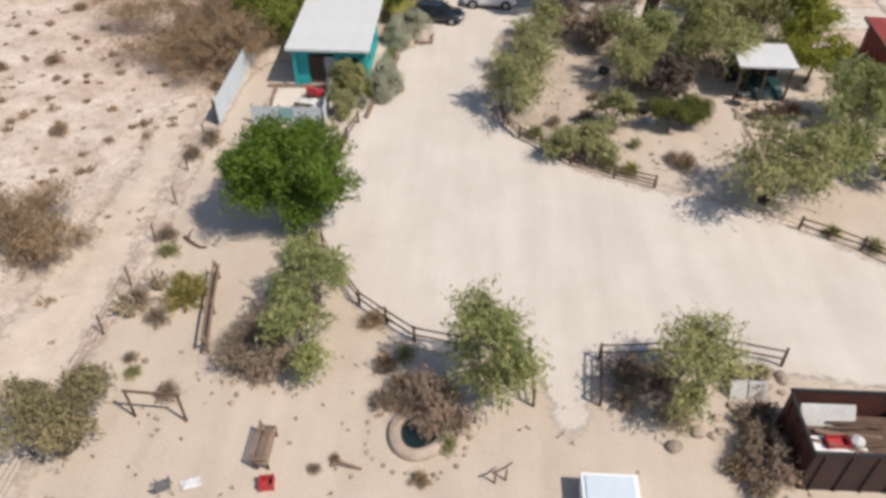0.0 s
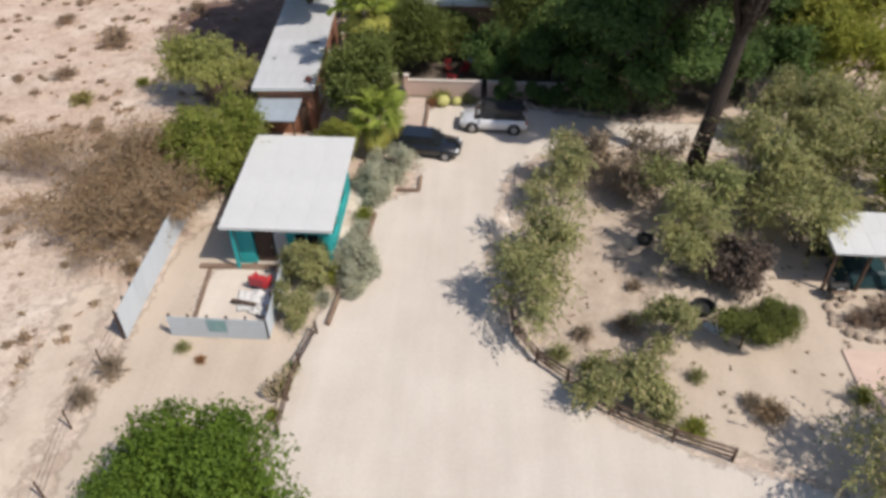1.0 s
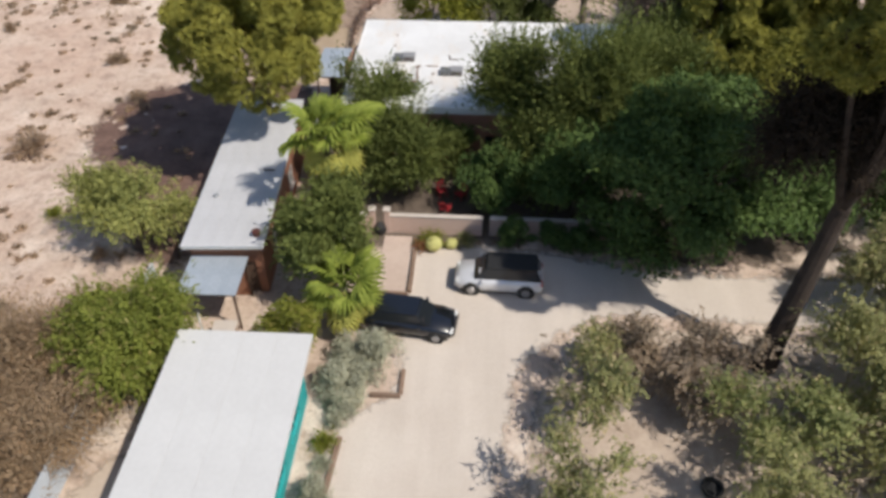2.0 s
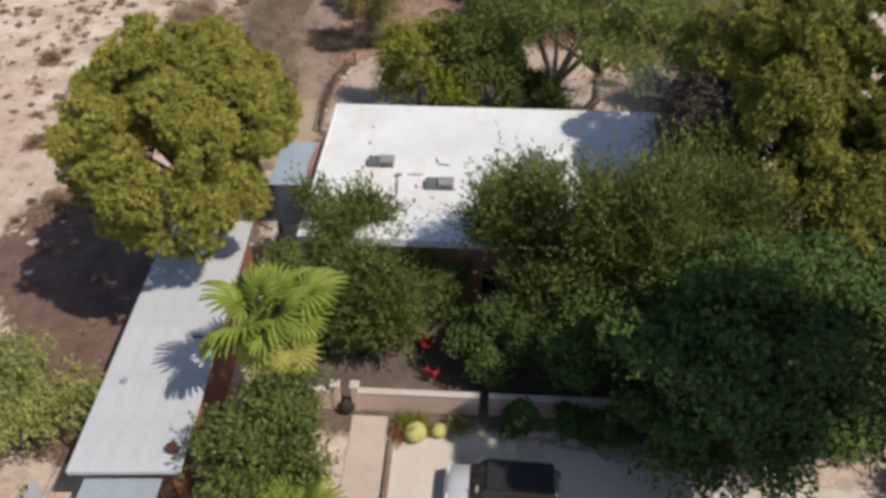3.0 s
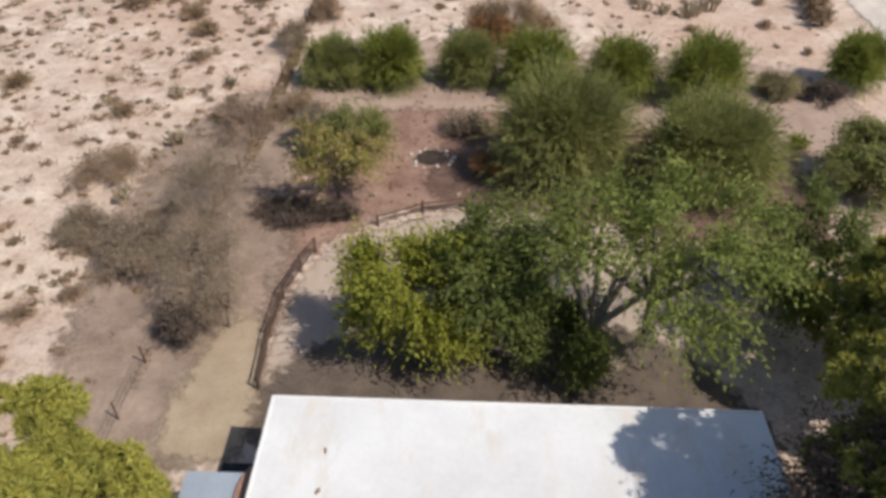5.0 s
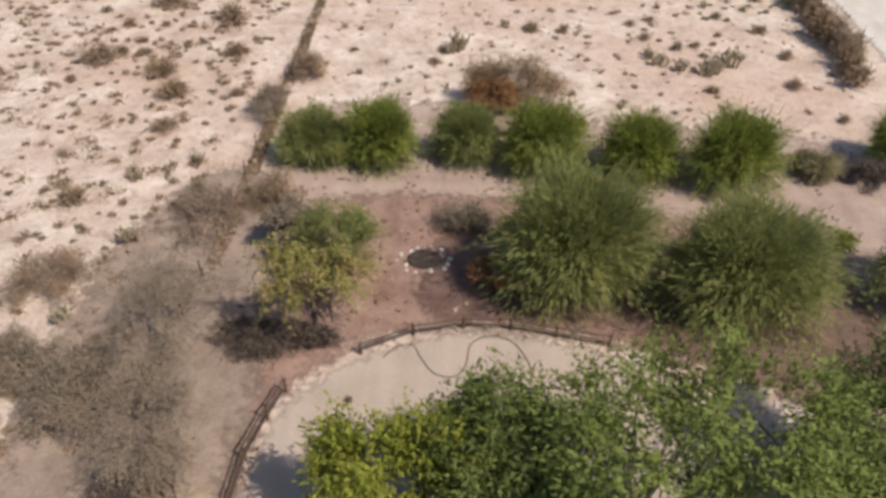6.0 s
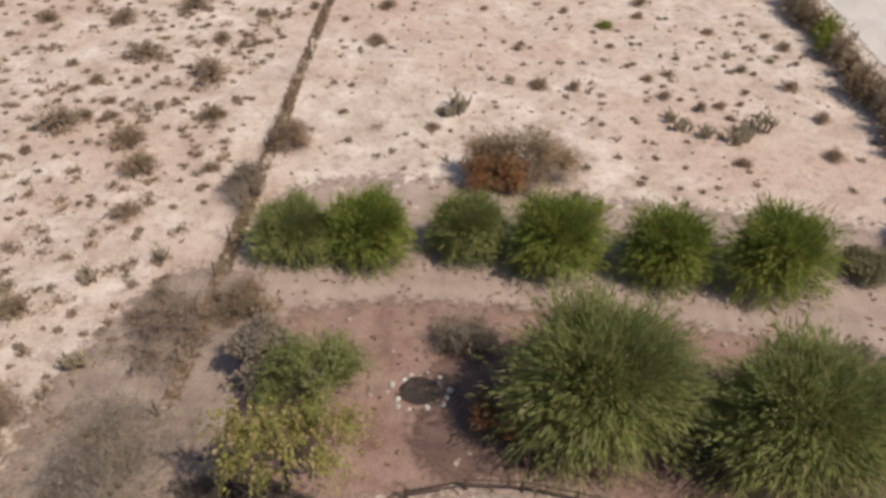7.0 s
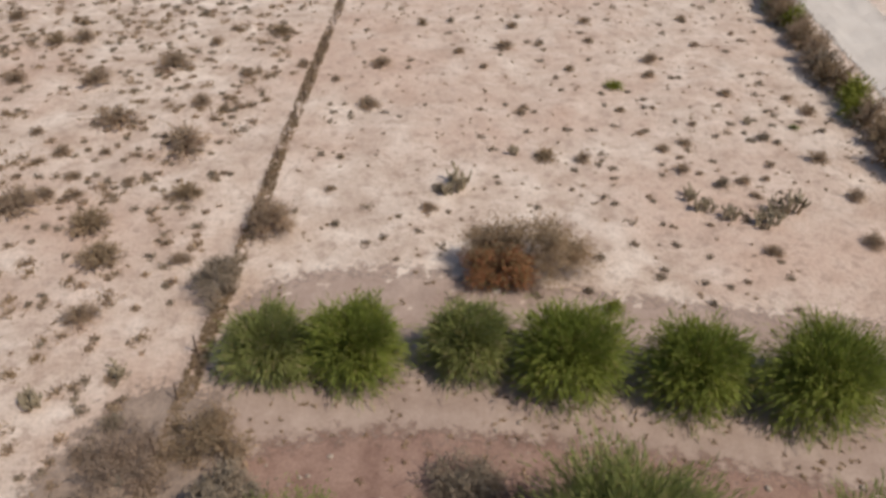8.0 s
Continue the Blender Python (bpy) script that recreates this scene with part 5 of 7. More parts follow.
tagged(part("garden_hose", tube([tuple(p) + (0.03,) for p in smooth_line([(-6.2, 96.3), (-5.6, 97.0), (-4.8, 97.2), (-4.3, 96.3), (-3.6, 95.4), (-2.6, 95.3), (-2.1, 96.2), (-1.9, 97.4), (-0.9, 98.0), (0.2, 97.6), (0.9, 96.4), (1.0, 95.4)], 6)], 0.03, 0.03, 5), HOSE), "dark garden hose lying in curves on sand", "hose")


def metal_chair(x, y, turn, mat, label):
    ob = empty("garden_chair", x, y, 0, turn, label=label, category="chair", group="garden chairs")
    for k in range(4):
        part("seat_slat", box(0.5, 0.1, 0.03, Matrix.Translation((0, -0.18 + k * 0.12, 0.42)), 0.005), mat, ob)
    for k in range(3):
        part("back_slat", box(0.5, 0.03, 0.12, Matrix.Translation((0, 0.25 + 0.03 * k, 0.52 + 0.15 * k)), 0.005), mat, ob)
    for sx in (-0.24, 0.24):
        part("leg", tube([(sx, -0.24, 0), (sx, -0.2, 0.42)], 0.02, 0.02, 6), mat, ob)
        part("leg", tube([(sx, 0.3, 0), (sx, 0.22, 0.42), (sx, 0.33, 0.95)], 0.02, 0.02, 6), mat, ob)
        part("armrest", tube([(sx, -0.2, 0.42), (sx, -0.2, 0.64), (sx, 0.26, 0.66)], 0.022, 0.022, 6), mat, ob)


metal_chair(-3.3, 66.3, 30, RED_PAINT, "red metal garden chair in deep tree shade")
metal_chair(-2.2, 66.0, -40, RED_PAINT, "red metal garden chair in deep tree shade")
metal_chair(-3.0, 64.6, 160, RED_PAINT, "red metal garden chair near a garden wall")
metal_chair(-1.7, 67.4, -80, WHITE_PAINT, "white metal garden chair in deep tree shade")


metal_chair(-11.30, 14.08, 205, DARK_GALV, "dark grey metal chair standing on sand")
cloth("crumpled_sheet", 0.75, 0.4, 0.09, pose(-10.45, 14.43, 0.0, 0, 0, 25), PALE_CANVAS, "crumpled white sheet lying on sand", "sheet", seed=9)


def cream_cabinet(x, y, turn):
    ob = empty("cabinet", x, y, 0, turn, label="low cream-painted cabinet standing outside behind a cabin", category="cabinet")
    part("body", box(1.0, 0.6, 0.85, None, 0.02), TAN_STUCCO, ob)
    part("top", box(1.08, 0.68, 0.04, Matrix.Translation((0, 0, 0.852)), 0.01), CONCRETE, ob)
    for sx in (-1, 1):
        door = part("door", box(0.46, 0.03, 0.72, Matrix.Translation((sx * 0.245, -0.317, 0.07)), 0.006), TAN_STUCCO, ob)
        part("knob", box(0.03, 0.04, 0.03, Matrix.Translation((sx * 0.06, -0.352, 0.45)), 0.008), GALV, door)


cream_cabinet(-12.6, 54.6, 2)
pole = tagged(part("pole", tube([(-13.55, 54.3, -0.1), (-13.55, 54.3, 1.9)], 0.05, 0.05, 8), WHITE_PAINT), "white-painted pole behind a cabin", "pole")
sack("bag", -6.45, 62.75, 0, 0.36, 0.75, DARK, "full black bag standing in a garden gateway", "bag", 8)


def barrel_cactus(x, y, r):
    ob = empty("barrel_cactus", x, y, 0, x * 40, label="squat yellow-green ribbed barrel cactus", category="cactus", group="barrel cacti")
    bm = bmesh.new()
    seg, rows = 32, 9
    rings = []
    for j in range(rows + 1):
        a = math.pi * j / rows
        rr = math.sin(a) * r + 0.01
        rings.append([bm.verts.new((rr * (1 + 0.10 * (k % 2)) * math.cos(2 * math.pi * k / seg), rr * (1 + 0.10 * (k % 2)) * math.sin(2 * math.pi * k / seg), r * 0.9 - r * 0.95 * math.cos(a))) for k in range(seg)])
    for p, q in zip(rings[:-1], rings[1:]):
        for k in range(seg):
            bm.faces.new((p[k], p[(k + 1) % seg], q[(k + 1) % seg], q[k]))
    part("body", bm, BARREL, ob)


barrel_cactus(-3.45, 61.55, 0.42)
barrel_cactus(-2.5, 61.75, 0.3)


def clay_pot(x, y, r):
    ob = empty("plant_pot", x, y, 0, 0, label="black round pot with a pale rim of stones", category="pot", group="garden pots")
    bm = bmesh.new()
    seg, prof = 18, [(r * 0.7, 0), (r, r * 0.8), (r * 1.1, r * 0.85), (r * 1.1, r), (r * 0.92, r), (r * 0.85, r * 0.5)]
    rings = [[bm.verts.new((q * math.cos(2 * math.pi * k / seg), q * math.sin(2 * math.pi * k / seg), z)) for k in range(seg)] for q, z in prof]
    for a, b in zip(rings[:-1], rings[1:]):
        for k in range(seg):
            bm.faces.new((a[k], a[(k + 1) % seg], b[(k + 1) % seg], b[k]))
    bm.faces.new(rings[0][::-1])
    bm.faces.new(rings[-1])
    part("body", bm, DARK, ob)


clay_pot(10.25, 42.75, 0.52)
clay_pot(8.2, 47.8, 0.4)


# ---- stones ----
def stone_mesh(seed, r=0.5, material=STONE):
    bm = bmesh.new()
    bmesh.ops.create_icosphere(bm, subdivisions=2, radius=r)
    for v in bm.verts:
        k = 1 + 0.35 * noise.noise(v.co * 2.2 / r * 0.6 + Vector((seed * 3.1, 0, 0)))
        v.co = v.co * k
        v.co.z *= 0.7
    me = bpy.data.meshes.new("stone")
    bm.to_mesh(me)
    bm.free()
    me.materials.append(material)
    return me


STONES = [stone_mesh(i) for i in range(5)]
PALE_STONES = [stone_mesh(i, 0.5, PALE_STONE) for i in range(5)]


def stone(x, y, r, label="sand-coloured loose stone on sand", group="loose stones", meshes=STONES):
    ob = new("stone", meshes[int(abs(x * 17 + y * 7)) % 5])
    ob.matrix_basis = Matrix.LocRotScale((x, y, r * 0.15 + ground_z(x, y)), Euler((0, 0, x * 3 + y)), (r, r * 0.85, r * 0.8))
    return tagged(ob, label, "stone", group)


rs = random.Random(5)
for k in range(26):
    a = 2 * math.pi * k / 26
    stone(-2.1 + 2.05 * math.cos(a) + rs.uniform(-0.1, 0.1), 17.1 + 1.8 * math.sin(a) + rs.uniform(-0.1, 0.1), rs.uniform(0.15, 0.3), "pale stone in the ring round a small pond", "tank ring stones")
for k in range(34):
    a = 2 * math.pi * k / 34
    stone(18.7 + 2.5 * math.cos(a) + rs.uniform(-0.15, 0.15), 42.7 + 1.5 * math.sin(a) + rs.uniform(-0.15, 0.15), rs.uniform(0.3, 0.6), "pale stone in the border of a planting bed", "bed border stones")
for k in range(12):
    a = 2 * math.pi * k / 12
    stone(10.3 + 0.7 * math.cos(a), 42.75 + 0.62 * math.sin(a), rs.uniform(0.2, 0.4), "pale stone round a black pot", "pot ring stones")
for k in range(15):
    a = 2 * math.pi * k / 15 + rs.uniform(-0.2, 0.2)
    far = rs.uniform(1.05, 1.6)
    stone(-4.6 + far * math.cos(a), 103.7 + 0.85 * far * math.sin(a), rs.uniform(0.18, 0.5), "pale stone round a fire pit", "fire pit stones", PALE_STONES)
pit_bm = bmesh.new()
pit_rings = [[pit_bm.verts.new((-4.6 + r * math.cos(2 * math.pi * k / 16), 103.7 + 0.85 * r * math.sin(2 * math.pi * k / 16), z)) for k in range(16)] for r, z in ((1.0, 0.04), (0.88, 0.13), (0.72, 0.14), (0.58, 0.07), (0.2, 0.055))]
for ra, rb in zip(pit_rings[:-1], pit_rings[1:]):
    for k in range(16):
        pit_bm.faces.new((ra[k], ra[(k + 1) % 16], rb[(k + 1) % 16], rb[k]))
pit_bm.faces.new(pit_rings[-1])
for v in pit_bm.verts:
    off = noise.noise(v.co * 1.7)
    v.co.x += 0.16 * off
    v.co.y += 0.14 * noise.noise(v.co * 1.3 + Vector((5, 0, 0)))
    v.co.z += 0.03 * off
tagged(part("fire_pit", pit_bm, PALM_TRUNK), "black charred fire pit ringed with pale stones", "fire pit")
for k in range(24):
    stone(rs.uniform(6.0, 13.5), rs.uniform(16.5, 21.3), rs.uniform(0.25, 0.7), "sand-coloured rock in a desert planting bed", "planting bed rocks")
for k in range(18):
    stone(rs.uniform(-14.5, -9), rs.uniform(18.0, 21.0), rs.uniform(0.12, 0.35))
for k in range(30):
    stone(rs.uniform(-14, 16), rs.uniform(99, 112), rs.uniform(0.15, 0.4), "loose stone on reddish soil", "stones on red soil")


# ---- trees ----


def dense_tree(x, y, height, size, k, clump, n, leaf, mat, seed, label, bark=None, radius=0.22, stems=1, name="tree", group="", upright=0.0, lobes=None):
    return plant(name, x, y, height, broad_crown(seed, size, k, clump, n, leaf, mat, upright=upright, lobes=lobes), bark or BARK, radius, seed, stems, label=label, category="tree", group=group)


def feather_tree(x, y, height, size, k, strands, mat, seed, label, per=9, leaf=0.2, droop=0.5, spread=1.0, low=-0.2, stems=3, radius=0.11, bark=None, name="tree", group="", loose=0.6, slim=0.36, strew=0.16):
    return plant(name, x, y, height, feather_crown(seed, size, k, strands, per, leaf, mat, droop, spread, low, "crown", loose, slim, strew), bark or PALE_BARK, radius, seed, stems, label=label, category="tree", group=group)


def fountain_tree(x, y, foot, size, strands, per, leaf, mat, seed, label, stems=4, radius=0.07, group="", bare=0.3, slim=0.11, loose=0.2):
    return plant("tree", x, y, foot, fountain_crown(seed, size, strands, per, leaf, mat, foot, "crown", loose, slim, bare), BARK, radius, seed, stems, label=label, category="tree", group=group, twigs=8, lean=0.15)


# driftwood and stakes on the front sand
wood_bm = tube([(-5.3, 15.55, 0.08), (-4.9, 15.6, 0.16), (-4.45, 15.5, 0.14), (-4.1, 15.45, 0.07)], 0.09, 0.05, 7)
add_tube(wood_bm, [(-4.95, 15.6, 0.15), (-5.05, 15.85, 0.22), (-5.25, 16.05, 0.2)], 0.06, 0.03, 6)
tagged(part("driftwood", wood_bm, BROWN_WOOD), "forked sun-bleached branch lying on sand", "driftwood")
log_bm = tube([(-15.35, 28.45, 0.1), (-14.95, 28.1, 0.12), (-14.3, 27.7, 0.1), (-13.95, 27.72, 0.1)], 0.09, 0.05, 7)
add_tube(log_bm, [(-15.0, 28.15, 0.14), (-15.1, 28.6, 0.25), (-14.95, 28.9, 0.35)], 0.05, 0.03, 5)
tagged(part("driftwood", log_bm, DARK_WOOD), "crooked dark branch lying on sand", "driftwood")
stakes = empty("stake_frame", 1.2, 15.3, 0, 20, label="two short wooden stakes with a crooked crosspiece", category="stakes")
for sx in (-0.22, 0.22):
    part("stake", tube([(sx, 0, -0.05), (sx + 0.02, 0.01, 0.75)], 0.045, 0.04, 6), BROWN_WOOD, stakes)
part("crosspiece", tube([(-0.35, 0, 0.77), (0.1, 0.05, 0.8), (0.5, 0.12, 0.95)], 0.04, 0.03, 6), DARK_WOOD, stakes)


# by the drive and the front beds
dense_tree(-9.75, 29.75, 3.5, (2.95, 3.1, 3.5), 66, 1.0, 27000, 0.19, LUSH, 1, "round dense bright green shade tree beside the driveway", radius=0.25, lobes=13)
feather_tree(-7.45, 23.4, 2.0, (1.6, 2.1, 1.8), 18, 370, PALO_VERDE, 2, "light green palo verde tree behind a log fence", leaf=0.17)
feather_tree(-7.4, 20.6, 1.7, (1.5, 1.7, 1.6), 12, 312, PALO_VERDE, 3, "small light green palo verde on sand", leaf=0.17)
feather_tree(-8.0, 26.9, 0.9, (1.0, 1.2, 0.9), 12, 300, PALO_VERDE, 115, "small light green shrub at a log fence", leaf=0.15, radius=0.05, name="shrub", low=-0.4)
feather_tree(0.5, 19.3, 2.7, (1.9, 2.0, 2.4), 16, 558, PALO_VERDE, 4, "light green palo verde tree inside a log fence", leaf=0.17)
feather_tree(9.0, 19.6, 2.7, (1.8, 1.8, 2.3), 15, 420, SOFT_GREEN, 5, "airy pale green tree in a fenced planting bed", leaf=0.16)
dense_tree(-15.6, 15.6, 1.8, (2.4, 2.3, 1.7), 22, 0.75, 6500, 0.16, OLIVE_BROWN, 6, "rounded dusty olive desert shrub tree by the fence", radius=0.12, stems=3)
# desert garden island
feather_tree(2.3, 42.3, 2.4, (1.9, 2.4, 2.0), 20, 390, MESQUITE, 7, "olive mesquite tree at the driveway bend")
feather_tree(3.0, 46.2, 2.3, (1.7, 1.8, 1.9), 16, 255, MESQUITE, 8, "thin olive mesquite beside the driveway")
feather_tree(4.0, 51.0, 2.2, (2.0, 2.0, 1.8), 16, 255, MESQUITE, 9, "thin olive mesquite beside the driveway")
feather_tree(5.8, 37.6, 1.1, (2.2, 1.3, 0.9), 16, 390, MESQUITE, 10, "low spreading olive shrub along a log fence", radius=0.06)
feather_tree(15.6, 33.5, 2.6, (3.3, 2.2, 2.2), 28, 455, MESQUITE, 11, "spreading multi-stemmed mesquite over the gravel", stems=5, radius=0.13, bark=BARK)
feather_tree(19.0, 35.0, 2.8, (2.4, 2.4, 2.2), 22, 448, PALO_VERDE, 12, "broad pale green palo verde tree in the garden")
plant("shrub", 12.95, 41.35, 1.0, broad_crown(13, (1.2, 1.15, 1.0), 70, 0.5, 8500, 0.1, DOME_GREEN, ragged=0.35, lobes=0), BARK, 0.09, 13, label="clipped round olive-green dome shrub", category="shrub")
dense_tree(11.5, 40.6, 1.1, (1.5, 1.2, 1.1), 16, 0.5, 3500, 0.14, DOME_GREEN, 14, "olive-green leafy shrub beside a clipped dome", radius=0.08, name="shrub")
feather_tree(11.9, 44.6, 1.3, (1.5, 1.4, 1.3), 18, 640, BRUSH_AND_SHADE, 15, "dark twiggy half-bare shrub in the garden", radius=0.07, low=-0.4, name="shrub")
feather_tree(9.6, 46.4, 2.3, (2.0, 1.9, 2.0), 18, 430, SOFT_GREEN, 111, "soft pale green mesquite in the garden", leaf=0.17)
feather_tree(14.5, 51.2, 2.6, (3.0, 2.8, 2.5), 20, 682, SOFT_GREEN, 16, "broad green mesquite in the garden")
feather_tree(8.6, 52.5, 1.9, (2.4, 2.0, 1.6), 16, 420, GREY_TWIG, 18, "bare grey-brown twiggy bush in the garden")
feather_tree(5.5, 54.0, 1.6, (1.6, 1.3, 1.3), 12, 420, GREY_TWIG, 19, "dusty olive shrub at the garden corner")
dense_tree(22.0, 47.5, 2.4, (1.9, 1.8, 1.7), 18, 0.7, 5200, 0.17, YELLOW_GREEN, 20, "yellow-green leafy tree beside a ramada", radius=0.12)
feather_tree(22.8, 41.4, 2.6, (2.2, 2.2, 2.0), 16, 637, PALO_VERDE, 21, "airy palo verde tree near a stone-edged bed")
feather_tree(20.5, 55.0, 3.0, (3.2, 2.6, 2.4), 20, 744, SOFT_GREEN, 22, "broad olive-green tree beyond a ramada")
feather_tree(17.5, 62.5, 3.2, (3.0, 2.5, 2.5), 20, 1200, DARK_GREEN, 23, "dark green tree beyond the lane")
feather_tree(24.5, 64.5, 3.4, (3.4, 3.0, 2.6), 20, 1300, YELLOW_GREEN, 24, "tall yellow-green tree beyond the lane")
feather_tree(26.0, 71.5, 4.0, (3.8, 3.4, 3.4), 26, 1300, OLIVE, 26, "tall olive-green tree beyond the lane", leaf=0.26)
feather_tree(21.8, 68.0, 3.4, (3.0, 2.6, 3.0), 22, 1000, OLIVE, 110, "olive-green tree beyond the lane", leaf=0.26)
feather_tree(23.4, 36.2, 2.0, (1.8, 1.8, 1.6), 12, 450, MESQUITE, 25, "dusty mesquite by the garden fence")
feather_tree(11.0, 49.5, 2.4, (2.2, 2.0, 1.8), 18, 420, PALO_VERDE, 101, "pale green palo verde tree in the garden")
feather_tree(16.2, 48.0, 2.2, (2.6, 2.4, 2.2), 16, 496, SOFT_GREEN, 102, "green mesquite tree near a ramada")
feather_tree(8.1, 40.2, 1.4, (1.5, 1.4, 1.2), 12, 260, MESQUITE, 105, "dusty pale shrub in the garden")
feather_tree(18.2, 52.0, 2.6, (2.7, 2.6, 2.4), 16, 558, SOFT_GREEN, 106, "broad green mesquite behind a ramada")
feather_tree(18.5, 58.2, 2.4, (2.4, 1.6, 2.0), 16, 850, MESQUITE, 108, "dusty olive tree beside the lane")
feather_tree(22.6, 51.2, 2.6, (2.2, 2.0, 2.1), 16, 850, YELLOW_GREEN, 109, "yellow-green tree beyond a ramada")
# round the teal cabin and the long house
feather_tree(-9.0, 43.7, 1.3, (1.2, 1.0, 1.2), 14, 520, SOFT_GREEN, 112, "dusty green bush at the corner of a teal cabin", radius=0.05, low=-0.4, name="shrub", leaf=0.15)
feather_tree(-9.3, 41.2, 0.9, (0.9, 1.0, 0.8), 10, 300, MESQUITE, 113, "dusty olive bush beside a patio fence", radius=0.04, low=-0.4, name="shrub", leaf=0.14)
feather_tree(-15.9, 52.2, 2.5, (2.5, 2.5, 2.2), 26, 2400, WILLOW, 27, "bushy mid-green tree behind a teal cabin", radius=0.14, stems=3, low=-0.4, leaf=0.19, droop=0.35)
feather_tree(-18.9, 61.0, 2.6, (2.9, 2.6, 2.1), 20, 975, LIME, 28, "feathery yellow-green tree at the desert edge")
feather_tree(-8.3, 58.0, 3.5, (1.9, 1.7, 2.6), 24, 1900, ASH_GREEN, 29, "feathery green bushy tree beside a long house", radius=0.12, low=-0.4, droop=0.2)
dense_tree(-9.3, 53.6, 1.7, (1.5, 1.4, 1.5), 16, 0.6, 4500, 0.15, OLIVE, 30, "green leafy shrub behind a teal cabin", radius=0.09, stems=3, name="shrub")


def frond_mesh(seed, material, r=0.85, stalk=0.95, sag=0.3):
    """A pleated fan on a stalk along x: blades joined for two thirds of their length, then split, with drooping tips."""
    rng = random.Random(seed)
    verts, faces = [], []
    blades = 19
    step = math.radians(236 / (blades - 1))
    for k in range(blades):
        a = math.radians(-118) + step * k
        ln = r * rng.uniform(0.9, 1.08) * (1 - 0.16 * abs(a) / 2.0)
        half = math.tan(step / 2) * 1.04
        dx, dy = math.cos(a), math.sin(a)
        i = len(verts)
        for s, ww, dz in ((0.04, 1.0, 0.0), (0.4, 1.0, 0.02), (0.68, 0.9, -0.05 * sag / 0.3), (0.88, 0.45, -0.55 * sag), (1.04, 0.06, -1.15 * sag)):
            cx, cy = stalk + dx * ln * s, dy * ln * s
            w = half * ln * s * ww
            fold = 0.05 * ln * s
            cz = dz * ln + 0.16 * abs(math.sin(a)) * ln * s
            verts.extend([(cx + dy * w, cy - dx * w, cz - fold), (cx, cy, cz + fold), (cx - dy * w, cy + dx * w, cz - fold)])
        for j in range(4):
            for q in (0, 1):
                faces.append((i + 3 * j + q, i + 3 * j + q + 1, i + 3 * j + q + 4, i + 3 * j + q + 3))
    i = len(verts)
    for x in (0.0, stalk + 0.06):
        verts.extend([(x, -0.03, 0.02), (x, 0.03, 0.02), (x, 0, -0.03)])
    faces.extend([(i, i + 1, i + 4, i + 3), (i + 1, i + 2, i + 5, i + 4), (i + 2, i, i + 3, i + 5)])
    return mesh_from("frond", verts, faces, material)


FRONDS = [frond_mesh(k, PALM, 0.85 + 0.06 * k, 0.9 + 0.12 * k) for k in range(3)]
OLD_FRONDS = [frond_mesh(k + 5, PALM_OLD, 0.9, 0.95, 0.45) for k in range(2)]
DRY_FRONDS = [frond_mesh(k + 9, PALM_DRY, 0.75, 0.8, 0.5) for k in range(2)]


def fan_palm(x, y, hgt, scale, seed, label):
    ob = empty("palm_tree", x, y, 0, 0, label=label, category="palm tree")
    rng = random.Random(seed)
    pts = [(0, 0, -0.1), (0.03, 0.02, hgt * 0.35), (0.0, 0.05, hgt * 0.7), (0.02, 0, hgt)]
    part("trunk", tube(pts, 0.24, 0.17, 10), PALE_BARK, ob)
    n = 14
    for k in range(n):
        up = 74 - 78 * (k / n) ** 0.9 + rng.uniform(-8, 8)
        m = pose(0, 0, hgt, 0, 0, k * 137.5 + rng.uniform(-14, 14)) @ pose(0, 0, 0, rng.uniform(-55, 55), -up, 0)
        s = scale * rng.uniform(0.85, 1.15) * (0.75 if k < 3 else 1.0)
        shared("frond", FRONDS[k % 3], ob, m @ Matrix.Diagonal((s, s, s, 1)))
    for k in range(7):
        m = pose(0, 0, hgt - 0.1, 0, 0, k * 51.4 + rng.uniform(-15, 15)) @ pose(0, 0, 0, rng.uniform(-20, 20), rng.uniform(22, 42), 0)
        s = scale * rng.uniform(0.8, 1.05)
        shared("frond", OLD_FRONDS[k % 2], ob, m @ Matrix.Diagonal((s, s, s, 1)), "hanging yellowed frond" if k == 0 else "")
    for k in range(9):
        m = pose(0, 0, hgt - 0.3, 0, 0, k * 77 + 10) @ pose(0, 0, 0, rng.uniform(-15, 15), rng.uniform(60, 76), 0)
        shared("dry_frond", DRY_FRONDS[k % 2], ob, m @ Matrix.Diagonal((scale * 0.8,) * 3 + (1,)), "dry straw-coloured frond" if k == 0 else "")
    return ob


fan_palm(-8.3, 60.9, 7.3, 1.25, 3, "tall fan palm with a skirt of dry fronds")
fan_palm(-7.15, 55.8, 2.55, 1.15, 4, "short fan palm with spreading bright fronds")


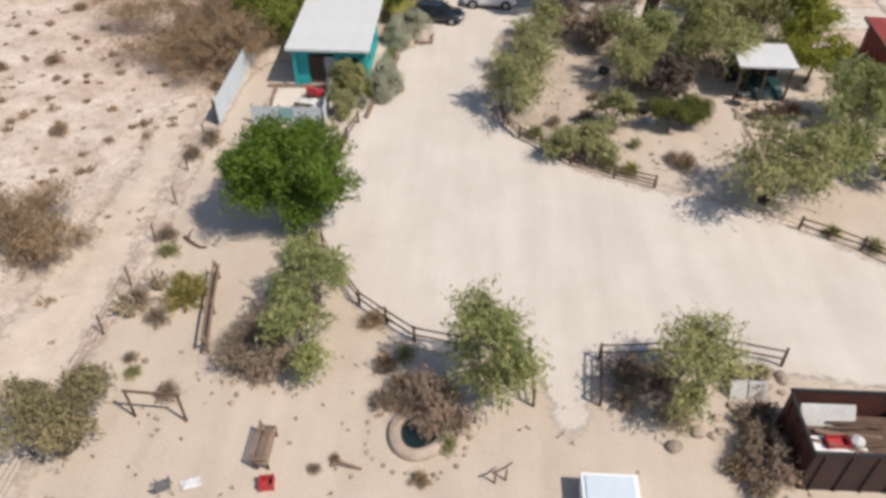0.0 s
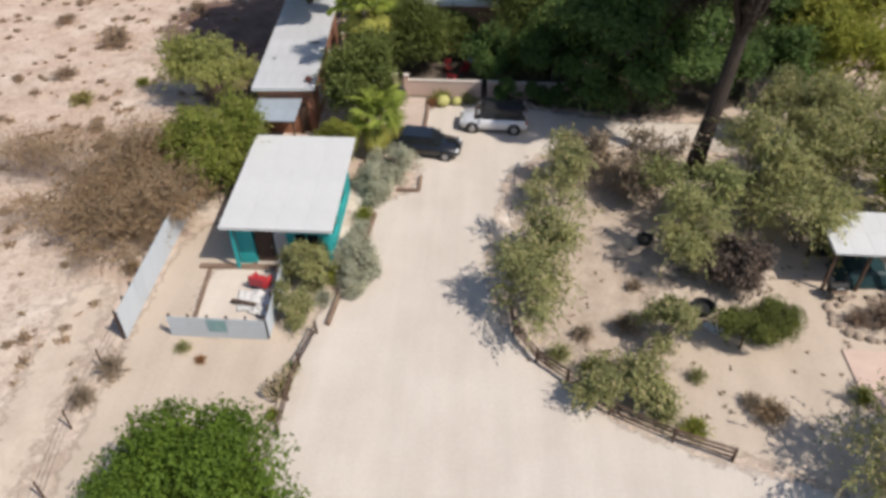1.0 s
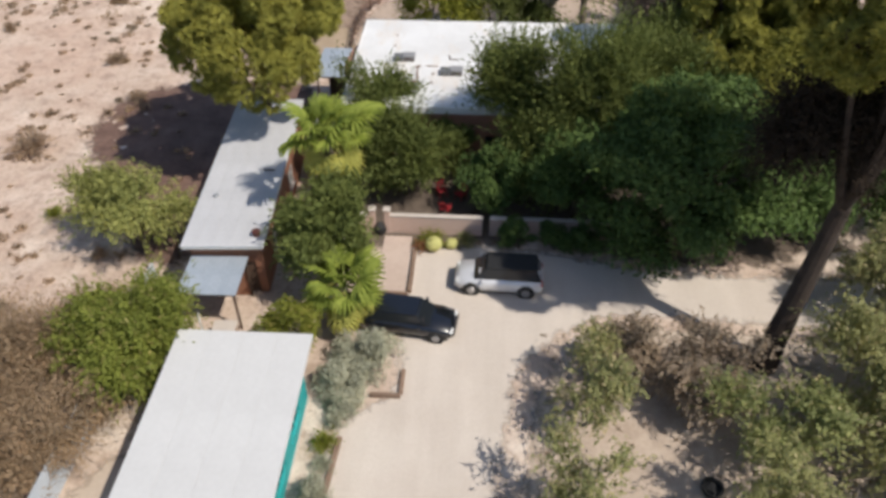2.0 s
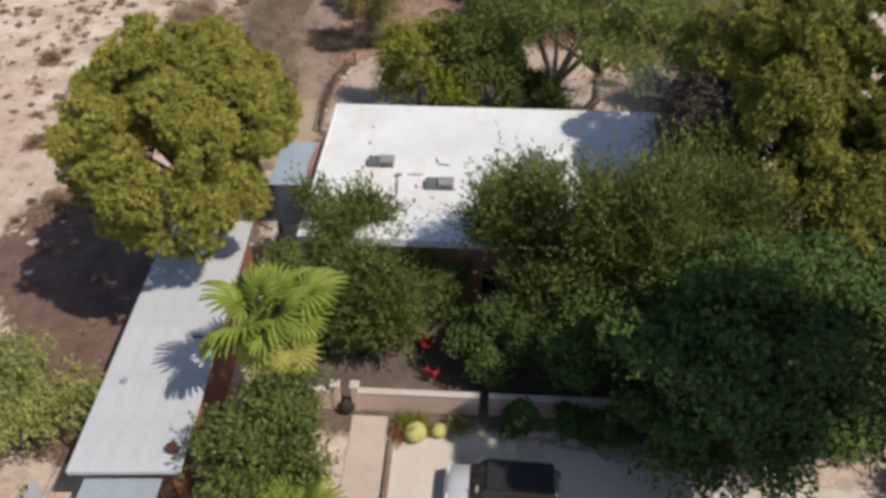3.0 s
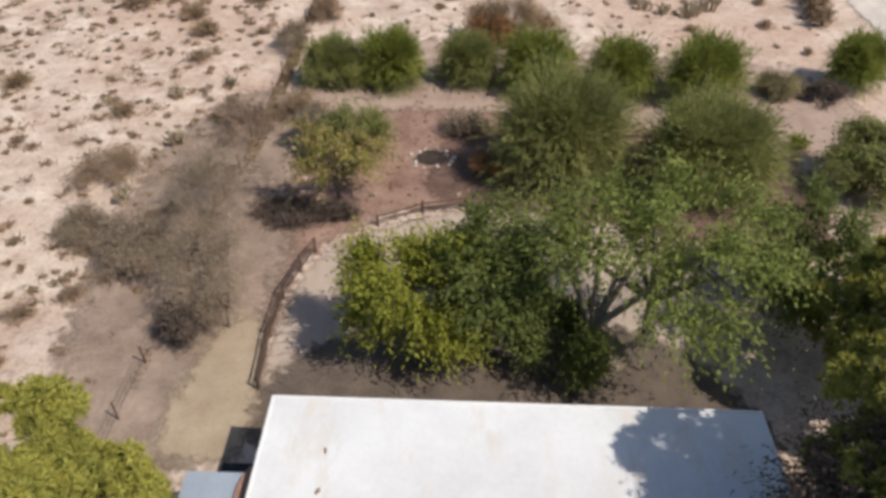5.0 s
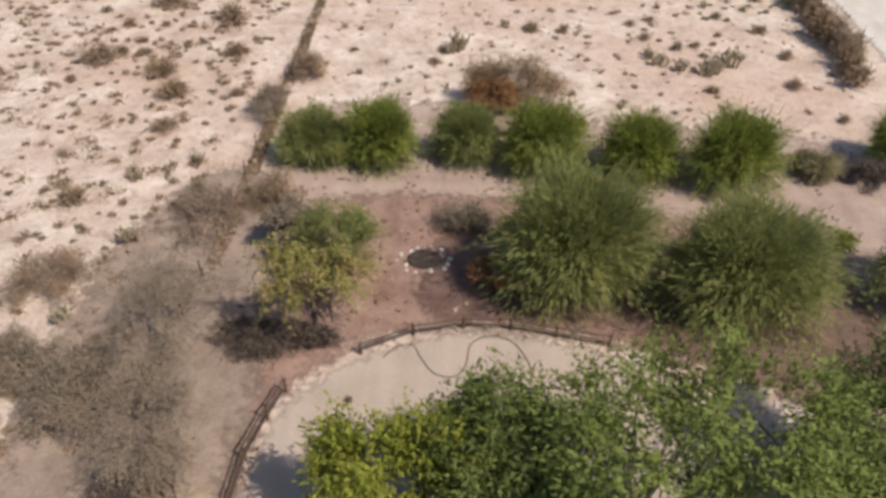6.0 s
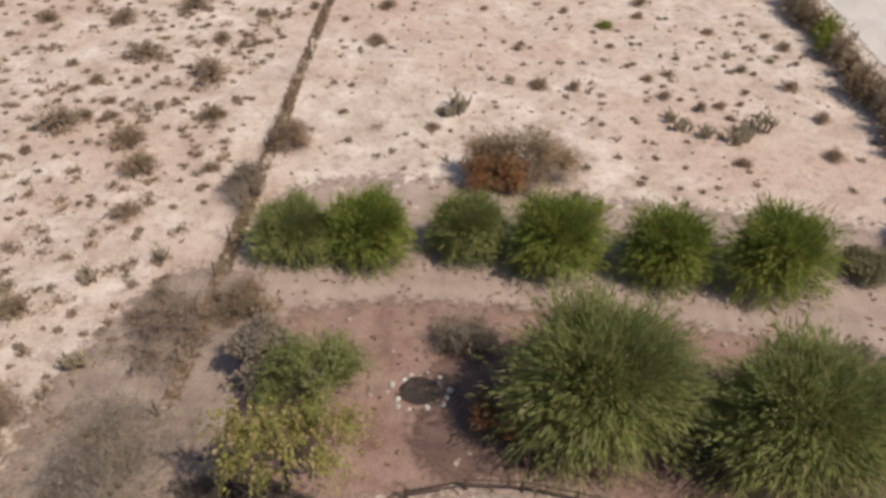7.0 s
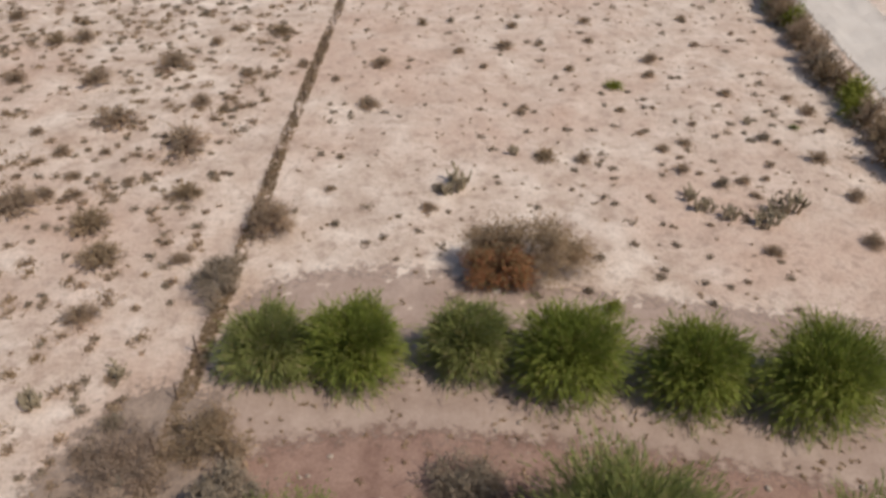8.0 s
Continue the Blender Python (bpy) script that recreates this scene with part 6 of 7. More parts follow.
def tall_pine(x, y, seed, label):
    """A dark trunk that leans back and forks into crooked limbs under a broad crown."""
    ob = empty("pine_tree", x, y, 0, 0, label=label, category="tree")
    rng = random.Random(seed)
    fork = Vector((0.8, 0.8, 8.3))
    part("trunk", tube([(-0.25, -0.15, -0.15), (-0.1, -0.05, 0.5), (-0.02, 0.1, 1.6), (0.2, 0.3, 3.2), (0.55, 0.6, 5.6), fork], 0.62, 0.36, 12), PALM_TRUNK, ob)
    # crown mostly above the view, placed and sized by the shade it casts
    mid = Vector((0.9, 1.0, 16.2))
    me, boughs = pine_crown(seed, (4.6, 3.8, 2.8), 0.52, 10000, PINE_DARK, 12, 0.3, lobes=16, per_lobe=9, lobe=0.33)
    shared("crown", me, ob, Matrix.Translation(mid))
    for b in boughs:
        tip = mid + Vector(b)
        knee = fork.lerp(tip, 0.5) + Vector((rng.uniform(-0.4, 0.4), rng.uniform(-0.4, 0.4), rng.uniform(-0.5, 0.2)))
        part("limb", tube([fork - Vector((0, 0, 0.3)), knee, tip], 0.2, 0.06, 6), PALM_TRUNK, ob)
    # near-black twigs stand in for the shade under the crown
    me = feather_crown(seed + 1, (2.4, 1.6, 2.9), 34, 1900, 8, 0.2, SHADE_TWIG, 0.45, 1.0, -0.7, "shade_bough", 0.8, 0.22)[0]
    shared("shade_bough", me, ob, Matrix.Translation((-0.5, 1.3, 11.6)), "tangle of dark twigs standing in for shade under the crown")
    return ob


def bare_sapling(x, y, seed):
    """A thin dead stem that forks once, with a few side twigs."""
    rng = random.Random(seed)
    bm = tube([(0, 0, -0.1), (0.02, 0, 0.6), (0.06, 0.02, 1.4)], 0.06, 0.045, 6)
    for tip in ((0.36, 0.05, 2.5), (-0.22, 0.0, 2.2), (0.2, -0.2, 1.9)):
        add_tube(bm, [(0.06, 0.02, 1.35), (0.06 + tip[0] * 0.45, tip[1] * 0.5, 1.75), tip], 0.04, 0.018, 5)
        for k in range(2):
            a = rng.uniform(0, 6.28)
            add_tube(bm, [Vector(tip) * 0.85, Vector(tip) * 0.85 + Vector((math.cos(a) * 0.25, math.sin(a) * 0.25, 0.2))], 0.018, 0.01, 4)
    ob = part("sapling", bm, DARK_WOOD)
    ob.matrix_basis = pose(x, y, ground_z(x, y))
    return tagged(ob, "bare forked dead sapling among dry grass", "sapling")


bare_sapling(-13.7, 88.0, 9)
tall_pine(12.1, 54.5, 5, "tall leaning pine with a bare dark trunk beside the lane")
# round the white house
plant("pine_tree", -13.9, 70.0, 8.7, pine_crown(31, (4.6, 6.4, 4.3), 0.6, 25000, PINE, 12, 0.25, lobes=56, per_lobe=7, lobe=0.27), BARK, 0.34, 31, 1, label="large rounded olive-yellow pine tree beside a house", category="tree", twigs=22)
east_pine = plant("pine_tree", 13.2, 73.9, 8.6, pine_crown(32, (5.0, 6.4, 6.4), 0.6, 22000, PINE_DARK, 12, 0.28, lobes=28, per_lobe=13, lobe=0.3), BARK, 0.36, 32, 1, label="large dark olive pine tree at the house corner", category="tree", twigs=24)
# dark twigs added to put shade on the west flank of the crown
dead = feather_crown(321, (2.1, 3.6, 4.4), 44, 2600, 8, 0.2, BRUSH_AND_SHADE, 0.45, 1.0, -0.8, "shade_bough", 0.8, 0.22)[0]
shared("shade_bough", dead, east_pine, Matrix.Translation((-3.7, 0.4, 7.6)), "dark twigs standing in for shade on the west side of the crown")
plant("pine_tree", 16.6, 70.5, 5.4, pine_crown(33, (4.2, 4.2, 4.8), 0.6, 8000, PINE_DARK), BARK, 0.28, 33, 1, label="dark olive pine tree behind other trees", category="tree")
plant("pine_tree", 16.5, 84.5, 5.0, pine_crown(34, (3.8, 3.8, 4.2), 0.55, 6500, PINE_DARK), BARK, 0.28, 34, 1, label="olive pine tree behind a white-roofed house", category="tree")
dense_tree(9.0, 61.5, 4.9, (5.9, 4.6, 5.2), 92, 1.15, 28000, 0.27, DARK_GREEN, 35, "broad dense dark green tree in front of the house", radius=0.3, lobes=40)
feather_tree(1.2, 68.0, 6.2, (2.6, 2.0, 3.3), 28, 2100, ASH_GREEN, 36, "leafy green ash tree overhanging a white roof", leaf=0.165, droop=-0.05, spread=0.75, low=-0.49, stems=1, radius=0.22, bark=BARK, loose=0.45, slim=0.4, per=10)
feather_tree(5.0, 66.6, 6.4, (3.2, 2.5, 3.6), 32, 3000, ASH_GREEN, 37, "dense green ash tree in front of the house", leaf=0.165, droop=-0.05, spread=0.75, low=-0.49, stems=1, radius=0.22, bark=BARK, loose=0.45, slim=0.4, per=10)
feather_tree(2.0, 66.0, 3.0, (2.5, 1.8, 2.3), 26, 1716, ASH_GREEN, 38, "shaded dark green tree in the front garden", leaf=0.165, droop=-0.05, spread=0.75, low=-0.49, stems=1, radius=0.16, bark=BARK, loose=0.45, slim=0.4, per=10)
feather_tree(-6.6, 69.6, 3.7, (2.5, 1.9, 2.6), 26, 1080, ASH_GREEN, 39, "green ash tree at the corner of a white roof", leaf=0.165, droop=-0.05, spread=0.75, low=-0.49, stems=1, radius=0.2, bark=BARK, loose=0.45, slim=0.4, per=10)
feather_tree(-5.4, 66.4, 2.9, (2.1, 1.7, 2.4), 24, 1560, ASH_GREEN, 40, "green leafy tree in the front garden", leaf=0.165, droop=-0.05, spread=0.75, low=-0.49, stems=1, radius=0.15, bark=BARK, loose=0.45, slim=0.4, per=10)
feather_tree(9.2, 68.6, 6.0, (3.0, 2.4, 3.5), 30, 2340, ASH_GREEN, 41, "dark green tree over the house roof edge", leaf=0.165, droop=-0.05, spread=0.75, low=-0.49, stems=1, radius=0.2, bark=BARK, loose=0.45, slim=0.4, per=10)
dense_tree(-0.4, 65.0, 2.2, (2.2, 1.3, 1.9), 30, 0.7, 9000, 0.18, DARK_GREEN, 50, "low dark green tree behind a garden wall", radius=0.12, upright=0.35)
dense_tree(4.0, 64.2, 3.0, (2.8, 1.9, 2.5), 30, 0.9, 11000, 0.2, DARK_GREEN, 51, "low dark green tree behind a garden wall", radius=0.12)
dense_tree(-9.3, 66.6, 2.9, (1.8, 2.2, 2.7), 28, 0.65, 8500, 0.17, ASH_GREEN, 52, "green bushy tree between two houses", radius=0.13, upright=0.35)
dense_tree(13.6, 66.8, 3.6, (3.0, 2.6, 3.2), 28, 0.95, 11000, 0.22, DARK_GREEN, 53, "dark green tree at the lane edge", radius=0.18)
feather_tree(-2.6, 68.2, 2.2, (1.2, 1.0, 1.5), 16, 655, ASH_GREEN, 54, "feathery dark green tree before a house front", leaf=0.165, droop=-0.05, spread=0.75, low=-0.49, stems=1, radius=0.12, bark=BARK, loose=0.45, slim=0.4, per=10)
# added tree that stands in for the shaded underside of the pines
dense_tree(18.4, 67.4, 3.3, (3.2, 2.6, 3.2), 28, 0.95, 7000, 0.24, DARK_GREEN, 56, "dark green tree added for the shade below pines", radius=0.18)
for x, w, h in ((1.0, 2.0, 1.5), (2.9, 2.2, 1.7), (4.8, 2.3, 1.9), (6.6, 2.2, 1.8)):
    dense_tree(x, 62.0, h * 0.5, (w * 0.55, 0.8, h * 0.6), 14, 0.42, 2600, 0.16, DARK_GREEN, int(130 + x * 10), "dark green shrub against a garden wall", radius=0.06, stems=3, name="shrub")
# behind the white house
feather_tree(5.0, 86.6, 7.2, (5.3, 4.5, 2.9), 36, 1000, MESQUITE_GREEN, 42, "spreading green mesquite with pale forked limbs", stems=2, radius=0.4, leaf=0.22, low=-0.2, strew=0.085)
feather_tree(-4.7, 87.0, 3.9, (2.9, 3.0, 3.3), 30, 1300, YELLOW_GREEN, 43, "yellow-green leafy tree behind a white roof", radius=0.14, leaf=0.21, low=-0.35, droop=0.3, strew=0.09)
feather_tree(-0.9, 87.9, 4.2, (2.9, 3.0, 3.4), 32, 1500, ASH_GREEN, 44, "dark green tree behind a white roof", radius=0.14, leaf=0.21, low=-0.35, droop=0.3, strew=0.09)
feather_tree(2.2, 86.0, 2.7, (2.3, 2.2, 2.5), 26, 1100, ASH_GREEN, 116, "low dark green tree under a spreading mesquite", radius=0.1, leaf=0.2, low=-0.4, droop=0.3, strew=0.1)
feather_tree(14.0, 90.0, 3.8, (3.5, 3.4, 3.2), 28, 1500, ASH_GREEN, 45, "dark olive-green tree beside a sandy path", strew=0.1)
fountain_tree(3.4, 102.0, 2.6, (5.3, 4.3, 4.5), 4400, 17, 0.36, WILLOW_DULL, 46, "broad dull green desert willow on reddish soil")
fountain_tree(12.0, 100.8, 2.4, (5.2, 4.0, 3.9), 4400, 17, 0.36, WILLOW_DULL, 47, "broad dull green desert willow on reddish soil")
feather_tree(-9.8, 98.0, 3.7, (3.0, 2.1, 2.8), 24, 290, HALF_DRY, 48, "thin half-dry yellow-green tree by a log fence", stems=1, radius=0.12, bark=BARK, droop=0.9, strew=0.1)
feather_tree(-9.0, 102.4, 1.9, (2.3, 2.0, 2.0), 18, 720, WILLOW_DULL, 49, "dusty green shrub on reddish soil", slim=0.25, low=-0.4)
ROW = [(-12.4, 113.7, 2.05, 1.45, WILLOW_DULL), (-8.1, 113.6, 2.2, 1.75, WILLOW), (-2.4, 114.2, 1.9, 1.6, WILLOW_DULL), (2.6, 113.4, 2.6, 1.9, WILLOW), (8.7, 112.8, 2.3, 1.8, WILLOW), (14.5, 112.2, 2.6, 2.1, WILLOW)]
for i, (x, y, r, h, mat) in enumerate(ROW):
    fountain_tree(x, y, h * 0.8, (r * 1.46, r * 1.2, h * 1.6), 2500, 13, 0.34, mat, 60 + i, "bushy bright green desert willow in a planted row" if mat is WILLOW else "dusty green desert willow in a planted row", group="planted willow row")
feather_tree(22.4, 101.6, 1.9, (3.2, 2.6, 1.9), 20, 1300, WILLOW_DULL, 70, "olive-green bushy tree in open sand", low=-0.4)
fountain_tree(26.4, 115.0, 1.6, (2.7, 2.3, 2.6), 2200, 13, 0.34, WILLOW, 71, "bushy bright green desert willow in open sand")
feather_tree(20.5, 91.0, 2.4, (2.6, 2.4, 2.0), 16, 900, OLIVE, 72, "olive-green tree in the back yard")
feather_tree(-17.2, 96.5, 2.0, (2.5, 4.4, 1.8), 34, 1050, GREY_TWIG, 73, "bare grey twiggy thicket along the wire fence", leaf=0.14, slim=0.2)
feather_tree(-16.0, 90.6, 1.8, (2.3, 3.2, 1.6), 28, 850, GREY_TWIG, 74, "bare grey-brown bush by the wire fence", leaf=0.14, slim=0.2)
feather_tree(-12.2, 104.5, 1.4, (1.7, 1.6, 1.2), 12, 500, GREY_TWIG, 75, "bare grey bush on reddish soil")


# ---- shrubs ----
def shrub_mesh(seed, kind):
    """One low bush about 1 m across, at unit size."""
    mat = {"dusty": CREOSOTE, "brown": DRY_BROWN, "grey": SAGE, "rust": RUST_LEAF, "twig": GREY_TWIG, "dark": DARK_TWIG, "green": MESQUITE, "olive": OLIVE, "straw": HALF_DRY}[kind]
    return fountain_crown(seed, (0.54, 0.54, 0.42), 130, 8, 0.10, mat, 0.1, "shrub", 0.5, 0.22, 0.2)[0]


SHRUBS = {k: [shrub_mesh(200 + 10 * i + j, k) for j in range(3)] for i, k in enumerate(("dusty", "brown", "grey", "rust", "twig", "green", "olive", "dark", "straw"))}
SHRUB_LABEL = {"straw": "straw-coloured half-dry bush on sand", "dark": "dark bare twiggy bush among rocks", "dusty": "dusty grey-brown desert shrub on sand", "brown": "dry brown brittle bush on sand", "grey": "rounded grey-green sage bush on sand", "rust": "rust-brown dead bush on bare soil", "twig": "bare grey twiggy bush on sand", "green": "dusty green low shrub on sand", "olive": "olive-green low leafy shrub on sand"}


def shrub(x, y, w, kind, tall=1.0, group="desert shrubs", label=""):
    n = int(abs(x * 13.7 + y * 5.3))
    ob = new("shrub", SHRUBS[kind][n % 3])
    ob.matrix_basis = Matrix.LocRotScale((x, y, ground_z(x, y) + 0.10 * w * tall), Euler((0, 0, n * 1.3)), (w, w * 0.92, w * tall))
    return tagged(ob, label or SHRUB_LABEL[kind], "shrub", group)


def big_shrub(x, y, rx, ry, rz, strands, mat, seed, label, leaf=0.17):
    me, c = feather_crown(seed, (rx, ry, rz), 24, strands, 7, leaf, mat, 0.3, 1.1, -0.1, "crown", 0.6, 0.22)
    return plant("shrub", x, y, rz * 0.55, (me, c), PALE_BARK, 0.045, seed, 4, twigs=12, label=label, category="shrub")


big_shrub(-23.0, 50.6, 6.6, 4.2, 1.8, 3000, DRY_BROWN, 81, "large dry brown thicket in the desert")
big_shrub(-20.0, 46.3, 2.8, 2.6, 1.5, 1300, DRY_BROWN, 82, "dry brown brush behind a metal fence")
big_shrub(-22.8, 27.4, 3.1, 2.3, 1.5, 1500, DRY_BROWN, 83, "dry brown bush beside a worn track")
big_shrub(-17.7, 48.2, 1.9, 2.8, 2.0, 1300, DRY_BROWN, 96, "tall dry brown brush hanging over a metal fence")
big_shrub(-18.4, 54.8, 2.2, 2.2, 1.4, 800, DRY_BROWN, 84, "dry brown brush at the yard edge")
big_shrub(0.9, 122.2, 2.9, 2.4, 2.3, 2000, DRY_BROWN, 85, "large dusty brown bush in open desert")
big_shrub(-0.7, 120.9, 1.9, 1.5, 1.6, 1000, RUST_LEAF, 86, "rust-red dead bush beside a larger bush")
big_shrub(-24.0, 100.5, 2.7, 1.6, 1.1, 700, CREOSOTE, 87, "spreading dry bush in open desert", 0.15)
big_shrub(-14.9, 125.0, 1.6, 1.8, 1.2, 500, CREOSOTE, 88, "dusty bush tangled in the wire fence")
big_shrub(-16.6, 119.0, 1.3, 2.0, 1.2, 500, GREY_TWIG, 89, "grey twiggy bush tangled in the wire fence")
big_shrub(-17.6, 106.4, 2.1, 2.8, 0.8, 520, DARK_TWIG, 94, "dark bare brush tangled along the wire fence")
big_shrub(-13.6, 108.4, 2.0, 1.6, 0.9, 420, DRY_BROWN, 95, "thin brown bush on pinkish soil")
big_shrub(-2.6, 107.0, 2.0, 1.4, 0.9, 400, GREY_TWIG, 90, "bare dark bush on reddish soil")
# this dark bush doubles as the half-dry tree's shade
big_shrub(-11.7, 97.3, 3.1, 1.0, 0.55, 1250, BRUSH_AND_SHADE, 93, "dark bare bush and stand-in tree shade beside a log fence")
big_shrub(-0.7, 102.0, 1.3, 1.6, 0.9, 500, RUST_LEAF, 92, "dark red-brown bush on reddish soil")
big_shrub(-15.3, 87.7, 1.4, 1.2, 1.2, 700, BRUSH_AND_SHADE, 97, "dark bare bush behind a white-roofed house")
big_shrub(-20.4, 92.6, 2.2, 2.6, 1.1, 900, GREY_TWIG, 98, "grey twiggy bush in open desert")
big_shrub(-23.6, 94.8, 1.7, 1.5, 1.0, 500, GREY_TWIG, 99, "grey twiggy bush in open desert")
big_shrub(20.4, 113.3, 1.7, 1.3, 1.1, 700, OLIVE_BROWN, 100, "dusty olive-brown bush on pinkish soil")
big_shrub(23.4, 112.9, 1.5, 1.2, 0.8, 600, BRUSH_AND_SHADE, 103, "dark bare bush on pinkish soil")
# brush thickened to carry the palo verde's shade as well
big_shrub(-9.7, 21.0, 1.6, 1.8, 0.9, 650, GREY_TWIG, 104, "bare grey-brown brush and stand-in shade beside a palo verde")
big_shrub(-1.8, 18.4, 1.5, 1.1, 0.9, 360, DARK_TWIG, 107, "dark bare brush hanging over a small pond")
big_shrub(11.4, 16.6, 0.8, 1.8, 0.8, 380, DARK_TWIG, 114, "dark dead brush beside a rusty bin")
# sage by the cabin and the drive
SAGE_DOME = broad_crown(120, (1.0, 1.0, 0.72), 40, 0.34, 5200, 0.1, SAGE, 0.35, "shrub")[0]
for x, y, w, h in ((-6.0, 53.7, 1.5, 1.35), (-6.85, 51.4, 1.3, 1.3), (-6.7, 44.6, 1.25, 1.5), (-7.0, 46.2, 0.9, 1.3), (-6.6, 52.6, 0.9, 0.9), (-6.9, 43.4, 0.95, 1.1)):
    ob = new("shrub", SAGE_DOME)
    ob.matrix_basis = Matrix.LocRotScale((x, y, 0.48 * h), Euler((0, 0, x * 5)), (w, w * 0.95, h))
    tagged(ob, "large rounded silver-grey sage bush beside the driveway", "shrub", "sage by the cabin")
for x, y, w in ((-6.9, 48.0, 1.2), (-6.8, 50.0, 1.2), (-8.0, 42.3, 1.4)):
    shrub(x, y, w, "grey", 1.05, "sage by the cabin")
# some twig and dark bushes near the palo verdes double as tree shade
FRONT_SHRUBS = [(-4.6, 23, 1.6, "brown"), (-15.9, 23.6, 1.9, "twig"), (-14.6, 22.6, 1.6, "twig"), (-13.8, 23.8, 2.6, "straw"), (-14.4, 25.2, 1.2, "olive"), (-13.5, 24.6, 2, "straw"), (-16.2, 28.4, 1.6, "twig"), (-15.7, 27.2, 1.4, "green"), (-14.6, 19.4, 1, "green"), (-12.7, 18.4, 1.4, "twig"), (-15, 20.2, 0.9, "twig"), (-9.6, 24.4, 1.2, "twig"), (-10.3, 20.9, 1, "twig"), (-5.9, 15.3, 0.7, "twig"), (-5.2, 15.8, 0.6, "brown"), (-9.7, 21.0, 2.0, "twig"), (-9.1, 19.7, 1.7, "dark"), (-8.6, 22.3, 1.5, "twig"), (-3.6, 18.6, 1.6, "twig"), (-0.6, 17.6, 1.6, "twig"), (-1.3, 18.2, 1.9, "dark"), (-2.6, 18.5, 1.8, "dark"), (-0.9, 16.7, 1.2, "green")]
BED_SHRUBS = [(20.3, 29.9, 1.4, "green"), (22.3, 28.6, 1.4, "olive"), (-2.9, 19.4, 1.8, "dark"), (-1.2, 19.2, 1.6, "dark"), (-3.8, 20.6, 1.4, "brown"), (-3, 21.2, 1.2, "green"), (0.9, 20.6, 1.2, "dark"), (-1.5, 17.5, 1.7, "dark"), (-1.8, 15.1, 1, "brown"), (6.6, 20.6, 2.4, "dark"), (7.8, 20.2, 2.3, "dark"), (8.2, 18.6, 2.0, "twig"), (6.4, 19.3, 1.7, "twig"), (10.9, 20.8, 1.4, "brown"), (11.9, 20.4, 1.6, "dark"), (12.3, 21.2, 1.2, "green"), (11.2, 18.6, 1.6, "dark"), (10.3, 16.3, 1.6, "brown"), (11, 15.6, 1.4, "green"), (11.3, 17.4, 2.0, "dark"), (11.6, 16.4, 1.9, "dark"), (11.9, 19.0, 1.7, "dark")]
CABIN_SHRUBS = [(-7.6, 44, 1.8, "olive"), (-8.6, 43.2, 1.6, "green"), (-9.3, 42, 1.2, "green"), (-8.7, 38, 1, "green"), (-8.9, 37, 1.3, "olive"), (-9.2, 41, 1, "olive"), (-7, 49, 1.5, "olive"), (-3.6, 61.9, 1.9, "olive"), (-1.8, 62.1, 1.5, "green"), (-4.1, 61.5, 1.2, "rust"), (-13.9, 38.9, 1, "green"), (-12.9, 38.3, 0.7, "rust"), (-16.6, 37.4, 1.9, "twig"), (-17.2, 35.8, 1.6, "twig"), (-18.2, 44, 1.4, "brown"), (-8.9, 35.5, 0.9, "olive"), (-21, 60, 1.2, "dusty"), (-10.2, 66.5, 1.6, "olive"), (-9.6, 64.6, 1.5, "olive")]
GARDEN_SHRUBS = [(3.2, 39.4, 1.6, "green"), (4.6, 38.6, 1.5, "olive"), (7.4, 36.4, 1.9, "green"), (8.6, 35.8, 1.5, "olive"), (4.4, 40.8, 1.4, "twig"), (6.4, 41.5, 1.6, "twig"), (9.2, 38.6, 1.2, "green"), (11.8, 36.7, 1.9, "brown"), (11.2, 37.4, 1.2, "twig"), (10.6, 46.8, 1.4, "twig"), (7.2, 44.2, 1.2, "twig"), (18.6, 42.6, 2.2, "dark"), (19.7, 43, 1.8, "rust"), (17.4, 42.5, 1.6, "dark"), (18.5, 30.9, 1.2, "olive"), (16, 37.9, 1.4, "olive")]
BACK_SHRUBS = [(17.6, 106.8, 2.2, "twig"), (19.6, 106, 2.4, "olive"), (16.4, 105, 1.6, "twig"), (21.6, 101.8, 2.4, "olive"), (18, 95, 2, "olive"), (5.8, 118.7, 1.5, "olive"), (4.6, 120.2, 0.8, "twig"), (-12.9, 107.6, 1.6, "twig"), (-7.5, 93.6, 0.6, "twig")]
for rows, group in ((FRONT_SHRUBS, "front yard shrubs"), (BED_SHRUBS, "planting bed shrubs"), (CABIN_SHRUBS, "cabin shrubs"), (GARDEN_SHRUBS, "garden shrubs"), (BACK_SHRUBS, "back yard shrubs")):
    for x, y, w, k in rows:
        shrub(x, y, w, k, 0.95, group)

# scattered over the open desert
rd = random.Random(21)
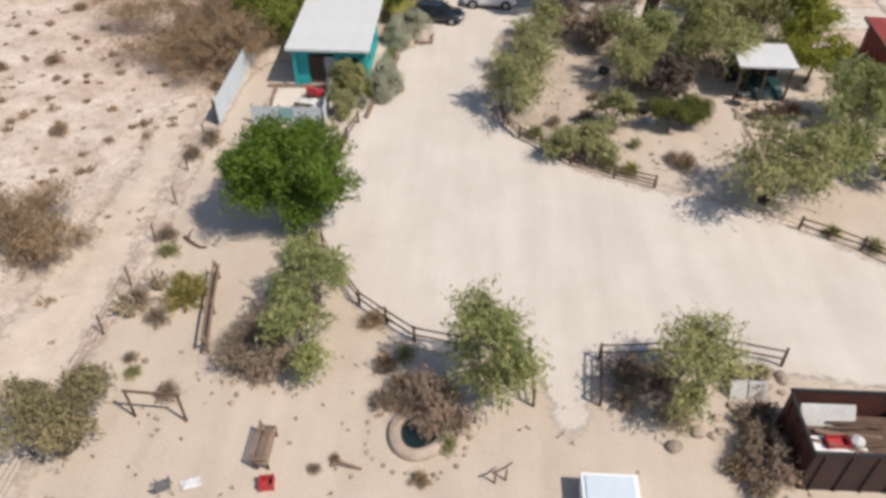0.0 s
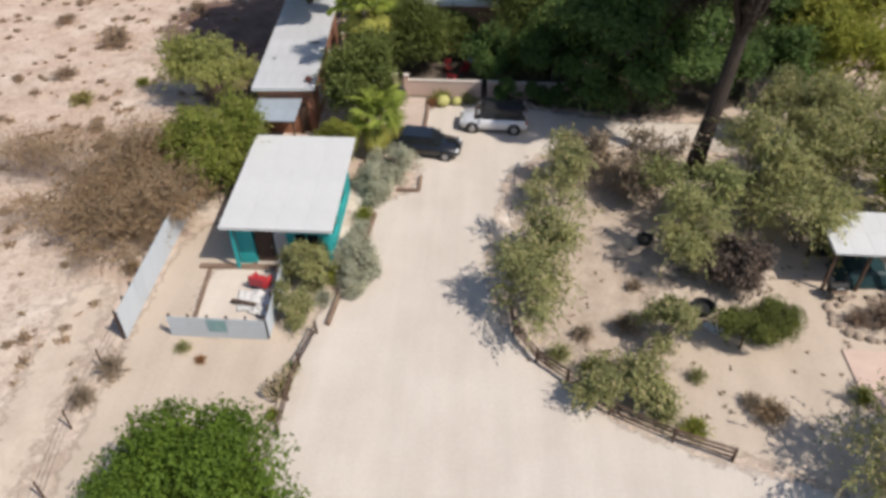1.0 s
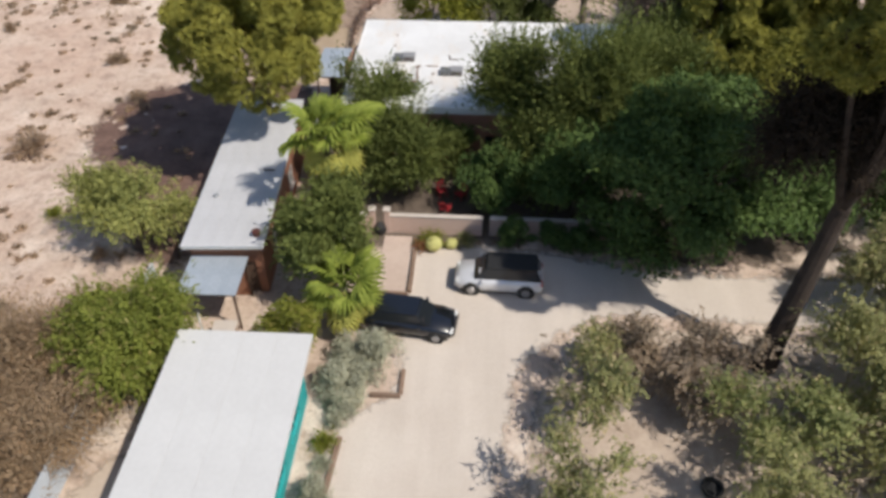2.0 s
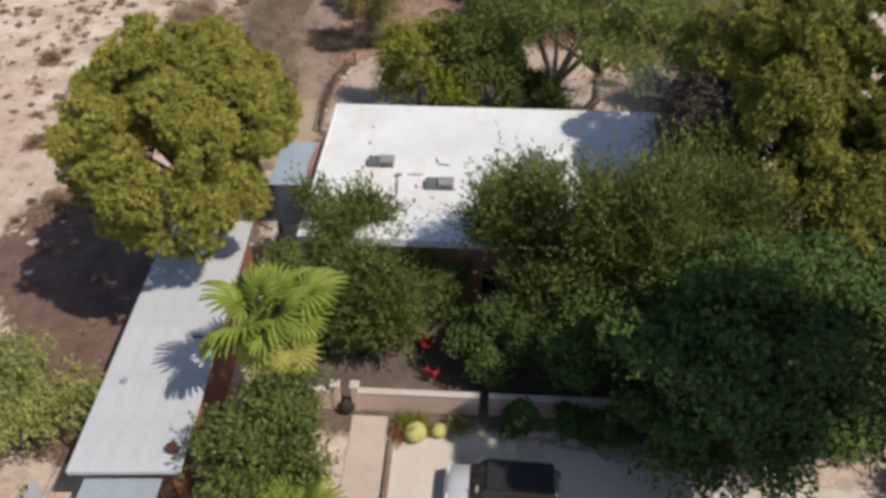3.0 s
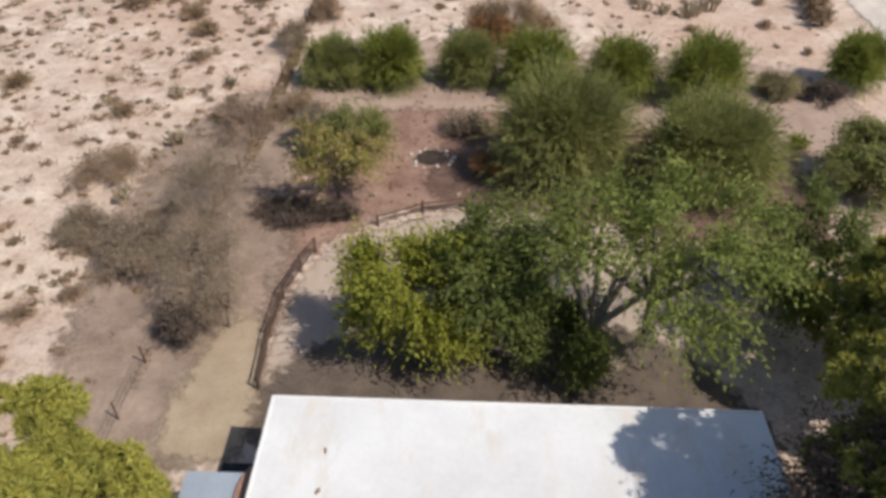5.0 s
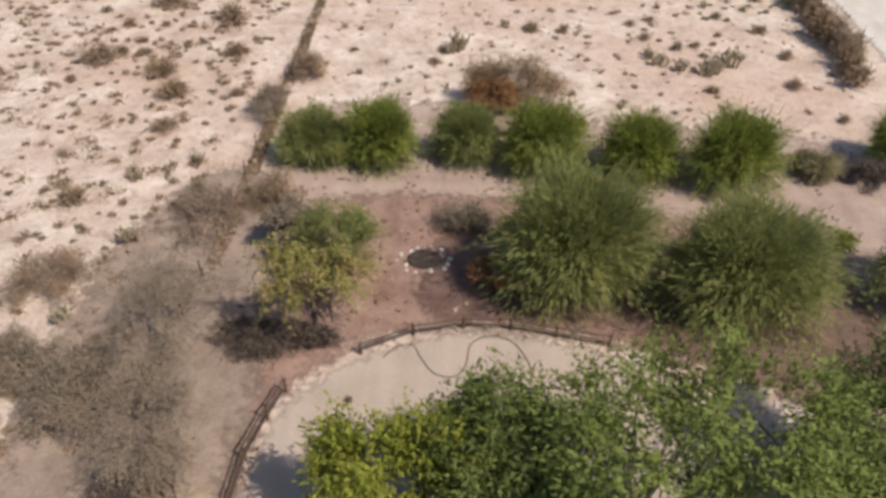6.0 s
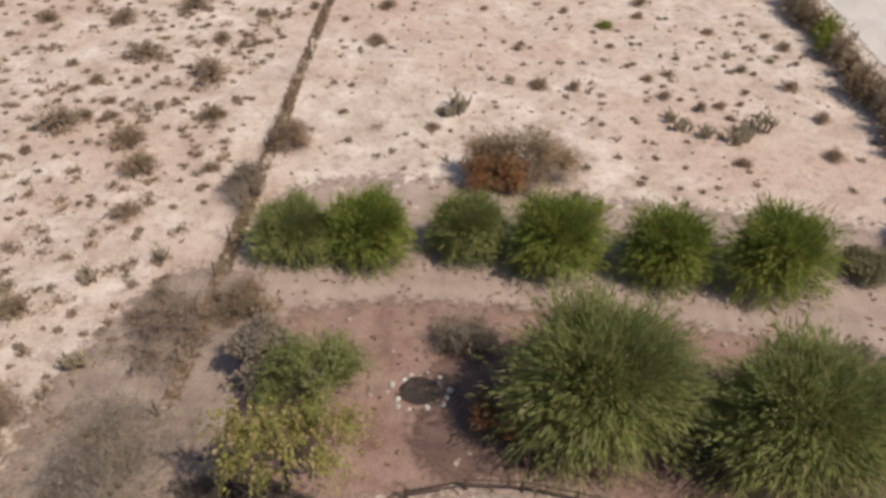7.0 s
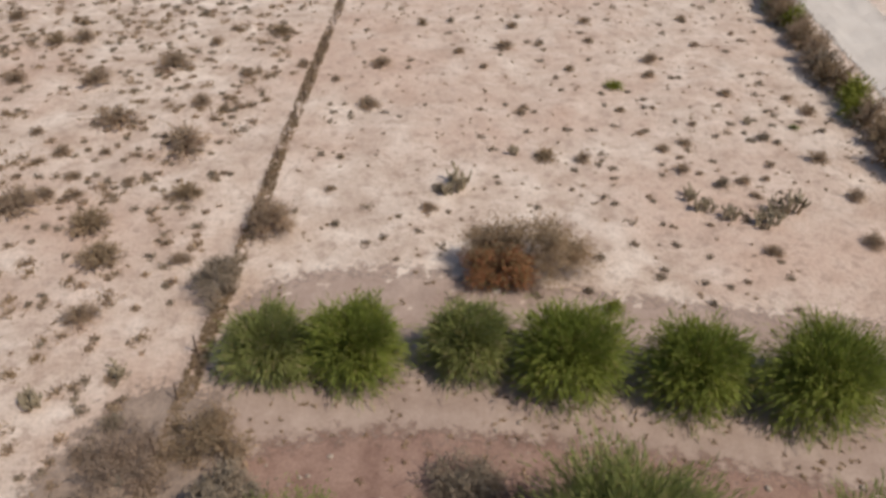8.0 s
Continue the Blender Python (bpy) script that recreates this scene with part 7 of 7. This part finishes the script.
NEAR_WEST = [(-28.3, 60.6, 2.0, "straw"), (-24.9, 63.1, 1.4, "olive"), (-29.4, 69.6, 3.6, "dusty"), (-35, 73, 1.9, "dusty"), (-25.6, 57.0, 1.7, "dusty"), (-20.5, 96.6, 1.1, "dusty"), (-32.2, 104.1, 1.2, "dusty"), (-19.8, 107.7, 1.4, "dusty"), (-21.8, 147.5, 1.9, "dusty"), (-36, 112, 2.8, "brown"), (-26.4, 108, 2.4, "brown"), (-23.5, 116.5, 2.4, "dusty"), (-31, 47, 1.8, "dusty"), (-26.5, 38, 1.6, "dusty"), (-30.5, 36, 1.7, "dusty"), (-33.5, 42, 2, "dusty"), (-29.5, 31, 1.2, "dusty"), (-33, 56, 1.6, "brown"), (-31, 64, 2.2, "dusty"), (-24, 66.5, 1.4, "olive"), (-25, 76, 2, "dusty"), (-29, 82, 2.2, "dusty"), (-24.5, 88.5, 1.8, "dusty"), (-22.4, 90, 1.6, "dusty"), (-33, 93, 2.4, "brown")]
EAST_A = [(-3.5, 153.3, 1.36, "dusty"), (0.7, 154.7, 2.16, "dusty"), (-1.2, 150.2, 1.04, "dusty"), (1.6, 159.8, 1.6, "dusty"), (9, 161.5, 1.68, "dusty"), (8.8, 156.6, 1.12, "dusty"), (18.9, 156.1, 1.12, "dusty"), (14, 152.4, 2.16, "dusty"), (13.3, 149.2, 1.44, "dusty"), (15.9, 149.1, 0.72, "twig"), (9.8, 146.7, 1.92, "olive"), (19.1, 145.9, 1.44, "dusty"), (24.2, 145.5, 1.2, "dusty"), (25.1, 143, 1.84, "dusty"), (12.5, 143.2, 0.64, "dusty"), (10.8, 138.9, 0.88, "dusty"), (15.1, 140.4, 0.88, "dusty")]
EAST_B = [(1.6, 141.7, 1.28, "dusty"), (3.1, 134.8, 2.08, "brown"), (12, 136.5, 1.2, "dusty"), (13.9, 137.4, 1.36, "dusty"), (13.1, 135.4, 0.72, "dusty"), (12.8, 133.6, 1.44, "dusty"), (14, 133.2, 0.72, "dusty"), (19.4, 134.6, 0.96, "dusty"), (23.2, 135.6, 1.84, "dusty"), (23.1, 140.4, 0.96, "green"), (21.1, 138.1, 0.8, "twig"), (25.1, 139.9, 0.8, "twig"), (16.9, 132.4, 1.28, "dusty"), (17.3, 130.8, 0.96, "dusty"), (23.2, 125.5, 1.84, "dusty"), (5.6, 123.2, 0.8, "twig"), (13.3, 127.1, 0.56, "dusty")]
FAR_WEST = [(-39, 154.2, 2.72, "dusty"), (-41.3, 153.1, 2.4, "brown"), (-47.6, 158.5, 2.56, "dusty"), (-34.4, 145.3, 3.28, "dusty"), (-28.7, 148.8, 3.6, "dusty"), (-25.3, 157.2, 1.44, "dusty"), (-20.9, 156.8, 2.56, "brown"), (-29.8, 138.3, 3.76, "dusty"), (-24.3, 141.9, 2, "dusty"), (-23.4, 134.8, 4.16, "dusty"), (-21.6, 128.6, 2.48, "brown"), (-32.2, 126.7, 3.76, "dusty"), (-26.4, 124.8, 3.28, "brown"), (-24.5, 121.5, 3.12, "brown"), (-19.7, 121.7, 1.6, "dusty"), (-28.9, 128.2, 1.44, "dusty")]
FAR_NORTH = [(-29.1, 134, 1.12, "dusty"), (-25.9, 130, 1.2, "dusty"), (-30, 130.5, 1.44, "dusty"), (-10.4, 149.9, 2.32, "dusty"), (-10.7, 142.4, 2.32, "dusty"), (-14, 146.9, 1.12, "dusty"), (-17.3, 149.6, 1.76, "dusty"), (-22.5, 142.7, 0.96, "dusty"), (-35.3, 136.4, 1.36, "dusty"), (-32.2, 133.7, 1.76, "dusty"), (-41.2, 145.2, 2.48, "dusty"), (-33.8, 130.2, 0.88, "dusty"), (-33.3, 132.3, 1.04, "dusty"), (-4.5, 130.5, 1.28, "twig"), (-5.1, 127.9, 1.44, "dusty")]
for rows in (NEAR_WEST, EAST_A, EAST_B, FAR_WEST, FAR_NORTH):
    for x, y, w, k in rows:
        shrub(x, y, w * 1.12, k, 0.62, "open desert shrubs")
for i in range(104):
    x, y = (rd.uniform(-56, -19), rd.uniform(24, 178)) if i % 3 else (rd.uniform(-14, 27), rd.uniform(119, 178))
    shrub(x, y, rd.uniform(0.6, 1.7) ** 1.15, rd.choice(("dusty", "dusty", "twig", "brown")), rd.uniform(0.6, 1.0), "small open desert shrubs")
for i in range(36):
    y = 126 + i * 1.5
    shrub(28.8 + rd.uniform(-0.7, 0.7) + (y - 138) * 0.02, y, rd.uniform(2.4, 3.6), rd.choice(("olive", "dusty", "brown", "twig", "brown")), rd.uniform(1.2, 1.8), "roadside hedge", "brushy bush in a roadside hedge")
patch("road", [(32.5, -12), (32.5, 120), (33.0, 160), (33.5, 184), (41, 184), (40.5, 160), (40, 120), (40, -12)], 0.09, GRAVEL, "pale dusty road beyond a brushy hedge", "road", 1.0, 0.8)


# ---- cholla and agave ----
def cholla_mesh(seed):
    rng = random.Random(seed)
    bm = bmesh.new()
    for k in range(9):
        a, r = rng.uniform(0, 6.28), rng.uniform(0.05, 0.3)
        p = Vector((r * math.cos(a), r * math.sin(a), 0))
        q = p + Vector((math.cos(a) * 0.12, math.sin(a) * 0.12, rng.uniform(0.35, 0.7)))
        add_tube(bm, [p - Vector((0, 0, 0.05)), p.lerp(q, 0.6) + Vector((0, 0, 0.05)), q], 0.05, 0.045, 6)
        for j in range(3):
            b = rng.uniform(0, 6.28)
            s = p.lerp(q, rng.uniform(0.4, 0.95))
            add_tube(bm, [s, s + Vector((math.cos(b) * 0.16, math.sin(b) * 0.16, 0.1)), s + Vector((math.cos(b) * 0.2, math.sin(b) * 0.2, 0.28))], 0.04, 0.035, 5)
    me = bpy.data.meshes.new("cholla")
    bm.to_mesh(me)
    bm.free()
    me.materials.append(CACTUS)
    return me


CHOLLA = [cholla_mesh(k) for k in range(3)]
for i, (x, y, s) in enumerate(((0.9, 135.4, 0.96), (19.6, 141.1, 0.8), (12.6, 130.2, 1.2), (12.9, 128.6, 1.28), (14.8, 128, 1.36), (16.6, 127.2, 1.52), (19.2, 129.4, 2.08), (18, 128.9, 1.36), (-3.2, 130.6, 1.92), (-3.9, 129.6, 1.1), (17.4, 127.6, 1.4), (13.6, 128.9, 1), (-21.5, 104.6, 1.5), (-23.4, 110.5, 1.2), (-20, 112.6, 1.1), (-22.6, 97.6, 1.2), (-15.3, 24.8, 1.2), (-16.2, 22.9, 1.3), (-8.9, 37.4, 1.2), (-9.1, 36.5, 1))):
    ob = new("cholla_cactus", CHOLLA[i % 3])
    ob.matrix_basis = Matrix.LocRotScale((x, y, ground_z(x, y)), Euler((0, 0, i * 1.1)), (s, s, s))
    tagged(ob, "branching dusty green cholla cactus on sand", "cactus", "cholla cacti")


# ---- what nobody could count: grass tufts, fallen twigs, pebbles ----
def scatter(name, n, area, size, mat, seed, label, category, flat=0.35, per=7, spread=0.0):
    """n small tufts spread over a stretch of the plan."""
    rng = np.random.default_rng(seed)
    x, y = rng.uniform(area[0], area[1], n), rng.uniform(area[2], area[3], n)
    gather = np.array([noise.noise(Vector((a * 0.16, b * 0.16, seed))) for a, b in zip(x, y)])
    keep = rng.uniform(-0.6, 0.6, n) < gather
    x, y = x[keep], y[keep]
    z = np.array([ground_z(a, b) for a, b in zip(x, y)])
    s = size * rng.uniform(0.5, 1.5, len(x))
    c = np.repeat(np.stack([x, y, z + 0.02], 1), per, 0)
    d = unit(rng, len(c))
    d[:, 2] = np.abs(d[:, 2]) * flat + 0.12
    d /= np.linalg.norm(d, axis=1, keepdims=True)
    ln = np.repeat(s, per)
    c = c + unit(rng, len(c)) * (ln * spread * rng.uniform(0, 1, len(c)))[:, None] * np.array([1, 1, 0.35])
    c[:, 2] = np.maximum(c[:, 2], np.repeat(z, per))
    me = leaf_quads(c + d * ln[:, None] * 0.4, d, size, size * 0.28, rng, name, mat)
    return tagged(new(name, me), label, category, kind="stuff")


scatter("dry_grass", 1400, (-56, -18, 12, 180), 0.3, CREOSOTE, 301, "sparse dry grey tufts over open desert", "grass", per=12)
scatter("low_scrub", 1900, (-54, -19, 20, 178), 0.3, CREOSOTE, 311, "low dusty scrub clumps dotting open desert", "scrub", 0.8, 40, 1.3)
scatter("low_scrub", 1100, (-54, -19, 84, 178), 0.28, GREY_TWIG, 313, "low grey scrub clumps dotting open desert", "scrub", 0.8, 40, 1.5)
scatter("low_scrub", 420, (-14, 27, 119, 178), 0.26, GREY_TWIG, 312, "low grey scrub clumps dotting open desert", "scrub", 0.8, 40, 1.5)
scatter("low_scrub", 420, (-54, -18, 90, 172), 0.26, DRY_BROWN, 314, "thin brown scrub mats over open desert", "scrub", 0.7, 60, 3.4)
scatter("dry_grass", 1000, (-15, 28, 117, 180), 0.24, DRY_BROWN, 302, "sparse straw-coloured tufts over open desert", "grass", per=10)
scatter("dry_grass", 900, (-15, 22, 98, 114), 0.24, DRY_BROWN, 303, "dry straw-coloured grass on reddish soil", "grass")
scatter("fallen_twigs", 220, (-16, 16, 13, 21), 0.16, GREY_TWIG, 304, "scattered dry twigs on sand", "twigs", 0.15)
scatter("fallen_twigs", 450, (1.5, 24, 36, 56), 0.2, GREY_TWIG, 305, "scattered dry twigs and leaves in the garden", "twigs", 0.15)
scatter("fallen_twigs", 700, (-17, -11.6, 84, 98), 0.2, GREY_TWIG, 306, "scattered dry twigs behind the house", "twigs", 0.15)
scatter("fence_weeds", 1600, (-17.3, -16.8, 84, 101), 0.2, DARK_TWIG, 308, "dry weeds caught along the wire fence", "weeds", 0.6, 9)
scatter("fence_weeds", 7500, (-16.75, -15.85, 101, 176), 0.2, DRY_BROWN, 307, "dry weeds caught along the wire fence", "weeds", 0.6, 9)


# leaf drifts and patches on the white roof
def roof_litter():
    drifts = ((-3.0, 75.0, 0.75, 0.1, -8, DARK_WOOD), (-3.35, 75.35, 0.1, 0.6, 18, DARK_WOOD), (-4.35, 74.05, 0.85, 0.13, -3, BROWN_WOOD), (-5.25, 73.95, 0.35, 0.45, -30, BROWN_WOOD), (-5.2, 72.9, 0.16, 1.7, 3, BROWN_WOOD), (-5.35, 72.0, 0.3, 0.5, -20, BROWN_WOOD), (-4.25, 73.05, 0.14, 0.3, 0, BROWN_WOOD), (-4.25, 71.9, 0.14, 0.35, 0, BROWN_WOOD))
    drifts += ((-2.0, 73.65, 0.14, 0.25, 0, BROWN_WOOD), (-1.55, 73.2, 0.32, 0.12, -35, BROWN_WOOD), (-1.8, 75.2, 0.4, 0.09, 10, BROWN_WOOD), (-0.8, 75.6, 0.4, 0.08, 15, BROWN_WOOD), (0.7, 75.85, 1.3, 0.09, 12, BROWN_WOOD), (0.35, 75.6, 0.3, 0.2, 0, BROWN_WOOD), (-7.25, 74.15, 0.3, 0.12, 20, BROWN_WOOD), (-7.1, 72.5, 0.3, 0.25, 40, BROWN_WOOD), (-7.0, 76.8, 0.3, 0.12, 60, BROWN_WOOD), (-7.0, 78.4, 0.1, 0.3, 10, BROWN_WOOD))
    for x, y, w, d, a, mat in drifts:
        bm = bmesh.new()
        bmesh.ops.create_icosphere(bm, subdivisions=2, radius=0.5)
        for v in bm.verts:
            v.co *= 1 + 0.5 * noise.noise(v.co * 3 + Vector((x, y, 0)))
            v.co = Vector((v.co.x * w, v.co.y * d, v.co.z * 0.08))
        ob = part("leaf_drift", bm, mat)
        ob.matrix_basis = pose(x, y, 4.29, 0, 0, a)
        tagged(ob, "brown drift of leaves and twigs on a white roof", "leaf drift", "roof leaf drifts")


roof_litter()
drift = bmesh.new()
bmesh.ops.create_icosphere(drift, subdivisions=3, radius=0.5)
for v in drift.verts:
    v.co *= 1 + 0.35 * noise.noise(v.co * 3)
    v.co = Vector((v.co.x * 0.75, v.co.y * 3.6, v.co.z * 0.07))
drift = part("leaf_drift", drift, RUST_LITTER)
drift.matrix_basis = pose(-9.68, 75.95, 3.565, 1.8, 0, 0.5)
tagged(drift, "rust-brown drift of leaves on a shed roof", "leaf drift", "roof leaf drifts")
